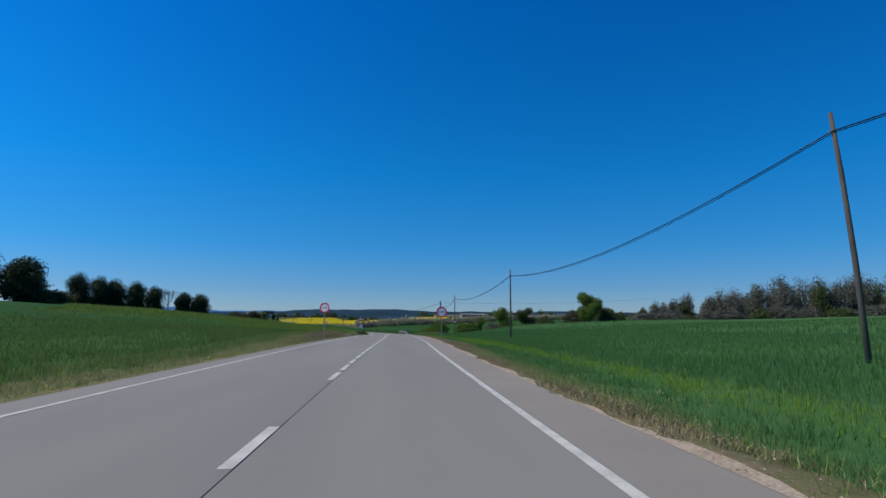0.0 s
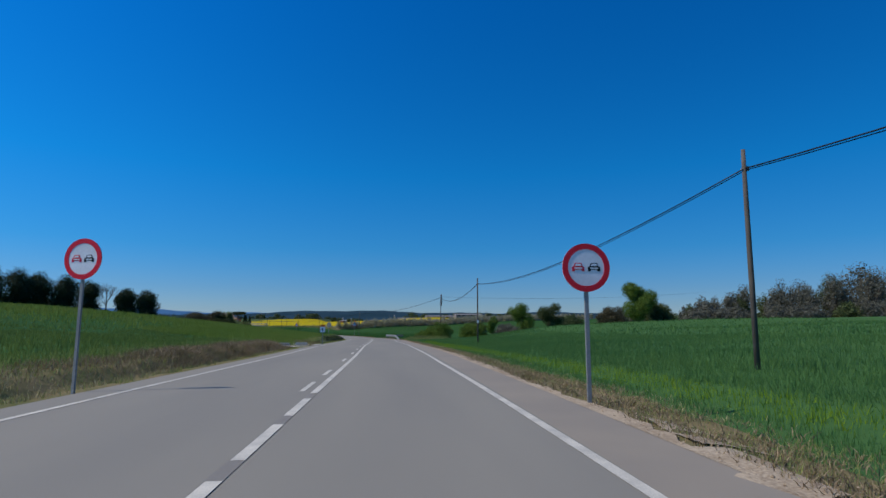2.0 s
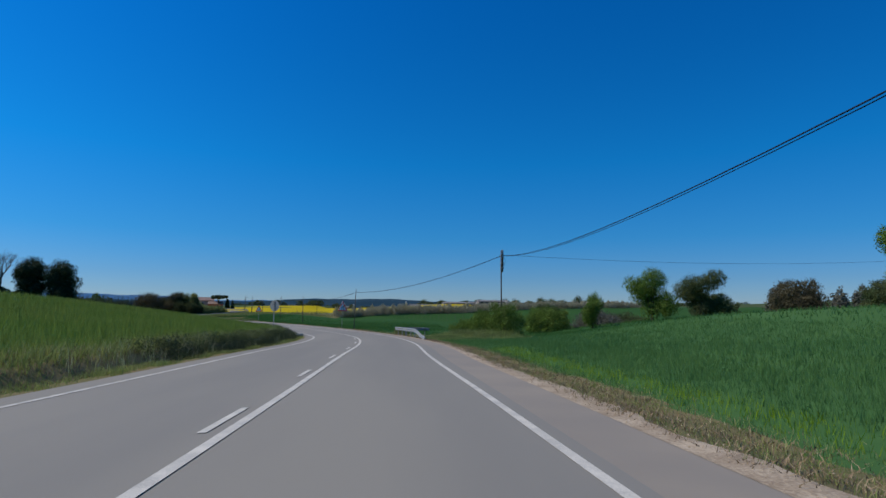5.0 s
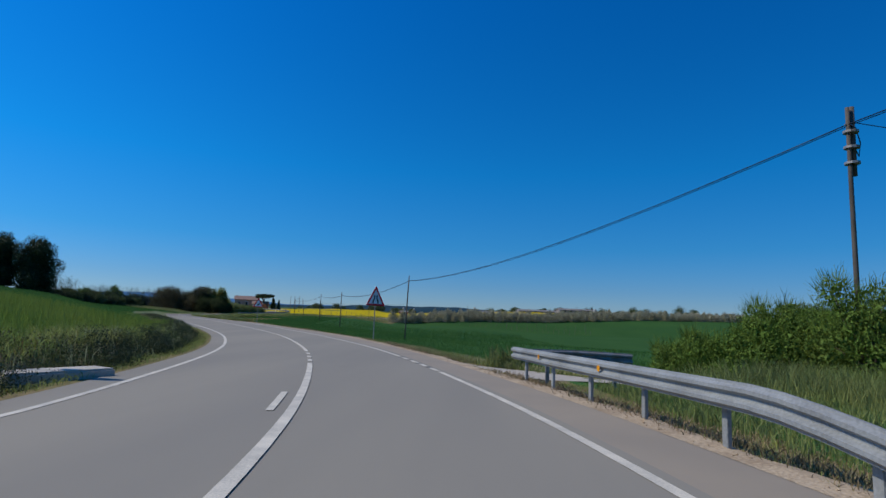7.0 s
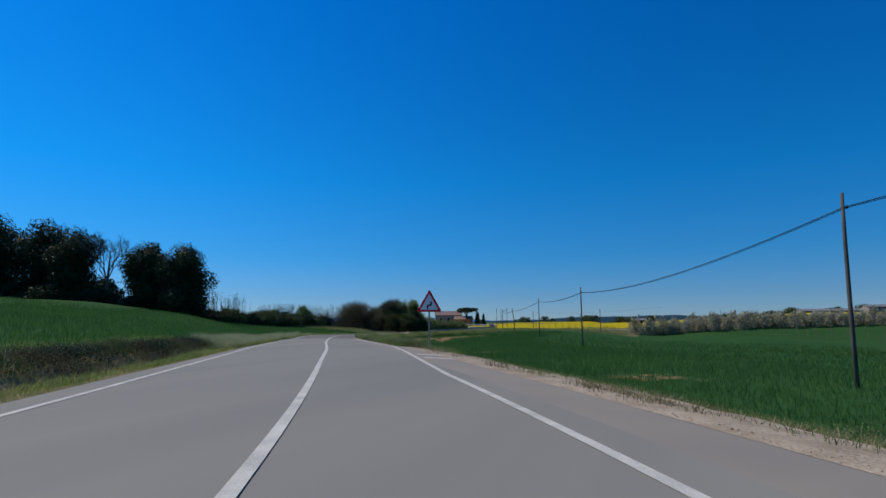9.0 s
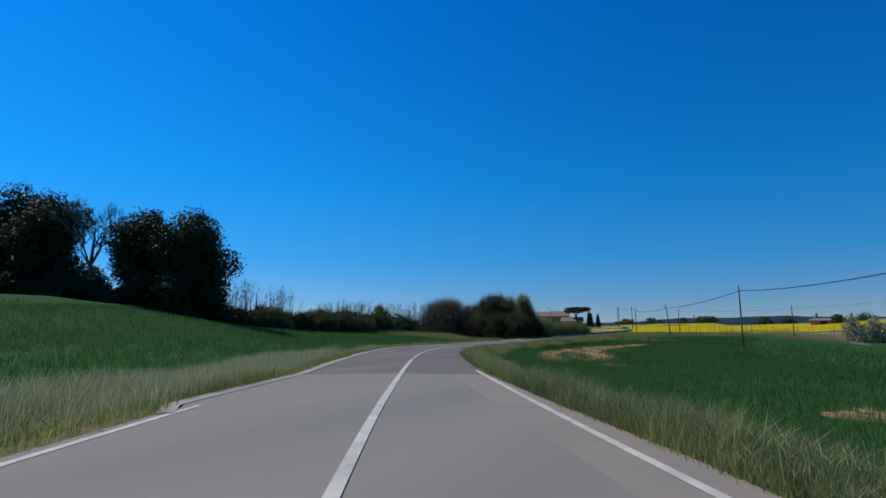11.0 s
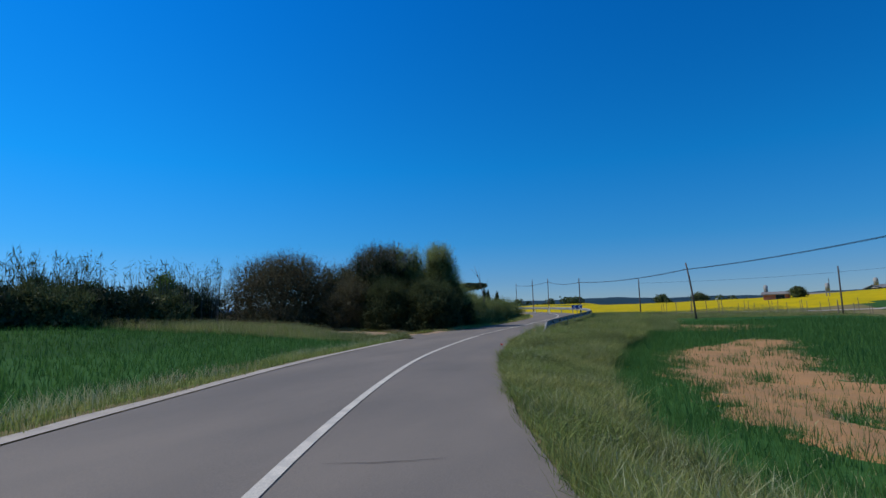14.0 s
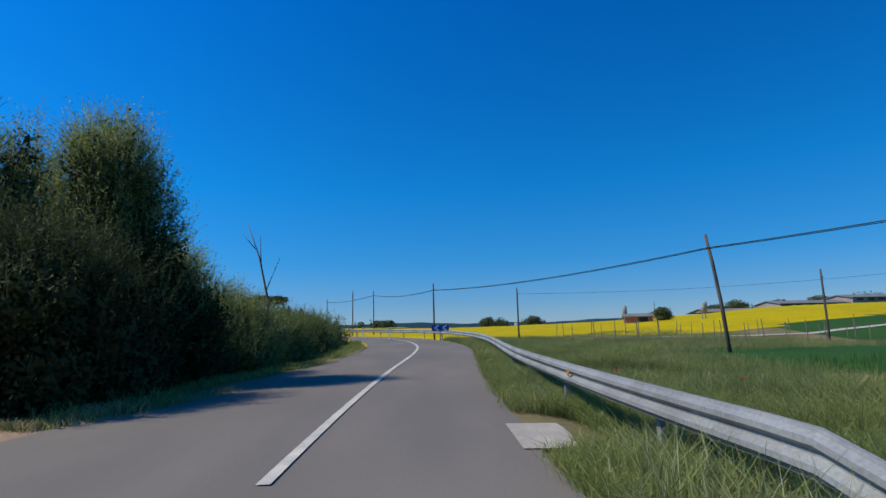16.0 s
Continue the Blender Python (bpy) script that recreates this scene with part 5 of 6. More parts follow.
barrier(along(140.0, 152.4, (5.2, 5.0, 5.1, 5.2, 5.4)), "galvanised steel crash barrier beside the field track", 2.0, top=0.66, sink_start=4.0, reflect=(7.8, 11.0))
e = along(140.0, 152.4, (5.2, 5.0, 5.1, 5.2, 5.4))[-1]
barrier([(e[0] + 0.5, e[1] + 0.5, e[2]), (e[0] + 1.9, e[1] + 0.9, e[2]), (e[0] + 3.5, e[1] + 1.0, e[2] - 0.05)], "dull steel crash barrier turning along the field track", 2.0, top=0.6, mat=M_RUST, face=1)
barrier(along(281.2, 362, (3.8, 3.65, 3.7, 3.75, 3.8, 3.9, 4.1), 60), "long galvanised steel crash barrier round the bend", 4.0, top=0.62, sink_start=2.2, reflect=(7.5, 22, 34, 46, 58))


# ---- driveways, kerb stones, field track ----
def pad(name, corners, mat, label, lift=0.03, n=14, category="driveway"):
    """A four-sided paved patch that follows the ground."""
    a, b, c, d = (np.array(p, float) for p in corners)
    u, v = np.meshgrid(np.linspace(0, 1, n), np.linspace(0, 1, n))
    q = (a[None, None] * (1 - u[..., None]) + b[None, None] * u[..., None]) * (1 - v[..., None]) + (d[None, None] * (1 - u[..., None]) + c[None, None] * u[..., None]) * v[..., None]
    q = q + 0.12 * np.stack([swell(q[..., 0], q[..., 1], 0.8, 1), swell(q[..., 0], q[..., 1], 0.9, 5)], -1)
    X, Y = q[..., 0].ravel(), q[..., 1].ravel()
    S, O = nearest(X, Y)
    Z = np.where(np.abs(O) < 12, verge_z(S, O, np.stack([X, Y, X], -1)), ground(X, Y, S, O)) + lift
    i = np.arange(n * n).reshape(n, n)
    F = np.stack([i[:-1, :-1], i[:-1, 1:], i[1:, 1:], i[1:, :-1]], -1).reshape(-1, 4)
    ob = new(name, mesh_np(name, np.stack([X, Y, Z], -1), F, mat, None, True))
    return tagged(ob, label, category, kind="structure")


pad("driveway_north", [(-6.4, 92.5), (-5.9, 99.0), (-8.6, 102.5), (-10.4, 97.5)], M_CONCRETE, "pale concrete field entrance", 0.06)
pad("sand_patch", [(3.4, 42.0), (4.1, 42.2), (4.2, 44.1), (3.5, 44.2)], M_GRAVEL, "bare sandy patch in the verge", 0.03, 10, "soil")
pad("sand_patch", [(4.0, 44.3), (4.9, 44.2), (5.0, 46.6), (4.2, 46.4)], M_GRAVEL, "bare sandy patch in the verge", 0.03, 10, "soil")
pad("driveway_south", [(1.0, 156.8), (-1.8, 162.7), (4.6, 160.7), (8.2, 157.4)], M_SLAB, "pale worn concrete field entrance", 0.03)
pad("track_apron", [(-62.6, 278.4), (-63.4, 284.6), (-76, 288.0), (-72, 282.6)], M_ASPHALT_OLD, "worn grey paved mouth of the side track", 0.07)
pad("field_track", [(-63.4, 282.4), (-63.9, 291.4), (-78, 294.5), (-75, 285.6)], M_TRACK, "bare earth side track between field and bushes", 0.078)
strip("drain_slab", float(s_of(286.4)), float(s_of(288.1)), 2.5, 3.2, 0.012, M_SLAB, "small pale concrete patch at the road's edge", 5, 0.4, jag=0.06)


pad("farm_path", [(-46, 331.2), (-6, 332.2), (-6, 333.0), (-46, 332.0)], M_CONCRETE, "pale dusty farm path behind the vineyard stakes", 0.06, 40, "path")


def block(name, label, at, size, turn=0.0, mat=M_CONCRETE):
    ob = thing(name, label, "concrete block", at=at, turn=turn)
    bm = bmesh.new()
    box(bm, size, (0, 0, size[2] / 2 - 0.1), bevel=min(size) * 0.12)
    for v in bm.verts:
        v.co += Vector((noise.noise(v.co * 3), noise.noise(v.co * 3 + Vector((5, 0, 0))), noise.noise(v.co * 3 + Vector((0, 7, 0))))) * 0.02
    part("stone", bm, mat, ob)
    return ob


block("culvert_head", "low pale concrete culvert head beside the driveway", (-8.4, 99.6, gz_v(-8.4, 99.6)), (1.25, 0.3, 0.5), 4)
block("culvert_head", "whitish concrete culvert head at the road's edge", (-8.35, 149.2, gz_v(-8.35, 149.2) + 0.02), (2.0, 0.8, 0.34), 62)
block("culvert_head", "low concrete ledge in the roadside ditch", (-10.6, 98.6, gz_v(-10.6, 98.6)), (2.2, 0.25, 0.35), 4)


# ---- farm buildings ----
def gable_house(name, label, x, y, w, d, h, rise, turn, wall, roof, openings=(), z=None):
    ob = thing(name, label, "house", at=(x, y, (gz(x, y) if z is None else z) - 0.2), turn=turn)
    bm = bmesh.new()
    box(bm, (w, d, h), (0, 0, h / 2))
    for sx in (-1, 1):
        a = [bm.verts.new((sx * w / 2, -d / 2, h)), bm.verts.new((sx * w / 2, d / 2, h)), bm.verts.new((sx * w / 2, 0, h + rise))]
        bm.faces.new(a)
    part("wall", bm, wall, ob)
    for sy in (-1, 1):
        bm = bmesh.new()
        L = math.hypot(d / 2 + 0.4, rise)
        box(bm, (w + 0.7, L + 0.1, 0.16), (0, sy * (d / 4 + 0.15), h + rise / 2 - 0.02), Matrix.Rotation(-sy * math.atan2(rise, d / 2), 3, 'X'))
        part("roof", bm, roof, ob)
    for i, (ox, oz, ow, oh) in enumerate(openings):
        win = part("window", box(bmesh.new(), (ow + 0.16, 0.12, oh + 0.16), (ox, -d / 2 - 0.02, oz), bevel=0.02), M_FIBRE if "shed" in name else M_WHITE, ob)
        part("pane", box(bmesh.new(), (ow, 0.05, oh), (ox, -d / 2 - 0.075, oz)), M_DARKGLASS, win)
    return ob


gable_house("farmhouse", "pale farmhouse with a clay tile roof", -94, 384, 10, 7, 4.2, 1.5, 20, M_WALL, M_TILE, [(-3, 2.6, 1, 1.3), (0, 2.6, 1, 1.3), (3, 2.6, 1, 1.3), (0, 1.0, 1, 2)])
gable_house("farmhouse", "low reddish farm cottage behind the road", -86, 379, 6, 5, 2.6, 1.1, 10, M_BRICK, M_TILE, [(-1.2, 1.5, 0.8, 1.0), (1.2, 1.5, 0.8, 1.0)])
tree("pine_tree", "flat-topped umbrella pine beside the farmhouse", "tree", "pine", -84, 377, 6.8, 8, M_OAK, 4000, 0.4, 401)
for i, (x, y, h) in enumerate([(-79.5, 377, 4.6), (-77.4, 377, 4.2), (-81, 380, 5.2)]):
    tree("cypress_tree", "narrow dark cypress beside the farmhouse", "tree", "cypress", x, y, h, 1.7, M_OAK, 1500, 0.3, 411 + i, "cypresses")
gable_house("farm_shed", "small red brick farm shed", -21.5, 369, 4.2, 4.0, 1.15, 0.4, -20, M_BRICK, M_FIBRE, [(0.7, 0.6, 1.4, 0.8)])
for x, y, L, top in [(1, 408, 17, 2.9), (19, 409, 17, 4.4), (38, 411, 18, 6.0), (58, 413, 18, 7.2)]:
    gable_house("livestock_shed", "long low livestock shed with a pale roof", x, y, L, 9, top - gz(x, y) - 0.1, 0.8, 4, M_WALL, M_FIBRE, [(-L / 2 + 2 + 3 * k, top - gz(x, y) - 0.6, 1.6, 0.5) for k in range(int(L / 3) - 1)])
for i in range(14):
    x, y = 22 + 7.5 * i, 422 + 2.0 * ((i * 5) % 4)
    tree("field_tree", "dark tree of the copse behind the sheds", "tree", "oak", x, y, 6.6 + 0.32 * i + 1.2 * math.sin(i * 2.2) - min(gz(x, y), 4), 7.5, M_SHRUB, 1500, 0.5, 901 + i, "copse behind the sheds")


def silo(x, y, h, rad):
    ob = thing("feed_silo", "white metal feed silo with a conical top", "silo", "feed silos", at=(x, y, gz(x, y)))
    bm = bmesh.new()
    tube(bm, [(0, 0, 0.9), (0, 0, h), (0, 0, h + rad * 0.7)], [rad, rad, 0.15], 16)
    part("tank", bm, M_ZINC, ob, smooth=True)
    for k in range(4):
        a = k * math.pi / 2 + 0.4
        bm = bmesh.new()
        tube(bm, [(rad * 0.85 * math.cos(a), rad * 0.85 * math.sin(a), -0.1), (rad * 0.85 * math.cos(a), rad * 0.85 * math.sin(a), 1.1)], [0.06, 0.06], 6)
        part("leg", bm, M_RUST, ob)


for x, y, h, rad in [(-22.7, 371.4, 2.7, 0.38), (-17.2, 356.5, 2.0, 0.34), (8, 401, 2.4, 0.5), (64, 400, 3.0, 0.8)]:
    silo(x, y, h, rad)
tower = thing("water_tower", "small distant white tower with a dark cap", "tower", at=(66, 900, gz(66, 900)))
bm = bmesh.new()
tube(bm, [(0, 0, -1), (0, 0, 7), (0, 0, 7.2), (0, 0, 9.5)], [1.8, 1.7, 2.3, 2.3], 14)
part("shaft", bm, M_WHITE, tower)
bm = bmesh.new()
tube(bm, [(0, 0, 9.5), (0, 0, 10.6)], [2.5, 0.4], 14)
part("cap", bm, M_FIBRE, tower)
for i, (x, y, h, w) in enumerate([(45, 880, 16, 20), (-34.2, 448, 5.8 - gz(-34.2, 448), 6.5), (-28, 415.6, 4.7 - gz(-28, 415.6), 5.5), (-18.8, 366, 3.9 - gz(-18.8, 366), 3.6)]):
    tree("field_tree", "rounded dark tree beyond the rape field", "tree", "oak", x, y, h, w, M_SHRUB, 1600, 0.06 * h + 0.15, 421 + i, "trees beyond the rape field")


# stakes of the vineyard fence before the rape
def vineyard():
    ob = thing("vineyard_fence", "row of thin weathered vineyard stakes with wires", "fence", at=(-45, 322, gz(-45, 322)))
    q = random.Random(12)
    me = None
    for row in range(3):
        for i in range(54 if row == 0 else 28):
            x, y = -47 + (1.7 if row == 0 else 3.3) * i + 0.8 * row, 322 + 5.0 * row - 0.02 * i + q.uniform(-0.2, 0.2)
            z = gz(x, y)
            if me is None:
                bm = bmesh.new()
                tube(bm, [(0, 0, -0.3), (0.01, 0, 0.8), (0, 0.01, 1.65)], [0.036, 0.033, 0.03], 6)
                me = bpy.data.meshes.new("stake")
                bm.to_mesh(me)
                bm.free()
                me.materials.append(M_TWIG)
            s = new("stake", me)
            s.parent = ob
            s.matrix_local = pose(x + 45, y - 322, z - gz(-45, 322), q.uniform(-4, 4), q.uniform(-4, 4), 0) @ Matrix.Scale(q.uniform(0.8, 1.15), 4)


vineyard()


# ---- grass, wheat and weeds ----
def off_gravel(P, D, r):
    """Sparse growth on the wide gravel before the road narrows."""
    return (D > (0.8 + 0.35 * swell(P[:, 0], P[:, 1], 1.7, 2)) * smooth((P[:, 1] - 163) / 15) * smooth((212 - P[:, 1]) / 8)) | (clumpy(P, 0.5, 0.6, r, 0.3, 3) & (r.uniform(0, 1, len(P)) < 0.5))


def skip_pads(P):
    y, x = P[:, 1], P[:, 0]
    return ~(((y > 87.5) & (y < 98.5) & (x < -5) & (x > -10.5)) | ((y > 156) & (y < 163.5) & (x > -3) & (x < 9)) | ((y > 279.6 + 0.62 * (-64 - x)) & (y < 294) & (x < -63)) | ((y > 286) & (y < 289) & (x > -59.2) & (x < -57)))


BARE = [([(-45.6, 249.2), (-47.3, 252), (-50.3, 259), (-50.8, 267)], 0.95), ([(-44.2, 254.0), (-46, 260), (-48.6, 267), (-47.6, 277)], 1.1), ([(-50.5, 268), (-49.6, 275), (-46.6, 279.5)], 1.3), ([(-47.6, 293.4), (-46.6, 292.0)], 0.9), ([(-45.6, 292.0), (-44.6, 292.4)], 0.8), ([(-47.6, 289.4), (-46.4, 289.2)], 0.4), ([(-46.8, 256), (-49.2, 263), (-49.2, 271)], 0.6),
        ([(-42.4, 248.2), (-41.2, 247.2)], 0.3), ([(-30.0, 229.6), (-28.6, 229.0)], 0.35), ([(-15.4, 209.6), (-13.4, 209.6)], 0.55)]


def bareness(X, Y):
    """Above zero where the crop has failed and the earth shows."""
    X, Y = np.asarray(X, float), np.asarray(Y, float)
    best = np.full(X.shape, -9.0)
    rough = 0.34 * swell(X, Y, 0.75, 1.3) + 0.42 * swell(X, Y, 0.36, 4.1) + 0.25 * swell(X, Y, 0.17, 2.2)
    for line, w in BARE:
        for (ax, ay), (bx, by) in zip(line, line[1:]):
            t = np.clip(((X - ax) * (bx - ax) + (Y - ay) * (by - ay)) / ((bx - ax)**2 + (by - ay)**2), 0, 1)
            best = np.maximum(best, w - np.hypot(X - ax - t * (bx - ax), (Y - ay - t * (by - ay)) * 0.8))
    return best + rough


def bare_patches():
    for k, (line, w) in enumerate(BARE):
        L = np.array(line)
        x0, y0 = L.min(0) - w - 1.2
        x1, y1 = L.max(0) + w + 1.2
        d = 0.16
        X, Y = np.meshgrid(np.arange(x0, x1, d), np.arange(y0, y1, d))
        S, O = nearest(X, Y)
        Z = ground(X.ravel(), Y.ravel(), S, O) + 0.05
        B = bareness(X, Y).ravel()
        Z = np.where(np.abs(O) < 12, verge_z(S, O, np.stack([X.ravel(), Y.ravel(), Z], -1)) + 0.05, Z) + np.clip(B, -0.5, 0) * 0.2 + 0.02 * swell(X.ravel(), Y.ravel(), 0.3) - 0.002 * k
        q = np.arange(X.size).reshape(X.shape)
        F = np.stack([q[:-1, :-1], q[:-1, 1:], q[1:, 1:], q[1:, :-1]], -1).reshape(-1, 4)
        F = F[B[F].max(1) > -0.15]
        if len(F):
            tagged(new("bare_patch", mesh_np("bare_patch", np.stack([X.ravel(), Y.ravel(), Z], -1), F, M_DIRT, None, True)), "bare reddish earth patch in the wheat", "soil", kind="structure")


bare_patches()


def meadow(P, D):
    return (P[:, 1] > 288) & ((D < 9) | (P[:, 1] > 304))


def track_side(x):
    """Where the grass begins beyond the concrete field entrance."""
    return np.interp(x, [-4.3, -0.2, 1.4, 3.4, 8.0, 12.0], [176, 165, 161.6, 160.2, 158.6, 157.6])


def right_wheat(P, S, D, r):
    ok = ~meadow(P, D) & ~((P[:, 1] > 154) & (P[:, 1] < 176) & (P[:, 0] < 11) & (P[:, 1] < track_side(P[:, 0]) + 1.3)) & ( D > wheat_edge(P[:, 1]) + 0.3 * np.sin(S / 9) + r.normal(0, 0.12, len(P)))
    return ok & ((bareness(P[:, 0], P[:, 1]) < r.uniform(-0.25, 0.2, len(P))) | (clumpy(P, 0.55, 0.5, r, 0.4, 7) & (r.uniform(0, 1, len(P)) < 0.6)))


def wheat_height(Y, O):
    return 0.19 + 0.09 * smooth((np.abs(O) - 6) / 6) + 0.12 * smooth((Y - 196) / 20)


X, Y, Z, S, O = sow(-4, 300, 1.2, 7.5, 62, 1, 1, right_wheat)
pale = np.abs(O - 8.6 - 0.25 * np.sin(S / 21)) + np.random.RandomState(2).normal(0, 0.16, len(O)) < 0.62 + 0.15 * np.sin(S / 7)
pale &= (Y < 130) & (np.random.RandomState(3).uniform(0, 1, len(Y)) < 0.8)
light = ~pale & (Y < 151)
deep = ~pale & (Y >= 151)
blades("wheat", X[light], Y[light], Z[light], wheat_height(Y, O)[light], 0.0085, M_WHEAT_LIGHT, "light green young wheat", "wheat", 0.45, 3, 0.09, 5, True)
blades("wheat", X[deep], Y[deep], Z[deep], wheat_height(Y, O)[deep], 0.0075, M_WHEAT, "young green wheat", "wheat", 0.45, 3, 0.10, 55, True)
blades("yellowing_wheat", X[pale], Y[pale], Z[pale], np.full(pale.sum(), 0.23), 0.0085, M_WHEAT_PALE, "yellow-green strip of wheat", "wheat", 0.45, 2, 0.08, 6, True)
X, Y, Z, S, O = sow(-4, 300, 7.5, 24, 19, 1, 2, right_wheat, 1.2)
for near_road, mat, seed in ((Y < 151, M_WHEAT_LIGHT, 46), (Y >= 151, M_WHEAT, 56)):
    blades("wheat", X[near_road], Y[near_road], Z[near_road], wheat_height(Y, O)[near_road], 0.014, mat, "young green wheat", "wheat", 0.45, 3, 0.14, seed, True)
X, Y, Z, S, O = sow(-4, 300, 24, 75, 4, 1, 3, lambda P, S, D, r: (P[:, 1] < 306) & right_wheat(P, S, D, r))
for near_road, mat, seed in ((Y < 151, M_WHEAT_LIGHT, 7), (Y >= 151, M_WHEAT, 57)):
    blades("wheat", X[near_road], Y[near_road], Z[near_road], np.full(near_road.sum(), 0.36), 0.05, mat, "young green wheat farther out", "wheat", 0.5, 1, 0.1, seed, True)
X, Y, Z, S, O = sow(-4, 285, 0.9, 24, 22, -1, 4, lambda P, S, D, r: ((D > np.interp(P[:, 1], [205, 222, 230, 236, 244], [3.0, 3.6, 3.4, 2.2, 1.2]) + 0.3 * swell(P[:, 0], P[:, 1], 2.1)) | (P[:, 1] > 104) & (P[:, 1] < 205) & (D > 2.2)) & skip_pads(P) & ((P[:, 1] < 279) | (D < 4)), 1.35)
q = np.random.RandomState(6)
ripe = (Y > 97 + 20 * smooth((-X - 10) / 30)) & (smooth((182 - Y) / 16) > q.uniform(0.25, 0.75, len(X)))
for pick, mat, label, seed in ((~ripe & (Y < 150), M_WHEAT_OLIVE, "olive-green young wheat", 8), (~ripe & (Y >= 150), M_WHEAT, "young green wheat", 108)):
    blades("wheat", X[pick], Y[pick], Z[pick], np.full(pick.sum(), 0.32), 0.018, mat, label, "wheat", 0.4, 2, 0.1, seed, True)
blades("barley", X[ripe], Y[ripe], Z[ripe], np.full(ripe.sum(), 0.62), 0.015, M_BARLEY, "ripening yellow-green barley", "barley", 0.4, 2, 0.1, 10, True)
X, Y, Z, S, O = sow(0, 240, 24, 70, 3.5, -1, 5)
ripe = (Y < 178) & (Y > 97 + 20 * smooth((-X - 10) / 30))
for pick, mat, seed in ((~ripe & (Y < 150), M_WHEAT_OLIVE, 9), (~ripe & (Y >= 150), M_WHEAT, 109)):
    blades("wheat", X[pick], Y[pick], Z[pick], np.full(pick.sum(), 0.42), 0.05, mat, "young wheat farther out", "wheat", 0.5, 1, 0.1, seed, True)
blades("barley", X[ripe], Y[ripe], Z[ripe], np.full(ripe.sum(), 0.75), 0.05, M_BARLEY, "ripening yellow-green barley farther out", "barley", 0.5, 1, 0.1, 26, True)

# verge grass: low and thin by the gravel, tall along the narrow road
X, Y, Z, S, O = sow(-4, 206, 0.35, 4.2, 84, 1, 11, lambda P, S, D, r: (D < wheat_edge(P[:, 1]) + 0.4) & (clumpy(P, 1.6, -0.4, r, 0.6) | (D > 1.5)) & skip_pads(P) & off_gravel(P, D, r))
blades("verge_grass", X, Y, Z, 0.13 + 0.10 * smooth((45 - Y) / 30) + 0.12 * smooth((Y - 158) / 12), 0.007, M_GRASS, "low green verge grass", "grass", 0.7, 2, 0.06, 12, True)
X, Y, Z, S, O = sow(-4, 215, 0.7, 3.0, 26, 1, 12, lambda P, S, D, r: clumpy(P, 2.3, 0.35, r, 0.5, 3) & skip_pads(P) & off_gravel(P, D, r))
blades("dry_grass", X, Y, Z, np.full(len(X), 0.14), 0.006, M_STRAW, "dry straw-coloured grass tufts", "grass", 0.8, 2, 0.06, 13)
tall = lambda P, S, D, r: skip_pads(P) & (D < wheat_edge(P[:, 1]) + 0.25 * np.sin(S / 3) + r.normal(0.1, 0.2, len(P)))
def verge_height(X, Y, O):
    return 0.26 + 0.18 * smooth((np.abs(O) - 2.6) / 2.0) + 0.24 * smooth((Y - 262) / 10) * smooth((294 - Y) / 8) * smooth((O - 3.4) / 1.2) + 0.13 * swell(X, Y, 1.1) + 0.08 * swell(X, Y, 0.43, 2)


X, Y, Z, S, O = sow(204, 322, 0.05, 6.5, 230, 1, 14, tall, 1.15)
tone = swell(X, Y, 0.8, 3) + np.random.RandomState(15).normal(0, 0.5, len(X))
H = np.maximum(verge_height(X, Y, O), 0.12)
for pick, mat, label, seed in ((tone > -0.2, M_GRASS, "tall seeding verge grass", 15), (tone <= -0.2, M_MEADOW, "tall dark green verge grass", 115)):
    far, close = pick & (Y < 258), pick & (Y >= 258)
    blades("tall_verge_grass", X[far], Y[far], Z[far], H[far], 0.0055, mat, label, "grass", 0.7, 4, 0.09, seed, True)
    blades("tall_verge_grass", X[close], Y[close], Z[close], H[close], 0.0042, mat, label, "grass", 1.1, 5, 0.09, seed + 700)
X, Y, Z, S, O = sow(222, 305, 0.0, 1.3, 170, 1, 116, lambda P, S, D, r: skip_pads(P) & clumpy(P, 0.7, -0.3, r, 0.5, 6))
blades("arching_grass", X, Y, Z, 0.30 + 0.08 * swell(X, Y, 0.6), 0.005, M_GRASS, "arching pale green grass along the road's edge", "grass", 1.25, 3, 0.06, 117)
X, Y, Z, S, O = sow(204, 322, 0.1, 5.5, 50, 1, 16, lambda P, S, D, r: tall(P, S, D, r) & (clumpy(P, 1.4, 0.0, r) | (D < 1.2)))
blades("seed_grass", X, Y, Z, verge_height(X, Y, O) + 0.06, 0.004, M_SEED, "pale grass with ripe seed heads", "grass", 0.9, 2, 0.06, 17)
blades("dry_stalks", X[::4], Y[::4], Z[::4], verge_height(X[::4], Y[::4], O[::4]) + 0.02, 0.003, M_STRAW, "dry straw stalks in the verge", "grass", 0.9, 2, 0.08, 118)
# rank grass that swallows the start of the second barrier
X, Y, Z, S, O = sow(277, 286, 0.3, 2.6, 130, 1, 153, lambda P, S, D, r: np.abs(D - 1.1 + 0.25 * swell(P[:, 0], P[:, 1], 0.9)) < np.abs(r.normal(0, 0.7, len(P))))
blades("rank_grass", X, Y, Z, 0.62 + 0.16 * swell(X, Y, 0.7), 0.0045, M_GRASS, "rank pale grass round the end of the crash barrier", "grass", 0.7, 3, 0.08, 154)
blades("seed_grass", X[::2], Y[::2], Z[::2], 0.68 + 0.16 * swell(X[::2], Y[::2], 0.7), 0.004, M_SEED, "pale seeding grass round the end of the crash barrier", "grass", 0.7, 2, 0.08, 155)
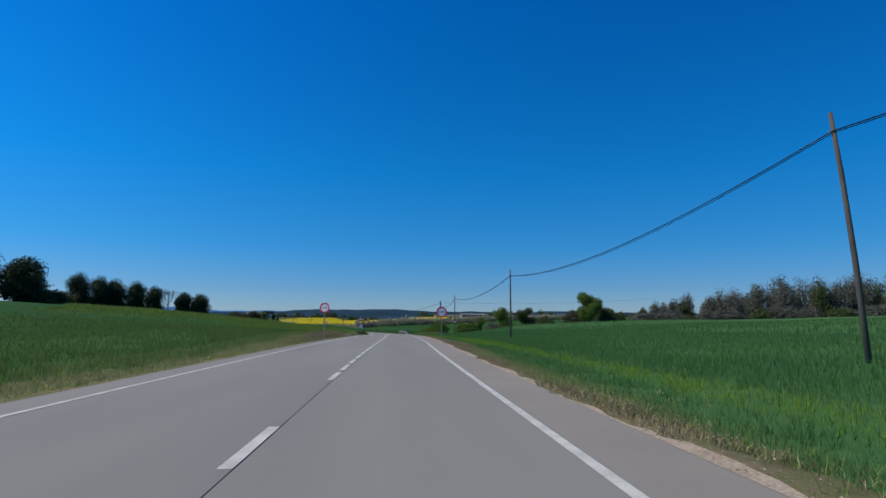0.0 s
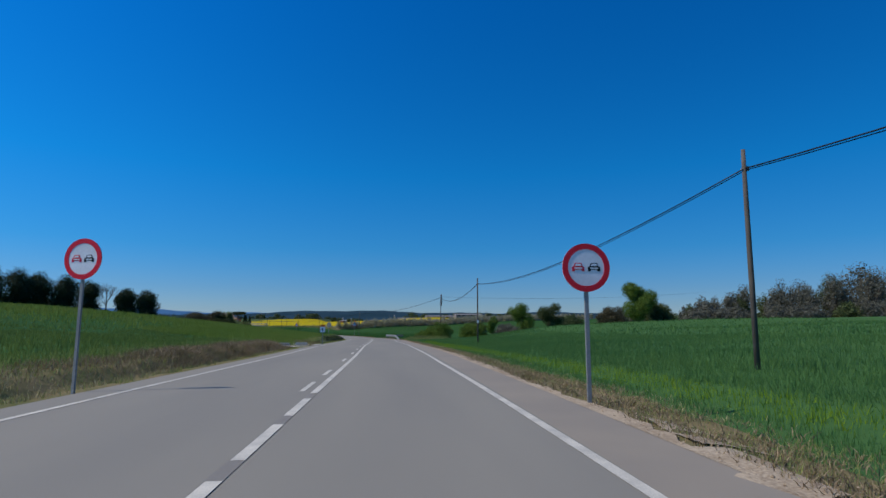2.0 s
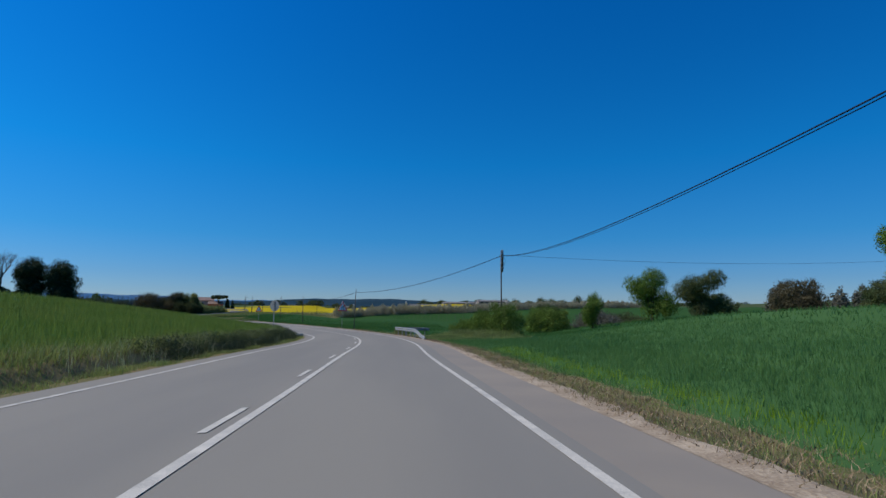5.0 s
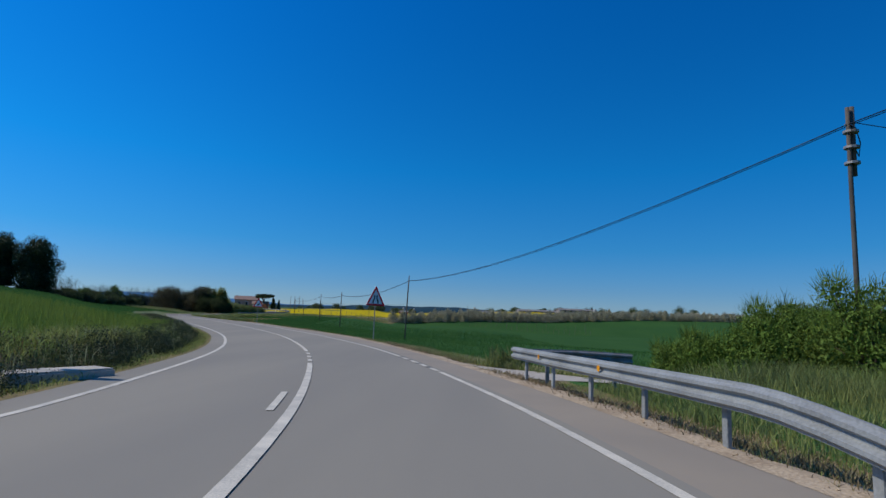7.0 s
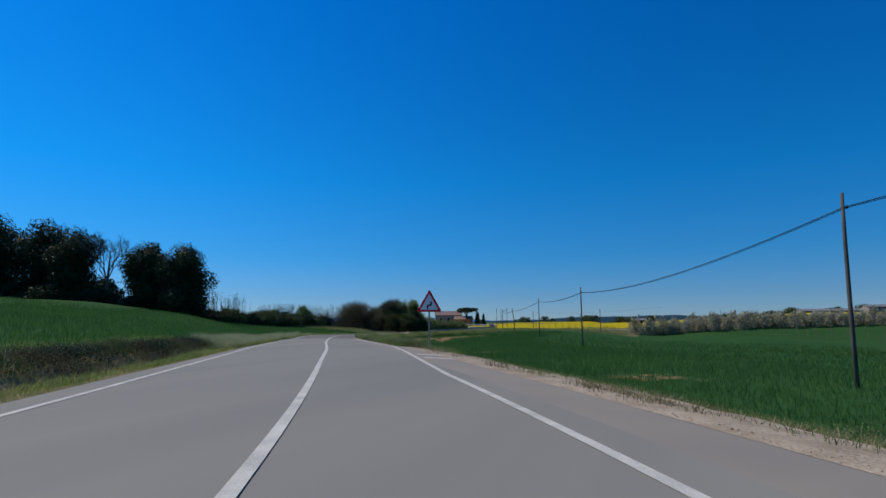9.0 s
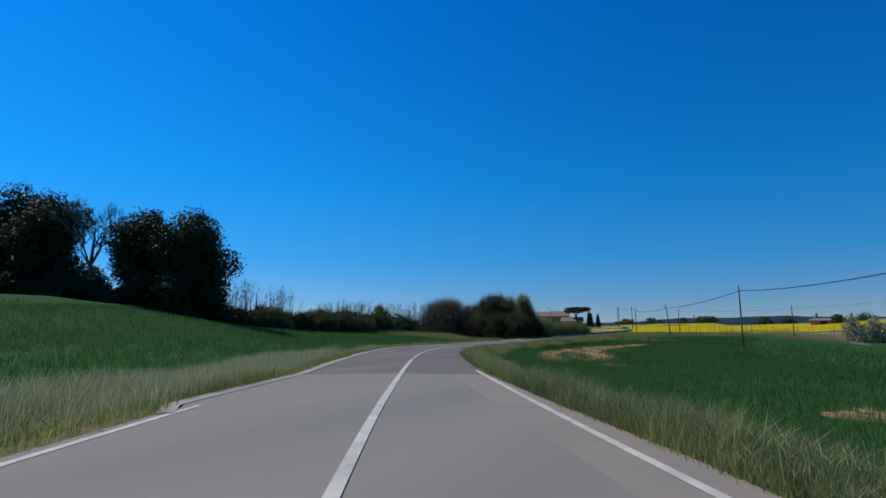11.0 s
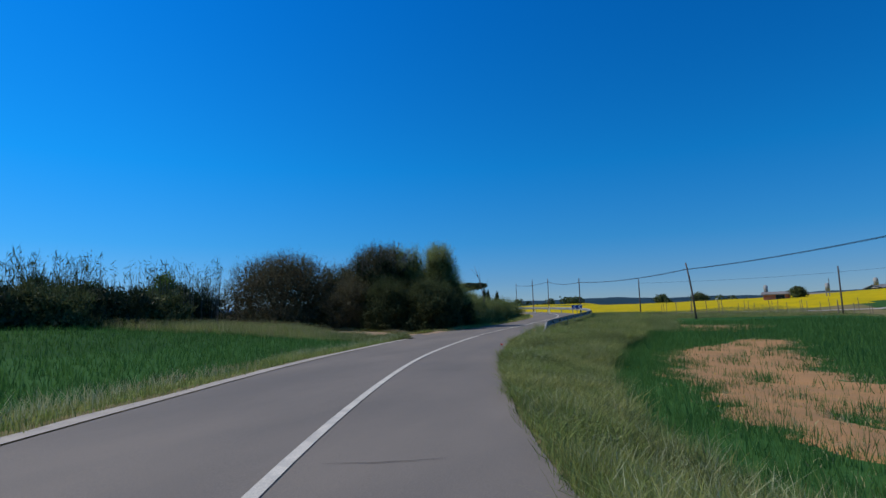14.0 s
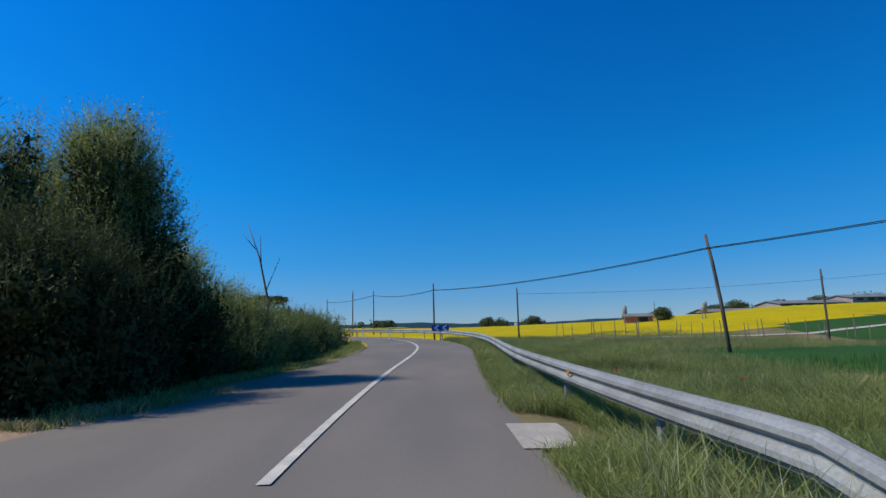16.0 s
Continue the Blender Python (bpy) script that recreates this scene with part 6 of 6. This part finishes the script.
# long grass along the foot of the barrier
X, Y, Z, S, O = sow(285, 318, 0.25, 1.5, 90, 1, 156, lambda P, S, D, r: skip_pads(P))
blades("verge_grass", X, Y, Z, 0.36 + 0.12 * swell(X, Y, 0.8), 0.0045, M_GRASS, "long grass along the foot of the crash barrier", "grass", 0.8, 3, 0.09, 157)
# long grass between the wheat and the side track
q = np.random.RandomState(160)
X = q.uniform(-77, -63.9, 5200)
Y = 279.2 + 0.62 * (-64 - X) - 3.4 * q.beta(1.0, 1.6, 5200)
S, O = nearest(X, Y)
X, Y, S, O = (v[O < edge_left(S) - 0.2] for v in (X, Y, S, O))
Z = np.where(np.abs(O) < 12, verge_z(S, O, np.stack([X, Y, X], -1)), ground(X, Y, S, O))
blades("verge_grass", X, Y, Z, 0.42 + 0.12 * swell(X, Y, 0.9), 0.008, M_MEADOW, "long green grass beside the side track", "grass", 0.6, 3, 0.1, 161)
blades("seed_grass", X[::4], Y[::4], Z[::4], 0.48 + 0.12 * swell(X[::4], Y[::4], 0.9), 0.006, M_SEED, "pale seeding grass beside the side track", "grass", 0.6, 2, 0.1, 162)
# dry fringe round the bare earth and along the crop's edge
X, Y, Z, S, O = sow(196, 318, 1.5, 26, 44, 1, 27, lambda P, S, D, r: (np.abs(bareness(P[:, 0], P[:, 1]) + 0.1) < r.uniform(0, 0.6, len(P))))
blades("dry_stubble", X, Y, Z, np.full(len(X), 0.16), 0.009, M_STRAW, "short dry straw round the bare earth", "grass", 0.8, 3, 0.12, 28)
X, Y, Z, S, O = sow(-4, 205, 0.15, 2.6, 130, 1, 47, lambda P, S, D, r: (D < wheat_edge(P[:, 1])) & clumpy(P, 1.3, -0.1, r, 0.6, 2) & skip_pads(P) & off_gravel(P, D, r))
blades("dead_grass", X, Y, Z, 0.14 + 0.10 * smooth((Y - 158) / 12), 0.007, M_BANK, "short brownish dry grass on the verge", "grass", 1.0, 2, 0.06, 48)
X, Y, Z, S, O = sow(158, 208, 0.45, 3.6, 70, 1, 119, lambda P, S, D, r: skip_pads(P) & (clumpy(P, 0.8, 0.1, r, 0.5, 8) | (D > 1.7)) & (D < wheat_edge(P[:, 1]) + 0.3) & off_gravel(P, D, r))
blades("dry_grass", X, Y, Z, 0.20 + 0.10 * swell(X, Y, 1.0), 0.006, M_STRAW, "dry straw-coloured tufts on the gravel", "grass", 0.7, 2, 0.06, 120)
blades("verge_grass", X, Y, Z, 0.26 + 0.10 * swell(X, Y, 1.3), 0.007, M_MEADOW, "dull green tufts on the gravel", "grass", 0.7, 2, 0.09, 121)
X, Y, Z, S, O = sow(50, 92, 0.9, 3.0, 150, -1, 147, lambda P, S, D, r: skip_pads(P) & (D > 1.0 + 0.25 * swell(P[:, 0], P[:, 1], 1.3)) & (r.uniform(0, 1, len(P)) < 0.75 * smooth((P[:, 1] - 52) / 8)))
blades("dead_grass", X, Y, Z, 0.32 + 0.10 * swell(X, Y, 1.0), 0.007, M_BANK, "dark brown dead grass on the bank", "grass", 0.9, 2, 0.08, 148)
X, Y, Z, S, O = sow(34, 58, 0.2, 2.6, 70, 1, 149, lambda P, S, D, r: clumpy(P, 1.0, 0.1, r, 0.5, 4))
blades("dead_grass", X, Y, Z, 0.15 + 0.06 * swell(X, Y, 0.9), 0.007, M_BANK, "dry brown weeds on the sandy verge", "grass", 1.0, 2, 0.08, 150)
# dead strip between verge and wheat on the narrow road
X, Y, Z, S, O = sow(222, 246, 1.0, 4.0, 160, 1, 151, lambda P, S, D, r: np.abs(D - wheat_edge(P[:, 1])) < np.abs(r.normal(0, 0.22, len(P))))
blades("dead_grass", X, Y, Z, 0.20 + 0.06 * swell(X, Y, 0.8), 0.006, M_STRAW, "dead straw along the edge of the wheat", "grass", 0.9, 2, 0.06, 152)
# left verge and the weedy bank
X, Y, Z, S, O = sow(-4, 205, 0.25, 4.6, 50, -1, 18, lambda P, S, D, r: (clumpy(P, 1.7, -0.4, r, 0.6) | (D > 1.5)) & skip_pads(P) & ~((P[:, 1] > 47) & (P[:, 1] < 86) & (D < 2.6) & (r.uniform(0, 1, len(P)) < 0.5)) & ~((P[:, 1] > 118) & (P[:, 1] < 187) & (D > 0.35) & (D < 1.9) & (r.uniform(0, 1, len(P)) < 0.75)))
blades("verge_grass", X, Y, Z, 0.20 + 0.03 * np.abs(O + 5), 0.008, M_GRASS, "green verge grass on the weedy bank", "grass", 0.7, 2, 0.07, 19, True)
X, Y, Z, S, O = sow(-4, 212, 0.9, 3.4, 120, -1, 20, lambda P, S, D, r: (D > 1.5 + 0.5 * np.sin(S / 5) + r.normal(0, 0.25, len(P))) & ~((P[:, 1] > 118) & (P[:, 1] < 187) & (D < 2.0)) & (np.interp(P[:, 1], [0, 40, 48, 84, 90, 104, 112, 160, 168, 205, 212], [0.1, 0.12, 0.4, 0.75, 0.15, 0.2, 0.3, 0.3, 0.5, 0.5, 0.2]) > r.uniform(0, 1, len(P))) & skip_pads(P))
blades("dead_grass", X, Y, Z, 0.18 + 0.12 * smooth((Y - 56) / 8) + 0.06 * swell(X, Y, 1.2), 0.008, M_BANK, "dead brown grass on the roadside bank", "grass", 0.8, 2, 0.07, 21)
X, Y, Z, S, O = sow(-4, 100, 0.4, 3.2, 26, -1, 49, lambda P, S, D, r: clumpy(P, 2.2, 0.3, r, 0.4, 4) & skip_pads(P))
blades("dry_grass", X, Y, Z, np.full(len(X), 0.2), 0.008, M_STRAW, "dry straw-coloured grass on the bank", "grass", 0.8, 2, 0.07, 50)
X, Y, Z, S, O = sow(205, 322, 0.1, 4.4, 80, -1, 22, lambda P, S, D, r: skip_pads(P) & ((D < np.interp(P[:, 1], [205, 228, 242], [4.4, 2.8, 1.5])) | (P[:, 1] > 279)))
blades("verge_grass", X, Y, Z, 0.26 + 0.10 * swell(X, Y, 1.3), 0.0085, M_GRASS, "green verge grass beside the narrow road", "grass", 0.6, 2, 0.07, 23)
X, Y, Z, S, O = sow(205, 286, 0.2, 3.6, 200, -1, 24, lambda P, S, D, r: clumpy(P, 2.6, -0.2, r) & skip_pads(P) & (D < np.interp(P[:, 1], [205, 222, 230, 236, 244], [2.6, 3.6, 3.4, 2.4, 2.0])) & (r.uniform(0, 1, len(P)) < np.interp(P[:, 1], [205, 230, 243, 286], [1, 0.95, 0.22, 0.12])))
blades("seed_grass", X, Y, Z, 0.44 + 0.18 * smooth((238 - Y) / 12) + 0.08 * swell(X, Y, 1.4), 0.005, M_SEED, "pale grass with ripe seed heads", "grass", 0.5, 2, 0.06, 25)


X, Y, Z, S, O = sow(272, 292, 3.5, 24, 20, -1, 29, lambda P, S, D, r: skip_pads(P) & (P[:, 1] > 279 - 0.28 * np.maximum(D - 7, 0) + r.normal(0, 0.6, len(P))))
blades("seed_grass", X, Y, Z, 0.45 + 0.4 * smooth((np.abs(O) - 8) / 6), 0.012, M_STRAW, "pale rough grass before the hedge", "grass", 0.5, 2, 0.15, 30, True)
blades("verge_grass", X, Y, Z, 0.42 + 0.35 * smooth((np.abs(O) - 8) / 6), 0.014, M_GRASS, "rough green grass before the hedge", "grass", 0.5, 3, 0.15, 34, True)
X, Y, Z, S, O = sow(226, 300, 0.2, 5.0, 5, 1, 35, lambda P, S, D, r: tall(P, S, D, r) & clumpy(P, 1.9, 0.2, r, 0.4, 5))
B = np.stack([X, Y, Z + 0.12, X * 0 + 0.22, X * 0 + 0.22, X * 0 + 0.18], -1)
V, F = leaf_cloud(B, len(B) * 60, 0.035, 36, up=1.0)
tagged(new("verge_weeds", mesh_np("verge_weeds", V, F, M_MEADOW)), "leafy green weeds in the verge", "weeds", kind="stuff")
X, Y, Z, S, O = sow(256, 300, 1.0, 6.0, 0.5, 1, 37)
B = np.stack([X, Y, Z + 0.36, X * 0 + 0.02, X * 0 + 0.02, X * 0 + 0.012], -1)
V, F = leaf_cloud(B, len(B) * 8, 0.02, 38)
tagged(new("yellow_flowers", mesh_np("yellow_flowers", V, F, M_RAPE)), "tiny yellow wild flowers in the verge", "flowers", kind="stuff")


X, Y, Z, S, O = sow(283, 330, 4.5, 34, 30, 1, 39, lambda P, S, D, r: meadow(P, D) & (bareness(P[:, 0], P[:, 1]) < r.uniform(-0.2, 0.2, len(P))), 1.3)
tone = swell(X, Y, 1.6, 3) + np.random.RandomState(139).normal(0, 0.6, len(X))
H = 0.50 - 0.26 * smooth((Y - 292) / 16) + 0.10 * swell(X, Y, 1.2)
for pick, mat, label, seed in ((tone > 0.2, M_GRASS, "green meadow grass beside the vineyard", 40), (tone <= 0.2, M_MEADOW, "dull green meadow grass beside the vineyard", 140)):
    blades("meadow_grass", X[pick], Y[pick], Z[pick], H[pick], 0.008, mat, label, "grass", 0.7, 5, 0.13, seed, True)
X, Y, Z, S, O = sow(266, 301, 0.5, 6.5, 8, 1, 144, lambda P, S, D, r: skip_pads(P) & (D < wheat_edge(P[:, 1]) - 0.3) & clumpy(P, 0.8, 0.0, r, 0.5, 9))
B = np.stack([X, Y, Z + 0.14, X * 0 + 0.2, X * 0 + 0.2, X * 0 + 0.16], -1)
V, F = leaf_cloud(B, len(B) * 60, 0.03, 145, up=1.0)
tagged(new("verge_weeds", mesh_np("verge_weeds", V, F, M_MEADOW)), "leafy weeds round the crash barrier", "weeds", kind="stuff")
X, Y, Z, S, O = sow(283, 330, 4.5, 34, 24, 1, 146, lambda P, S, D, r: meadow(P, D), 1.3)
blades("seed_grass", X[::3], Y[::3], Z[::3], 0.60 - 0.30 * smooth((Y[::3] - 292) / 16), 0.005, M_STRAW, "pale seed heads in the meadow", "grass", 0.5, 2, 0.15, 41, True)


# tall rank grass round the barrier by the field track
q = np.random.RandomState(31)
n = 15000
X, Y = q.uniform(3.5, 14.5, n), q.uniform(143, 157.5, n)
S, O = nearest(X, Y)
keep = (O > edge_right(S) + 1.6) & ((Y < 155.5) | (X > 10)) & (q.uniform(0, 1, n) < smooth((Y - 143) / 7) * smooth((14.5 - X) / 3.5))
X, Y, S, O = X[keep], Y[keep], S[keep], O[keep]
Z = np.where(O < 12, verge_z(S, O, np.stack([X, Y, X], -1)), ground(X, Y, S, O))
H = 0.35 + 0.75 * smooth((O - 8.5) / 4) * smooth((Y - 149) / 5) + 0.1 * swell(X, Y, 1.5)
green = swell(X, Y, 0.9, 2) + q.normal(0, 0.5, len(X)) > -0.1
blades("rank_grass", X[green], Y[green], Z[green], H[green], 0.009, M_MEADOW, "tall rank grass and canes beside the barrier", "grass", 0.45, 2, 0.1, 33)
blades("rank_grass", X[~green], Y[~green], Z[~green], H[~green], 0.008, M_GRASS, "pale rank grass beside the barrier", "grass", 0.45, 2, 0.1, 133)


def weeds(name, label, x, y, rx, ry, h, n, mat, seed, leaf=0.12):
    """A heap of leafy weeds."""
    q = np.random.RandomState(seed)
    B = []
    for i in range(14):
        px, py = x + q.uniform(-rx, rx), y + q.uniform(-ry, ry)
        B.append((px, py, gz_v(px, py) + h * 0.35, min(0.6, h), min(0.6, h), h * q.uniform(0.4, 0.65)))
    V, F = leaf_cloud(B, n, leaf, seed, up=2.0)
    tagged(new(name, mesh_np(name, V, F, mat)), label, "weeds", kind="stuff")


for i, (x, y, h) in enumerate([(-2.5, 173.5, 0.4), (-6.5, 184.5, 0.45), (-9.8, 191.5, 0.5)]):
    weeds("weed_clump", "leafy green weeds at the gravel's edge", x, y, 0.5, 0.5, h, 1500, M_MEADOW, 640 + i, 0.05)
# rank grass and a clump of canes beyond the concrete field entrance
q = np.random.RandomState(71)
n = 9000
X = q.uniform(-4.3, 10.0, n)
Y = track_side(X) + q.beta(1.2, 2.2, n) * 2.2 + q.normal(0, 0.06, n)
keep = q.uniform(0, 1, n) < 0.55 + 0.4 * swell(X, Y, 1.4, 3)
X, Y = X[keep], Y[keep]
S, O = nearest(X, Y)
Z = np.where(O < 12, verge_z(S, O, np.stack([X, Y, X], -1)), ground(X, Y, S, O))
green = q.uniform(0, 1, len(X)) < 0.62
blades("rank_grass", X[green], Y[green], Z[green], 0.30 + 0.10 * swell(X[green], Y[green], 1.1), 0.011, M_GRASS, "rank green grass beyond the field entrance", "grass", 0.6, 2, 0.1, 72)
blades("dry_grass", X[~green], Y[~green], Z[~green], np.full((~green).sum(), 0.36), 0.008, M_STRAW, "pale dry grass beyond the field entrance", "grass", 0.6, 2, 0.1, 73)
X, Y = q.normal(1.75, 0.45, 70), q.normal(162.1, 0.28, 70)
S, O = nearest(X, Y)
Z = verge_z(S, O, np.stack([X, Y, X], -1))
blades("cane_clump", X, Y, Z, 0.55 + 0.5 * q.uniform(0, 1, 70)**2, 0.035, M_MEADOW, "clump of tall broad-leaved canes beside the field entrance", "canes", 0.5, 4, 0.08, 74)
weeds("weed_clump", "leafy weeds at the foot of the canes", 1.7, 162.0, 0.7, 0.35, 0.5, 1800, M_MEADOW, 75, 0.06)
q = np.random.RandomState(91)
f = q.uniform(0, 1, 2600)
X = np.interp(f, [0, 0.45, 0.75, 1], [-78.0, -69.5, -65.4, -63.6]) + q.normal(0, 0.22, 2600)
Y = np.interp(f, [0, 0.45, 0.75, 1], [291.6, 288.9, 288.9, 293.6]) + np.abs(q.normal(0, 0.3, 2600))
S, O = nearest(X, Y)
Z = np.where(np.abs(O) < 12, verge_z(S, O, np.stack([X, Y, X], -1)), ground(X, Y, S, O))
blades("dry_grass", X, Y, Z, 0.28 + 0.12 * swell(X, Y, 0.9), 0.009, M_STRAW, "pale dry grass at the foot of the bushes", "grass", 0.8, 3, 0.09, 92)
blades("verge_grass", X, Y, Z, 0.30 + 0.12 * swell(X, Y, 0.7), 0.009, M_GRASS, "green grass at the foot of the bushes", "grass", 0.8, 2, 0.12, 93)
# the overgrown mound before the second barrier, and weeds along the inside of the bend
for i in range(16):
    s = float(s_of(258.5)) + 1.5 * i
    y = float(np.interp(s, AX_S, AX[:, 1]))
    p = on_road(s, edge_right(s) + float(wheat_edge(y)) - 0.55 + 0.35 * math.sin(i * 1.9))
    weeds("weed_mound", "dark rank weeds along the edge of the wheat", p[0], p[1], 0.6, 0.9, 0.35 + 0.75 * float(smooth((y - 264) / 8)), 2600, M_SHRUB if y > 270 and i % 2 else M_MEADOW, 500 + i, 0.03)
for i in range(6):
    s = float(s_of(118)) + i * 6.8
    p = on_road(s, edge_left(s) - 1.9 - 0.4 * math.sin(i * 2))
    weeds("weed_mound", "dark rank weeds on the inside of the bend", p[0], p[1], 0.8, 1.6, 0.5, 2600, M_SHRUB, 560 + i, 0.06)

# Mostly oak-leaf green: the bank face's shade is put into the weeds' colour.
for i in range(62):
    s = float(s_of(119)) + i * 1.5
    f = float(smooth((i - 26) / 26))
    p = on_road(s, edge_left(s) - 1.35 - 0.8 * f - 0.15 * math.sin(i * 1.3))
    if math.hypot(p[0] + 8.6, p[1] - 149.4) < 1.7:
        continue
    weeds("weed_mound", "leafy weeds on the steep roadside bank, coloured dark as in shade", p[0], p[1], 0.5, 0.75, 0.60 - 0.16 * f + 0.08 * math.sin(i * 2.1), 3400, (M_OAK, M_OAK, M_SHRUB, M_RUSSET if f > 0.5 else M_OAK)[i % 4], 680 + i, 0.045)
X, Y, Z, S, O = sow(112, 206, 0.2, 1.35, 110, -1, 158, lambda P, S, D, r: skip_pads(P) & clumpy(P, 1.2, -0.3, r, 0.6, 3))
blades("verge_grass", X, Y, Z, 0.20 + 0.08 * swell(X, Y, 0.9), 0.006, M_GRASS, "green grass along the foot of the bank", "grass", 0.8, 2, 0.06, 159)
X, Y, Z, S, O = sow(112, 190, 0.9, 1.9, 16, -1, 142, lambda P, S, D, r: clumpy(P, 0.9, 0.0, r, 0.5, 5) & skip_pads(P))
blades("seed_grass", X, Y, Z, 0.62 + 0.15 * swell(X, Y, 0.8), 0.006, M_SEED, "pale seeding stalks among the dark weeds", "grass", 0.4, 3, 0.05, 143)
X, Y, Z, S, O = sow(104, 172, 1.6, 2.7, 70, -1, 42)
blades("bank_grass", X, Y, Z, 0.45 + 0.12 * swell(X, Y, 1.4), 0.009, M_GRASS, "long rank grass on the inside of the bend", "grass", 0.6, 2, 0.08, 43)
X, Y, Z, S, O = sow(136, 155, 0.35, 1.3, 60, 1, 44, lambda P, S, D, r: clumpy(P, 1.1, -0.2, r))
blades("dead_grass", X, Y, Z, np.full(len(X), 0.2), 0.007, M_BANK, "dry brown grass under the crash barrier", "grass", 0.8, 3, 0.06, 45)

# loose stones along the gravel
q = np.random.RandomState(77)
n = 5200
S = q.uniform(float(s_of(-4)), float(s_of(206)), n)
O = edge_right(S) + np.abs(q.normal(0.0, 0.45, n))
P = on_road(S, O)
Z = np.interp(S, AX_S, AX[:, 2]) + crossfall(S, O) + 0.014 - 0.10 * smooth((O - edge_right(S)) / 1.6)
R = 0.008 + 0.018 * q.uniform(0, 1, n)**3
cube = np.array([(1, 0, 0), (-1, 0, 0), (0, 1, 0), (0, -1, 0), (0, 0, 0.7), (0, 0, -0.6)])
V = np.stack([P[:, 0], P[:, 1], Z], -1)[:, None, :] + (cube[None] * q.uniform(0.6, 1.3, (n, 6, 1))) * R[:, None, None]
T = np.array([(0, 2, 4), (2, 1, 4), (1, 3, 4), (3, 0, 4), (2, 0, 5), (1, 2, 5), (3, 1, 5), (0, 3, 5)])
F = (np.arange(n)[:, None, None] * 6 + T[None]).reshape(-1, 3)
tagged(new("loose_stones", mesh_np("loose_stones", V.reshape(-1, 3), F, M_GRAVEL)), "loose pale stones along the shoulder", "gravel", kind="stuff")


def poppy(x, y):
    z = gz_v(x, y)
    ob = thing("poppy", "single red poppy in the verge grass", "flower", "poppies", at=(x, y, z))
    bm = bmesh.new()
    tube(bm, [(0, 0, 0), (0.02, 0, 0.3), (0.03, 0.01, 0.52)], [0.005, 0.004, 0.004], 5)
    part("stem", bm, M_GRASS, ob)
    for k in range(4):
        a = k * math.pi / 2
        bm = bmesh.new()
        c, s_ = math.cos(a), math.sin(a)
        vs = [bm.verts.new((0.03 + c * u - s_ * v, 0.01 + s_ * u + c * v, 0.52 + w)) for u, v, w in ((0, 0, 0), (0.034, -0.037, 0.028), (0.054, 0, 0.046), (0.034, 0.037, 0.028))]
        bm.faces.new(vs)
        part("petal", bm, M_POPPY, ob)


for x, y in [(-55.43, 285.97), (-57.65, 278.68), (-53.54, 290.08), (-54.88, 292.81), (-57.2, 266.0), (-54.2, 281.5)]:
    poppy(x, y)


# cracks in the old asphalt
M_CRACK = material("crack_shadow", (0.03, 0.028, 0.027), 0.95, bump=0)
q = random.Random(21)
for y0, o0, along_road in [(222.9, -0.6, 0), (224.4, 0.2, 0), (227.5, 0.9, 0), (234, 0.5, 0), (241.2, 0.7, 0), (247, -0.8, 0), (253.4, 0.4, 0), (262.5, 0.6, 0), (268.6, 0.9, 0), (270.4, 0.3, 1)]:
    s, o, d = float(s_of(y0)), o0, q.uniform(-0.3, 0.3) + (0 if along_road else 1.4)
    L, R_ = [], []
    for k in range(12):
        w = 0.006 * (1 - abs(k - 5.5) / 7) + 0.0012
        z = 0.004 + float(crossfall(s, o))
        L.append(on_road(s - w * math.sin(d), o + w * math.cos(d), z))
        R_.append(on_road(s + w * math.sin(d), o - w * math.cos(d), z))
        s, o = s + 0.11 * math.cos(d), max(-2.2, min(2.1, o + 0.11 * math.sin(d)))
        d += q.gauss(0, 0.16) - 0.25 * (d - 1.5 + 1.4 * along_road)
    F = [[i, i + 1, 12 + i + 1, 12 + i] for i in range(11)]
    tagged(new("asphalt_crack", mesh_np("asphalt_crack", L + R_, F, M_CRACK)), "dark crack in the old asphalt", "crack", kind="structure")
